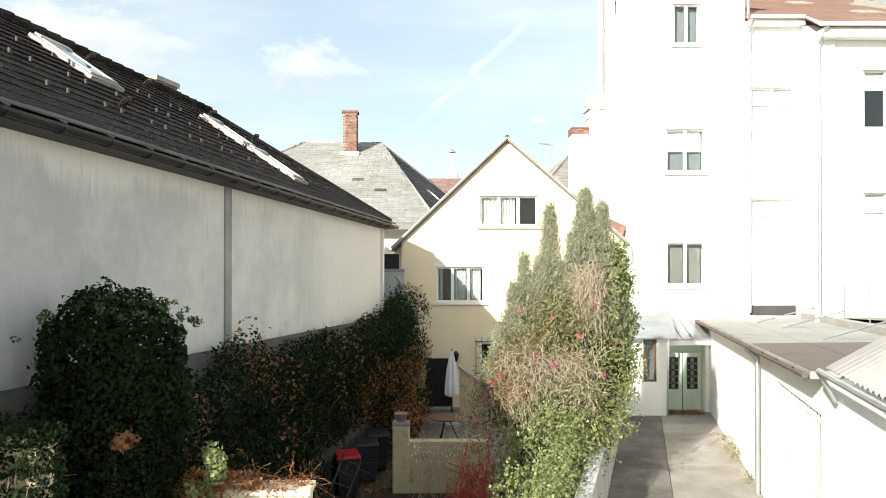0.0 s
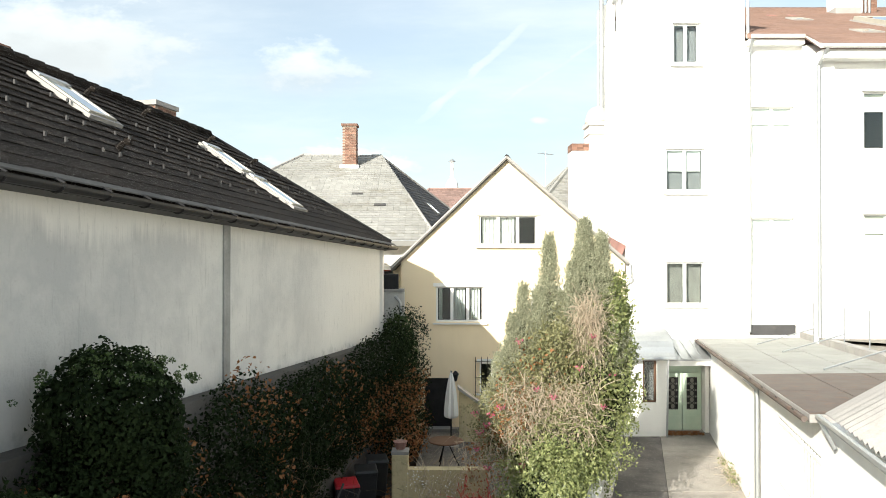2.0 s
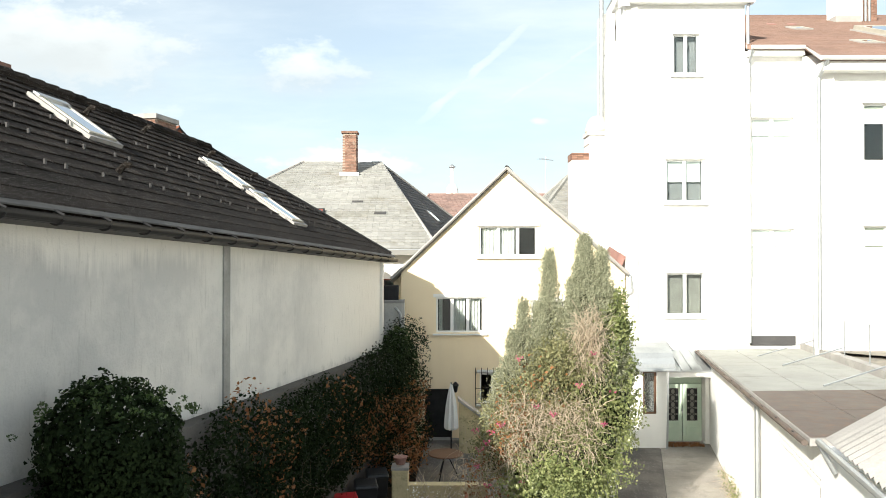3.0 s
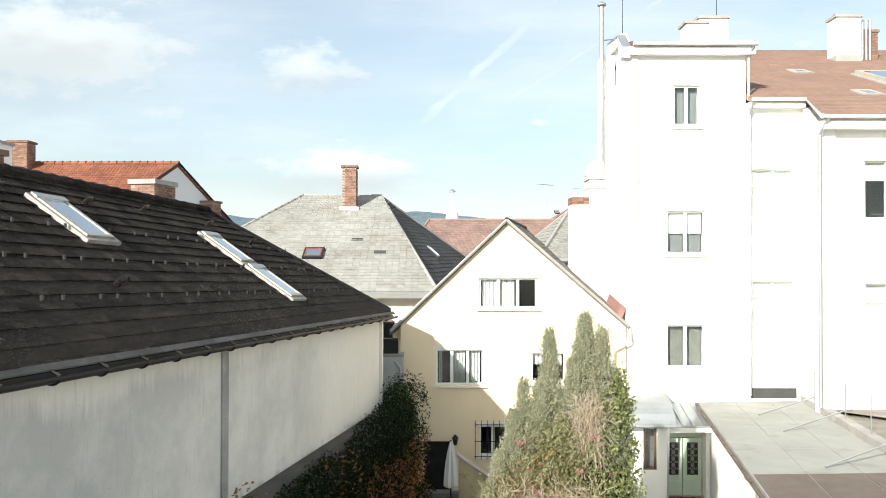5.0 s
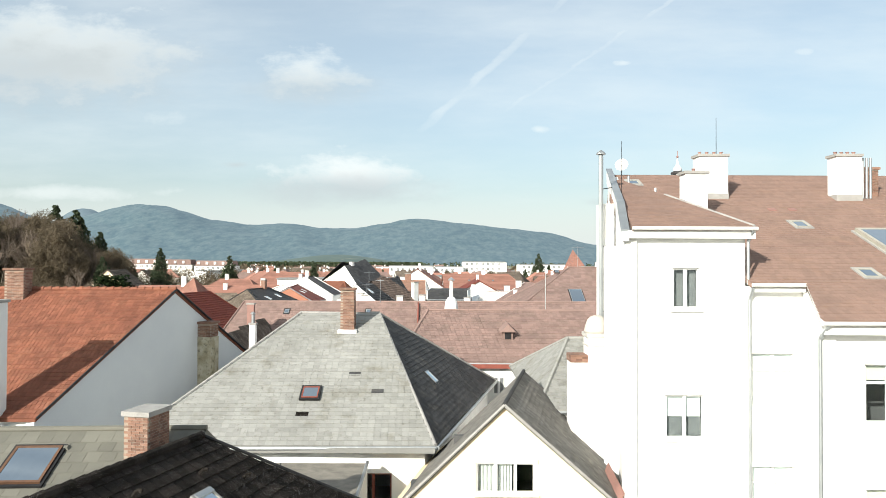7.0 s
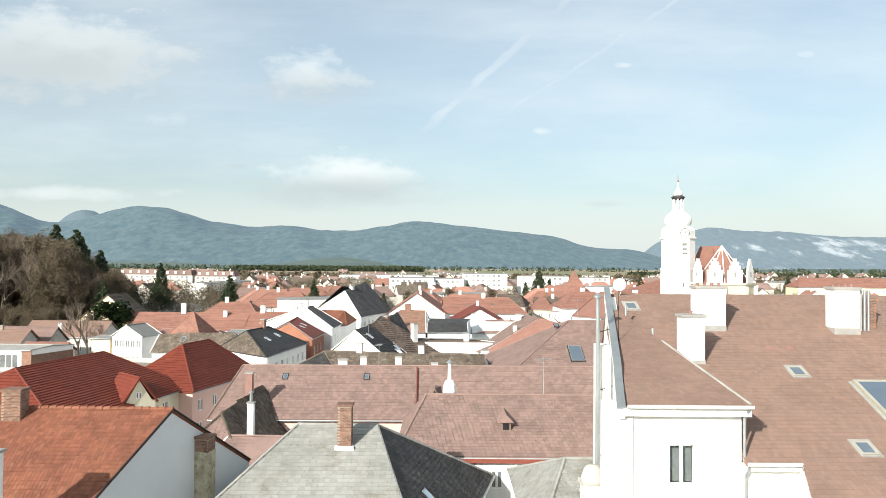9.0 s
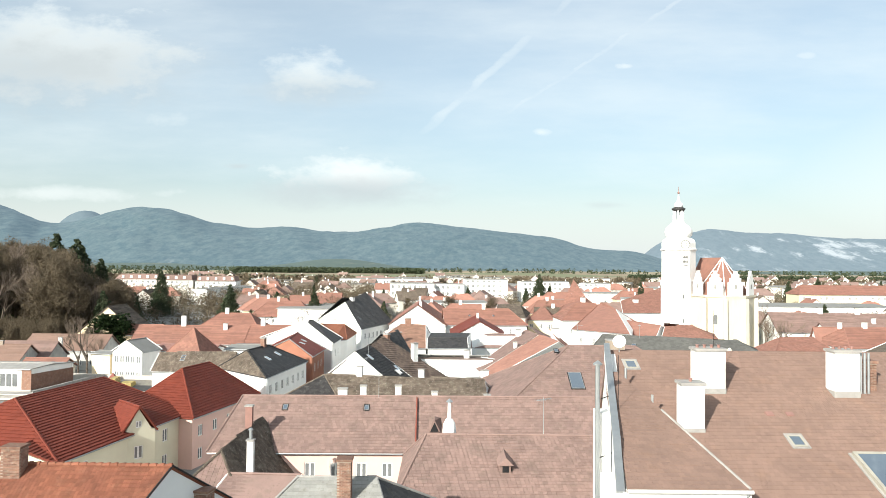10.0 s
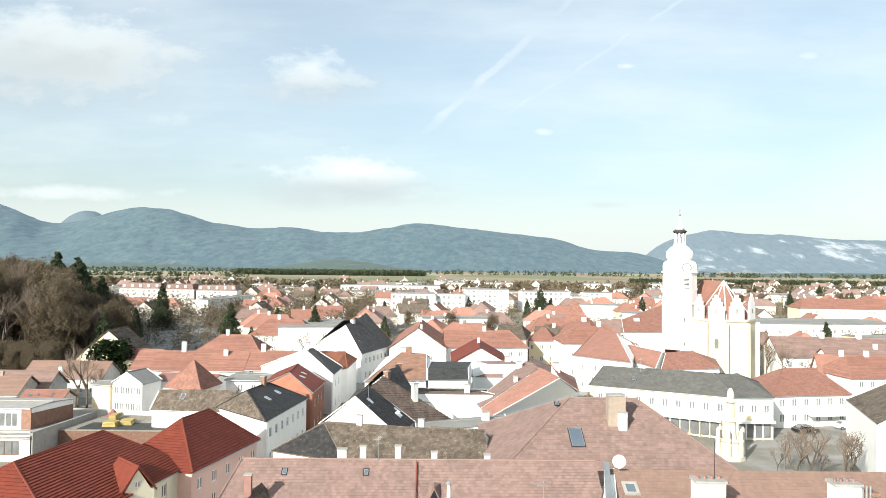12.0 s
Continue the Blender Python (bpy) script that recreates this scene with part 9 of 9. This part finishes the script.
for i in range(46):
    y = 7.0 + 16.2 * (i + g.random()) / 46
    base = wall_x(y) + 0.34
    bulge = 0.30 if y < 17.8 else min(0.62, 0.30 + 0.14 * (y - 17.8))
    high = ledge_z(y) - 0.25 + 0.2 * math.sin(y * 1.7) + (0.85 if y > 21.0 else 0.35 if y > 19.5 else 0.0) + g.uniform(-0.25, 0.15)
    for f in (0.92, 0.62, 0.3):
        if f < 0.5 and 15.2 < y < 20.0:
            continue
        if f < 0.7 and 15.2 < y < 20.0:
            bulge *= 0.6
        blobs.append((base + bulge * 0.6 + 0.2 * (1 - f) + g.uniform(-0.1, 0.1), y, GARDEN + (high - GARDEN) * f - 0.15, bulge + g.uniform(0.0, 0.15), 0.55, 0.75, 430))
        if (18.0 < y < 22.3 and f < 0.9) or (g.random() < 0.14):
            rust.append((base + bulge * 0.75 + 0.25 * (1 - f), y, GARDEN + (high - GARDEN) * f + g.uniform(-0.4, 0.2), bulge + 0.12, 0.5, 0.62, 260 if y > 18 else 120))
# the hedge's shade is put into its near-black leaf colour
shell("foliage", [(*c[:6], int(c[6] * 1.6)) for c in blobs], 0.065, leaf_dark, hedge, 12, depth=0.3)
shell("rusty_foliage", rust, 0.085, leaf_rust, hedge, 13, "rusty brown vine leaves", tilt=0.9)
shell("fresh_foliage", [(-1.45, 22.6, 3.4, 0.52, 0.5, 0.7, 1500), (-1.15, 22.9, 2.3, 0.4, 0.5, 1.2, 1500), (-1.0, 22.9, 0.9, 0.4, 0.6, 1.1, 900)], 0.09, leaf_ivy, hedge, 14)
stems("bare_stem_tangle", 200, (-3.4, -1.8, 12, 21, -0.2, 3.0), 0.5, 0.005, leaf_brown, hedge, 15)

conifer = thing("conifer", pose(0, 0, 0), "slender green conifer with several pointed tops", "tree")
spires = [(3.25, 16.2, 3.6, 7.02, 0.74, 900), (3.62, 16.1, 3.3, 6.72, 0.62, 600), (3.90, 16.2, 3.2, 5.7, 0.48, 330), (2.98, 16.1, 3.2, 6.0, 0.52, 360), (2.46, 16.3, 3.4, 6.62, 0.46, 430), (2.24, 16.2, 3.0, 5.35, 0.50, 320), (2.70, 16.15, 3.0, 5.2, 0.46, 270),
          (1.86, 16.2, 3.3, 5.42, 0.32, 210), (1.62, 16.1, 2.3, 4.75, 0.52, 330), (2.1, 16.1, 2.2, 4.8, 0.52, 330), (1.30, 16.0, 1.6, 3.9, 0.50, 300), (1.75, 15.8, 1.5, 3.5, 0.45, 220)]
sprays("foliage", spires, leaf_thuja, conifer, 21)
# added dark cores: the shade in the gaps of the spires
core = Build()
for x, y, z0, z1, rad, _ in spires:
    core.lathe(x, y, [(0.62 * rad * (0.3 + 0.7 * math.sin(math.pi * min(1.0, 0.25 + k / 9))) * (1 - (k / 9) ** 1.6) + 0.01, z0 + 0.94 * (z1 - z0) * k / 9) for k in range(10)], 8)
core.part("shade_core", leaf_shade, conifer)
for x, z in ((3.22, 6.2), (2.46, 5.8), (1.86, 4.8)):
    Build().tube((x, 16.2, GARDEN), (x, 16.2, z), 0.09, 0.02, 7).part("trunk", bark, conifer)
vine = thing("climbing_ivy", pose(0, 0, 0), "sunlit ivy that tumbles over the drive wall", "ivy")
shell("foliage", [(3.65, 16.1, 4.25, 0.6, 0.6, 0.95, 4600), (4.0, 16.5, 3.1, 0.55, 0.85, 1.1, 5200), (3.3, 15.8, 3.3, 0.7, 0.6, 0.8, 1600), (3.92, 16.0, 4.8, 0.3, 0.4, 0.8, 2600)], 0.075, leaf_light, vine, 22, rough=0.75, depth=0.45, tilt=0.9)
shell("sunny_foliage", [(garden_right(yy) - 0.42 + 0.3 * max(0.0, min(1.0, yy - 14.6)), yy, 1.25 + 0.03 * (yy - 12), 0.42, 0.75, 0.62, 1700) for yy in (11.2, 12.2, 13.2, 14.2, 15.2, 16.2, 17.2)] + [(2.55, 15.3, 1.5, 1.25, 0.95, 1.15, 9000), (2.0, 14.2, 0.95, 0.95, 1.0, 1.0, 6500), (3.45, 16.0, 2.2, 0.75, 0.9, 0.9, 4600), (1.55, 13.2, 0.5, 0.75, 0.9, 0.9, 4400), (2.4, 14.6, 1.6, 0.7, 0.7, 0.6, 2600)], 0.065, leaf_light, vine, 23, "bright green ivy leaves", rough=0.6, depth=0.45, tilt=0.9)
# added dark lumps inside the ivy give its gaps a painted shade
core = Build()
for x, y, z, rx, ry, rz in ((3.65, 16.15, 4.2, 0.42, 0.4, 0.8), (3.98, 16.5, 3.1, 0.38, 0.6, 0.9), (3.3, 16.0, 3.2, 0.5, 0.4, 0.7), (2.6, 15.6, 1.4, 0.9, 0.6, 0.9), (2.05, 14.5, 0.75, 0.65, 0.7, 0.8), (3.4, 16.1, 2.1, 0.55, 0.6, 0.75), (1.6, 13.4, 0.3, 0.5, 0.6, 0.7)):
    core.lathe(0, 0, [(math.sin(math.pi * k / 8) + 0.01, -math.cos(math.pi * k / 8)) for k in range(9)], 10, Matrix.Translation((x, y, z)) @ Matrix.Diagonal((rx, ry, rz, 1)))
core.part("shade_core", leaf_shade, vine)
rose = thing("climbing_rose", pose(0, 0, 0), "tangled climbing rose with pink blossoms and dry stems", "rose bush")
shell("foliage", [(2.55, 15.7, 3.5, 0.95, 0.55, 1.1, 5200), (1.2, 15.8, 2.2, 0.6, 0.6, 1.0, 3200), (2.6, 15.6, 4.0, 0.6, 0.4, 0.6, 2600), (1.7, 15.6, 2.9, 0.6, 0.4, 0.8, 2600), (2.4, 15.9, 2.6, 0.95, 0.4, 0.8, 6500), (3.1, 15.8, 2.9, 0.5, 0.4, 0.8, 3500)], 0.055, leaf_olive, rose, 24, rough=0.6, depth=0.55, tilt=1.1)
shell("rusty_foliage", [(0.95, 15.6, 1.3, 0.5, 0.6, 1.1, 500), (1.5, 15.4, 2.6, 0.5, 0.4, 0.9, 500), (2.2, 15.4, 3.4, 0.7, 0.4, 0.9, 160)], 0.07, leaf_rust, rose, 25, depth=0.5, tilt=1.0)
stems("dry_stem_tangle", 900, (1.3, 3.3, 14.8, 15.4, 1.9, 3.3), 0.45, 0.0055, leaf_straw, rose, 26, 0.5, "pale dry stems")
stems("dry_stem_tangle", 700, (2.9, 3.5, 15.3, 15.7, 3.9, 5.0), 0.45, 0.0055, leaf_straw, rose, 61, 0.3)
stems("dry_stem_tangle", 500, (0.3, 1.5, 14.6, 15.6, 0.0, 2.2), 0.5, 0.0042, leaf_straw, rose, 27)
stems("red_stem_tangle", 420, (0.35, 1.05, 14.6, 15.2, -0.4, 0.9), 0.5, 0.009, leaf_red, rose, 28)
flowers = [(1.65, 15.2, 4.15), (3.25, 15.3, 4.25), (2.35, 15.0, 3.0), (2.0, 15.1, 3.15), (1.05, 15.3, 2.55), (0.95, 15.2, 2.35), (0.8, 15.2, 2.2), (0.75, 15.2, 1.85), (3.45, 15.2, 2.75), (1.7, 15.0, 1.55), (1.25, 15.1, 2.75), (0.7, 15.2, 2.6), (2.9, 15.0, 3.6), (3.75, 15.6, 3.35), (0.95, 15.0, 1.5)]
petals = [(x + dx, y + dy, z + dz) for x, y, z in flowers for dx, dy, dz in ((0, 0, 0), (0.06, 0.02, 0.04), (-0.05, 0, 0.05))]
tagged(link("blossoms", clump_mesh("blossoms", leaf_rose, petals, [0.04] * len(petals), 29, 18, 0, 0.03), rose, "pink rose blossoms"), kind="stuff")

# wall between garden and drive
fence = thing("drive_wall", pose(0, 0, 0), "rendered wall between the garden and the driveway", "wall")
Build().prism([(garden_right(3) - 0.08, 3, 1.45), (garden_right(3) + 0.2, 3, 1.45), (garden_right(24.0) + 0.2, 24.0, 1.25), (garden_right(24.0) - 0.08, 24.0, 1.25)], 1.9).part("wall", plaster_old, fence)
# terrace wall with pillar, sloping stair cheek, low front wall
terr = thing("terrace_wall", pose(0, 0, 0), "low yellow terrace wall with a pillar", "wall")
Build().box(-1.22, -0.82, 17.1, 17.5, GARDEN, 1.2).part("pillar", mossy_plaster, terr, bevel=0.02)
Build().box(-1.23, -0.81, 17.09, 17.51, 1.2, 1.27).part("pillar_cap", concrete, terr)
Build().box(-0.82, 1.1, 17.15, 17.4, GARDEN, 0.78).part("wall", mossy_plaster, terr)
Build().box(-0.82, 1.1, 17.14, 17.42, 0.78, 0.83).part("coping", mossy_plaster, terr)
# terrace floor lies in shade; that darkness is put in as asphalt colour
Build().prism([(-0.9, 17.4, -0.1), (3.6, 17.4, -0.1), (5.6, 24.4, -0.1), (-0.6, 24.4, -0.1)], 0.3).part("terrace", asphalt, terr)
cheek = thing("stair_cheek", pose(0, 0, 0), "sloping plaster stair parapet with grey coping", "stairs")
Build().add([(0.55, 23.2, -0.2), (1.7, 23.2, -0.2), (1.7, 23.2, 0.75), (0.55, 23.2, 1.6), (0.55, 23.45, -0.2), (1.7, 23.45, -0.2), (1.7, 23.45, 0.75), (0.55, 23.45, 1.6)], [(0, 1, 2, 3), (7, 6, 5, 4), (0, 3, 7, 4), (1, 5, 6, 2), (0, 4, 5, 1)]).part("parapet", mossy_plaster, cheek)
Build().add([(0.5, 23.1, 1.62), (1.75, 23.1, 0.72), (1.75, 23.55, 0.72), (0.5, 23.55, 1.62), (0.5, 23.1, 1.72), (1.75, 23.1, 0.82), (1.75, 23.55, 0.82), (0.5, 23.55, 1.72)], [(0, 3, 2, 1), (4, 5, 6, 7), (0, 1, 5, 4), (1, 2, 6, 5), (2, 3, 7, 6), (3, 0, 4, 7)]).part("coping", concrete, cheek)
low = thing("front_wall", pose(0, 0, 0), "low yellow garden wall overgrown with red vine", "wall")
Build().box(-2.62, -1.56, 8.2, 8.5, GARDEN, 2.6).part("wall", plaster_lime, low)
Build().box(-2.65, -1.53, 8.16, 8.54, 2.6, 2.66).part("coping", plaster_lime, low)
redvine = thing("red_vine", pose(0, 0, 0), "red autumn vine with a few green shoots on the low wall", "vine")
shell("foliage", [(-2.75, 8.15, 2.72, 0.3, 0.22, 0.2, 420), (-2.35, 8.15, 2.78, 0.28, 0.2, 0.1, 200), (-2.95, 8.0, 2.35, 0.32, 0.25, 0.3, 320), (-1.9, 8.2, 2.72, 0.4, 0.15, 0.04, 60)], 0.06, leaf_rust, redvine, 31, tilt=0.9)
shell("green_foliage", [(-2.72, 7.9, 2.72, 0.16, 0.14, 0.14, 170), (-2.5, 7.8, 3.05, 0.13, 0.13, 0.2, 190), (-2.62, 8.0, 3.12, 0.1, 0.1, 0.16, 90)], 0.06, leaf_light, redvine, 32)
stems("bare_stem_tangle", 240, (-2.7, -1.55, 8.1, 8.5, 2.66, 2.74), 0.3, 0.004, leaf_rust, redvine, 33, 1.0)
corner = thing("garden_pier", pose(0, 0, 0), "yellow plaster garden pier under brown creepers", "wall")
Build().box(-5.4, -3.62, 6.3, 6.6, GARDEN, 3.68).part("wall", mossy_plaster, corner)
shell("creeper", [(-4.1, 6.4, 3.75, 0.7, 0.3, 0.14, 1400), (-3.6, 6.3, 3.3, 0.25, 0.2, 0.5, 1300), (-3.95, 6.22, 3.22, 0.5, 0.12, 0.12, 700), (-4.2, 6.25, 3.5, 0.6, 0.12, 0.12, 700)], 0.05, leaf_dark, corner, 34)
stems("brown_creepers", 90, (-4.1, -3.5, 6.2, 6.28, 2.9, 3.6), 0.3, 0.006, bark, corner, 39, 0.8)
bone = thing("dry_honesty", pose(0, 0, 0), "pale dry seed stalks before the terrace wall", "plant")
stems("dry_stalk_tangle", 130, (-0.7, 0.5, 16.2, 16.9, -0.3, 0.8), 0.7, 0.006, leaf_straw, bone, 35, 0.3)
shell("seed_pods", [(-0.5, 16.6, 0.75, 0.35, 0.2, 0.35, 60), (0.15, 16.5, 0.6, 0.45, 0.25, 0.4, 70)], 0.05, cloth_white, bone, 36, depth=0.9, tilt=1.5)
litter = thing("fallen_leaves", pose(0, 0, 0), "fallen brown leaves on soil and doorstep", "leaves", kind="stuff")
gr = np.random.default_rng(40)
pts = np.concatenate([np.stack([gr.uniform(-2.6, -0.9, 260), gr.uniform(15.5, 20, 260), np.full(260, GARDEN + 0.03)], 1), np.stack([gr.uniform(7.5, 8.7, 200), gr.uniform(23.5, 24.0, 200), np.full(200, 0.05)], 1)])
link("leaves", clump_mesh("leaves", leaf_rust, pts, [0.03] * len(pts), 41, 2, 0.9, 0.09), litter)
weeds = thing("weeds", pose(0, 0, 0), "dry yellow weeds at the foot of the garage wall", "weeds", kind="stuff")
for y, s in ((19.2, 1.0), (18.4, 0.9), (20.3, 0.5), (16.6, 0.6)):
    x = drive_wall(y) - 0.15
    stems("stalks", int(70 * s), (x - 0.12, x + 0.12, y - 0.4 * s, y + 0.4 * s, 0.0, 0.25 * s), 0.4, 0.005, leaf_straw, weeds, int(y * 10), 0.4)
    shell("leaves", [(x, y, 0.2 * s, 0.14, 0.35 * s, 0.25 * s, int(90 * s))], 0.06, leaf_light, weeds, int(y * 10) + 1, depth=0.8, tilt=1.2)
base_ivy = thing("wall_foot_ivy", pose(0, 0, 0), "brown creepers along the foot of the drive wall", "creeper", kind="stuff")
stems("creepers", 260, (garden_right(14) + 0.2, garden_right(14) + 0.5, 12, 17, 0.0, 0.15), 0.35, 0.005, leaf_rust, base_ivy, 44, 0.8)


def bin_at(x, y, rot, lid, label):
    ob = thing("wheelie_bin", pose(x, y, GARDEN, 0, 0, rot), label, "bin", "bins by the hedge")
    Build().add([(-0.22, -0.25, 0.06), (0.22, -0.25, 0.06), (0.22, 0.25, 0.06), (-0.22, 0.25, 0.06), (-0.28, -0.34, 0.95), (0.28, -0.34, 0.95), (0.28, 0.34, 0.95), (-0.28, 0.34, 0.95)], [(0, 3, 2, 1), (4, 5, 6, 7), (0, 1, 5, 4), (1, 2, 6, 5), (2, 3, 7, 6), (3, 0, 4, 7)]).part("body", plastic_dark, ob, bevel=0.02)
    Build().box(-0.30, 0.30, -0.37, 0.36, 0.955, 1.03, None, 0.12).part("lid", lid, ob, bevel=0.015)
    Build().tube((-0.25, 0.38, 0.95), (0.25, 0.38, 0.95), 0.018, sides=6).part("handle", plastic_dark, ob)
    for s in (-1, 1):
        Build().tube((s * 0.2, 0.28, 0.1), (s * 0.27, 0.28, 0.1), 0.1, sides=12).part("wheel", plastic_dark, ob)
    return ob


bin_at(-2.3, 17.0, 15, plastic_red, "dark wheelie bin with a red lid by the hedge")
bin_at(-1.95, 18.1, 10, plastic_dark, "dark wheelie bin with a black lid by the hedge")
bin_at(-1.75, 19.0, 10, plastic_dark, "dark wheelie bin with a black lid by the hedge")
lad = thing("ladder", pose(-2.75, 15.9, GARDEN, -14, 24, 10), "old metal ladder leaning before the hedge", "ladder")
for s in (0, 0.42):
    Build().box(s, s + 0.04, 0, 0.06, 0, 1.35).part("rail", lead, lad)
for k in range(5):
    Build().tube((0, 0.03, 0.15 + 0.27 * k), (0.44, 0.03, 0.15 + 0.27 * k), 0.014, sides=6).part("rung", lead, lad)
umb = thing("parasol", pose(0.28, 22.6, -0.1), "closed white parasol on a pole on the terrace", "parasol")
Build().tube((0, 0, 0), (0, 0, 2.42), 0.024, sides=8).part("pole", iron, umb)
b, sides = Build(), 16
rowsu = ((0.02, 2.4), (0.09, 2.1), (0.15, 1.7), (0.19, 1.25), (0.2, 1.0), (0.12, 0.92))
v = [((rr * (1.25 if i % 2 else 0.7)) * math.cos(2 * math.pi * i / sides), (rr * (1.25 if i % 2 else 0.7)) * math.sin(2 * math.pi * i / sides), zz) for rr, zz in rowsu for i in range(sides)]
b.add(v, [(j * sides + i, j * sides + (i + 1) % sides, (j + 1) * sides + (i + 1) % sides, (j + 1) * sides + i) for j in range(len(rowsu) - 1) for i in range(sides)])
b.part("canopy", cloth_white, umb, "folded white canvas")
Build().lathe(0, 0, ((0.25, 0), (0.25, 0.06), (0.05, 0.1)), 14).part("base", concrete, umb)
tab = thing("garden_table", pose(0.1, 20.6, -0.1), "round dark garden table on the terrace", "table")
Build().lathe(0, 0, ((0.5, 0.70), (0.52, 0.72), (0.5, 0.74)), 24).part("tabletop", wood_dark, tab)
for k in range(3):
    a = k * 2.094
    Build().tube((0.05 * math.cos(a), 0.05 * math.sin(a), 0.7), (0.38 * math.cos(a), 0.38 * math.sin(a), 0), 0.018, sides=6).part("leg", iron, tab)
pot = thing("flower_pot", pose(-1.02, 17.3, 1.3), "brown clay pot with dry twigs on the pillar", "flower pot")
Build().lathe(0, 0, ((0.11, 0), (0.16, 0.16), (0.18, 0.18), (0.14, 0.18)), 14).part("pot", copper, pot)
stems("twig_tuft", 14, (-0.08, 0.08, -0.08, 0.08, 0.15, 0.2), 0.3, 0.004, leaf_straw, pot, 50, 0.4)
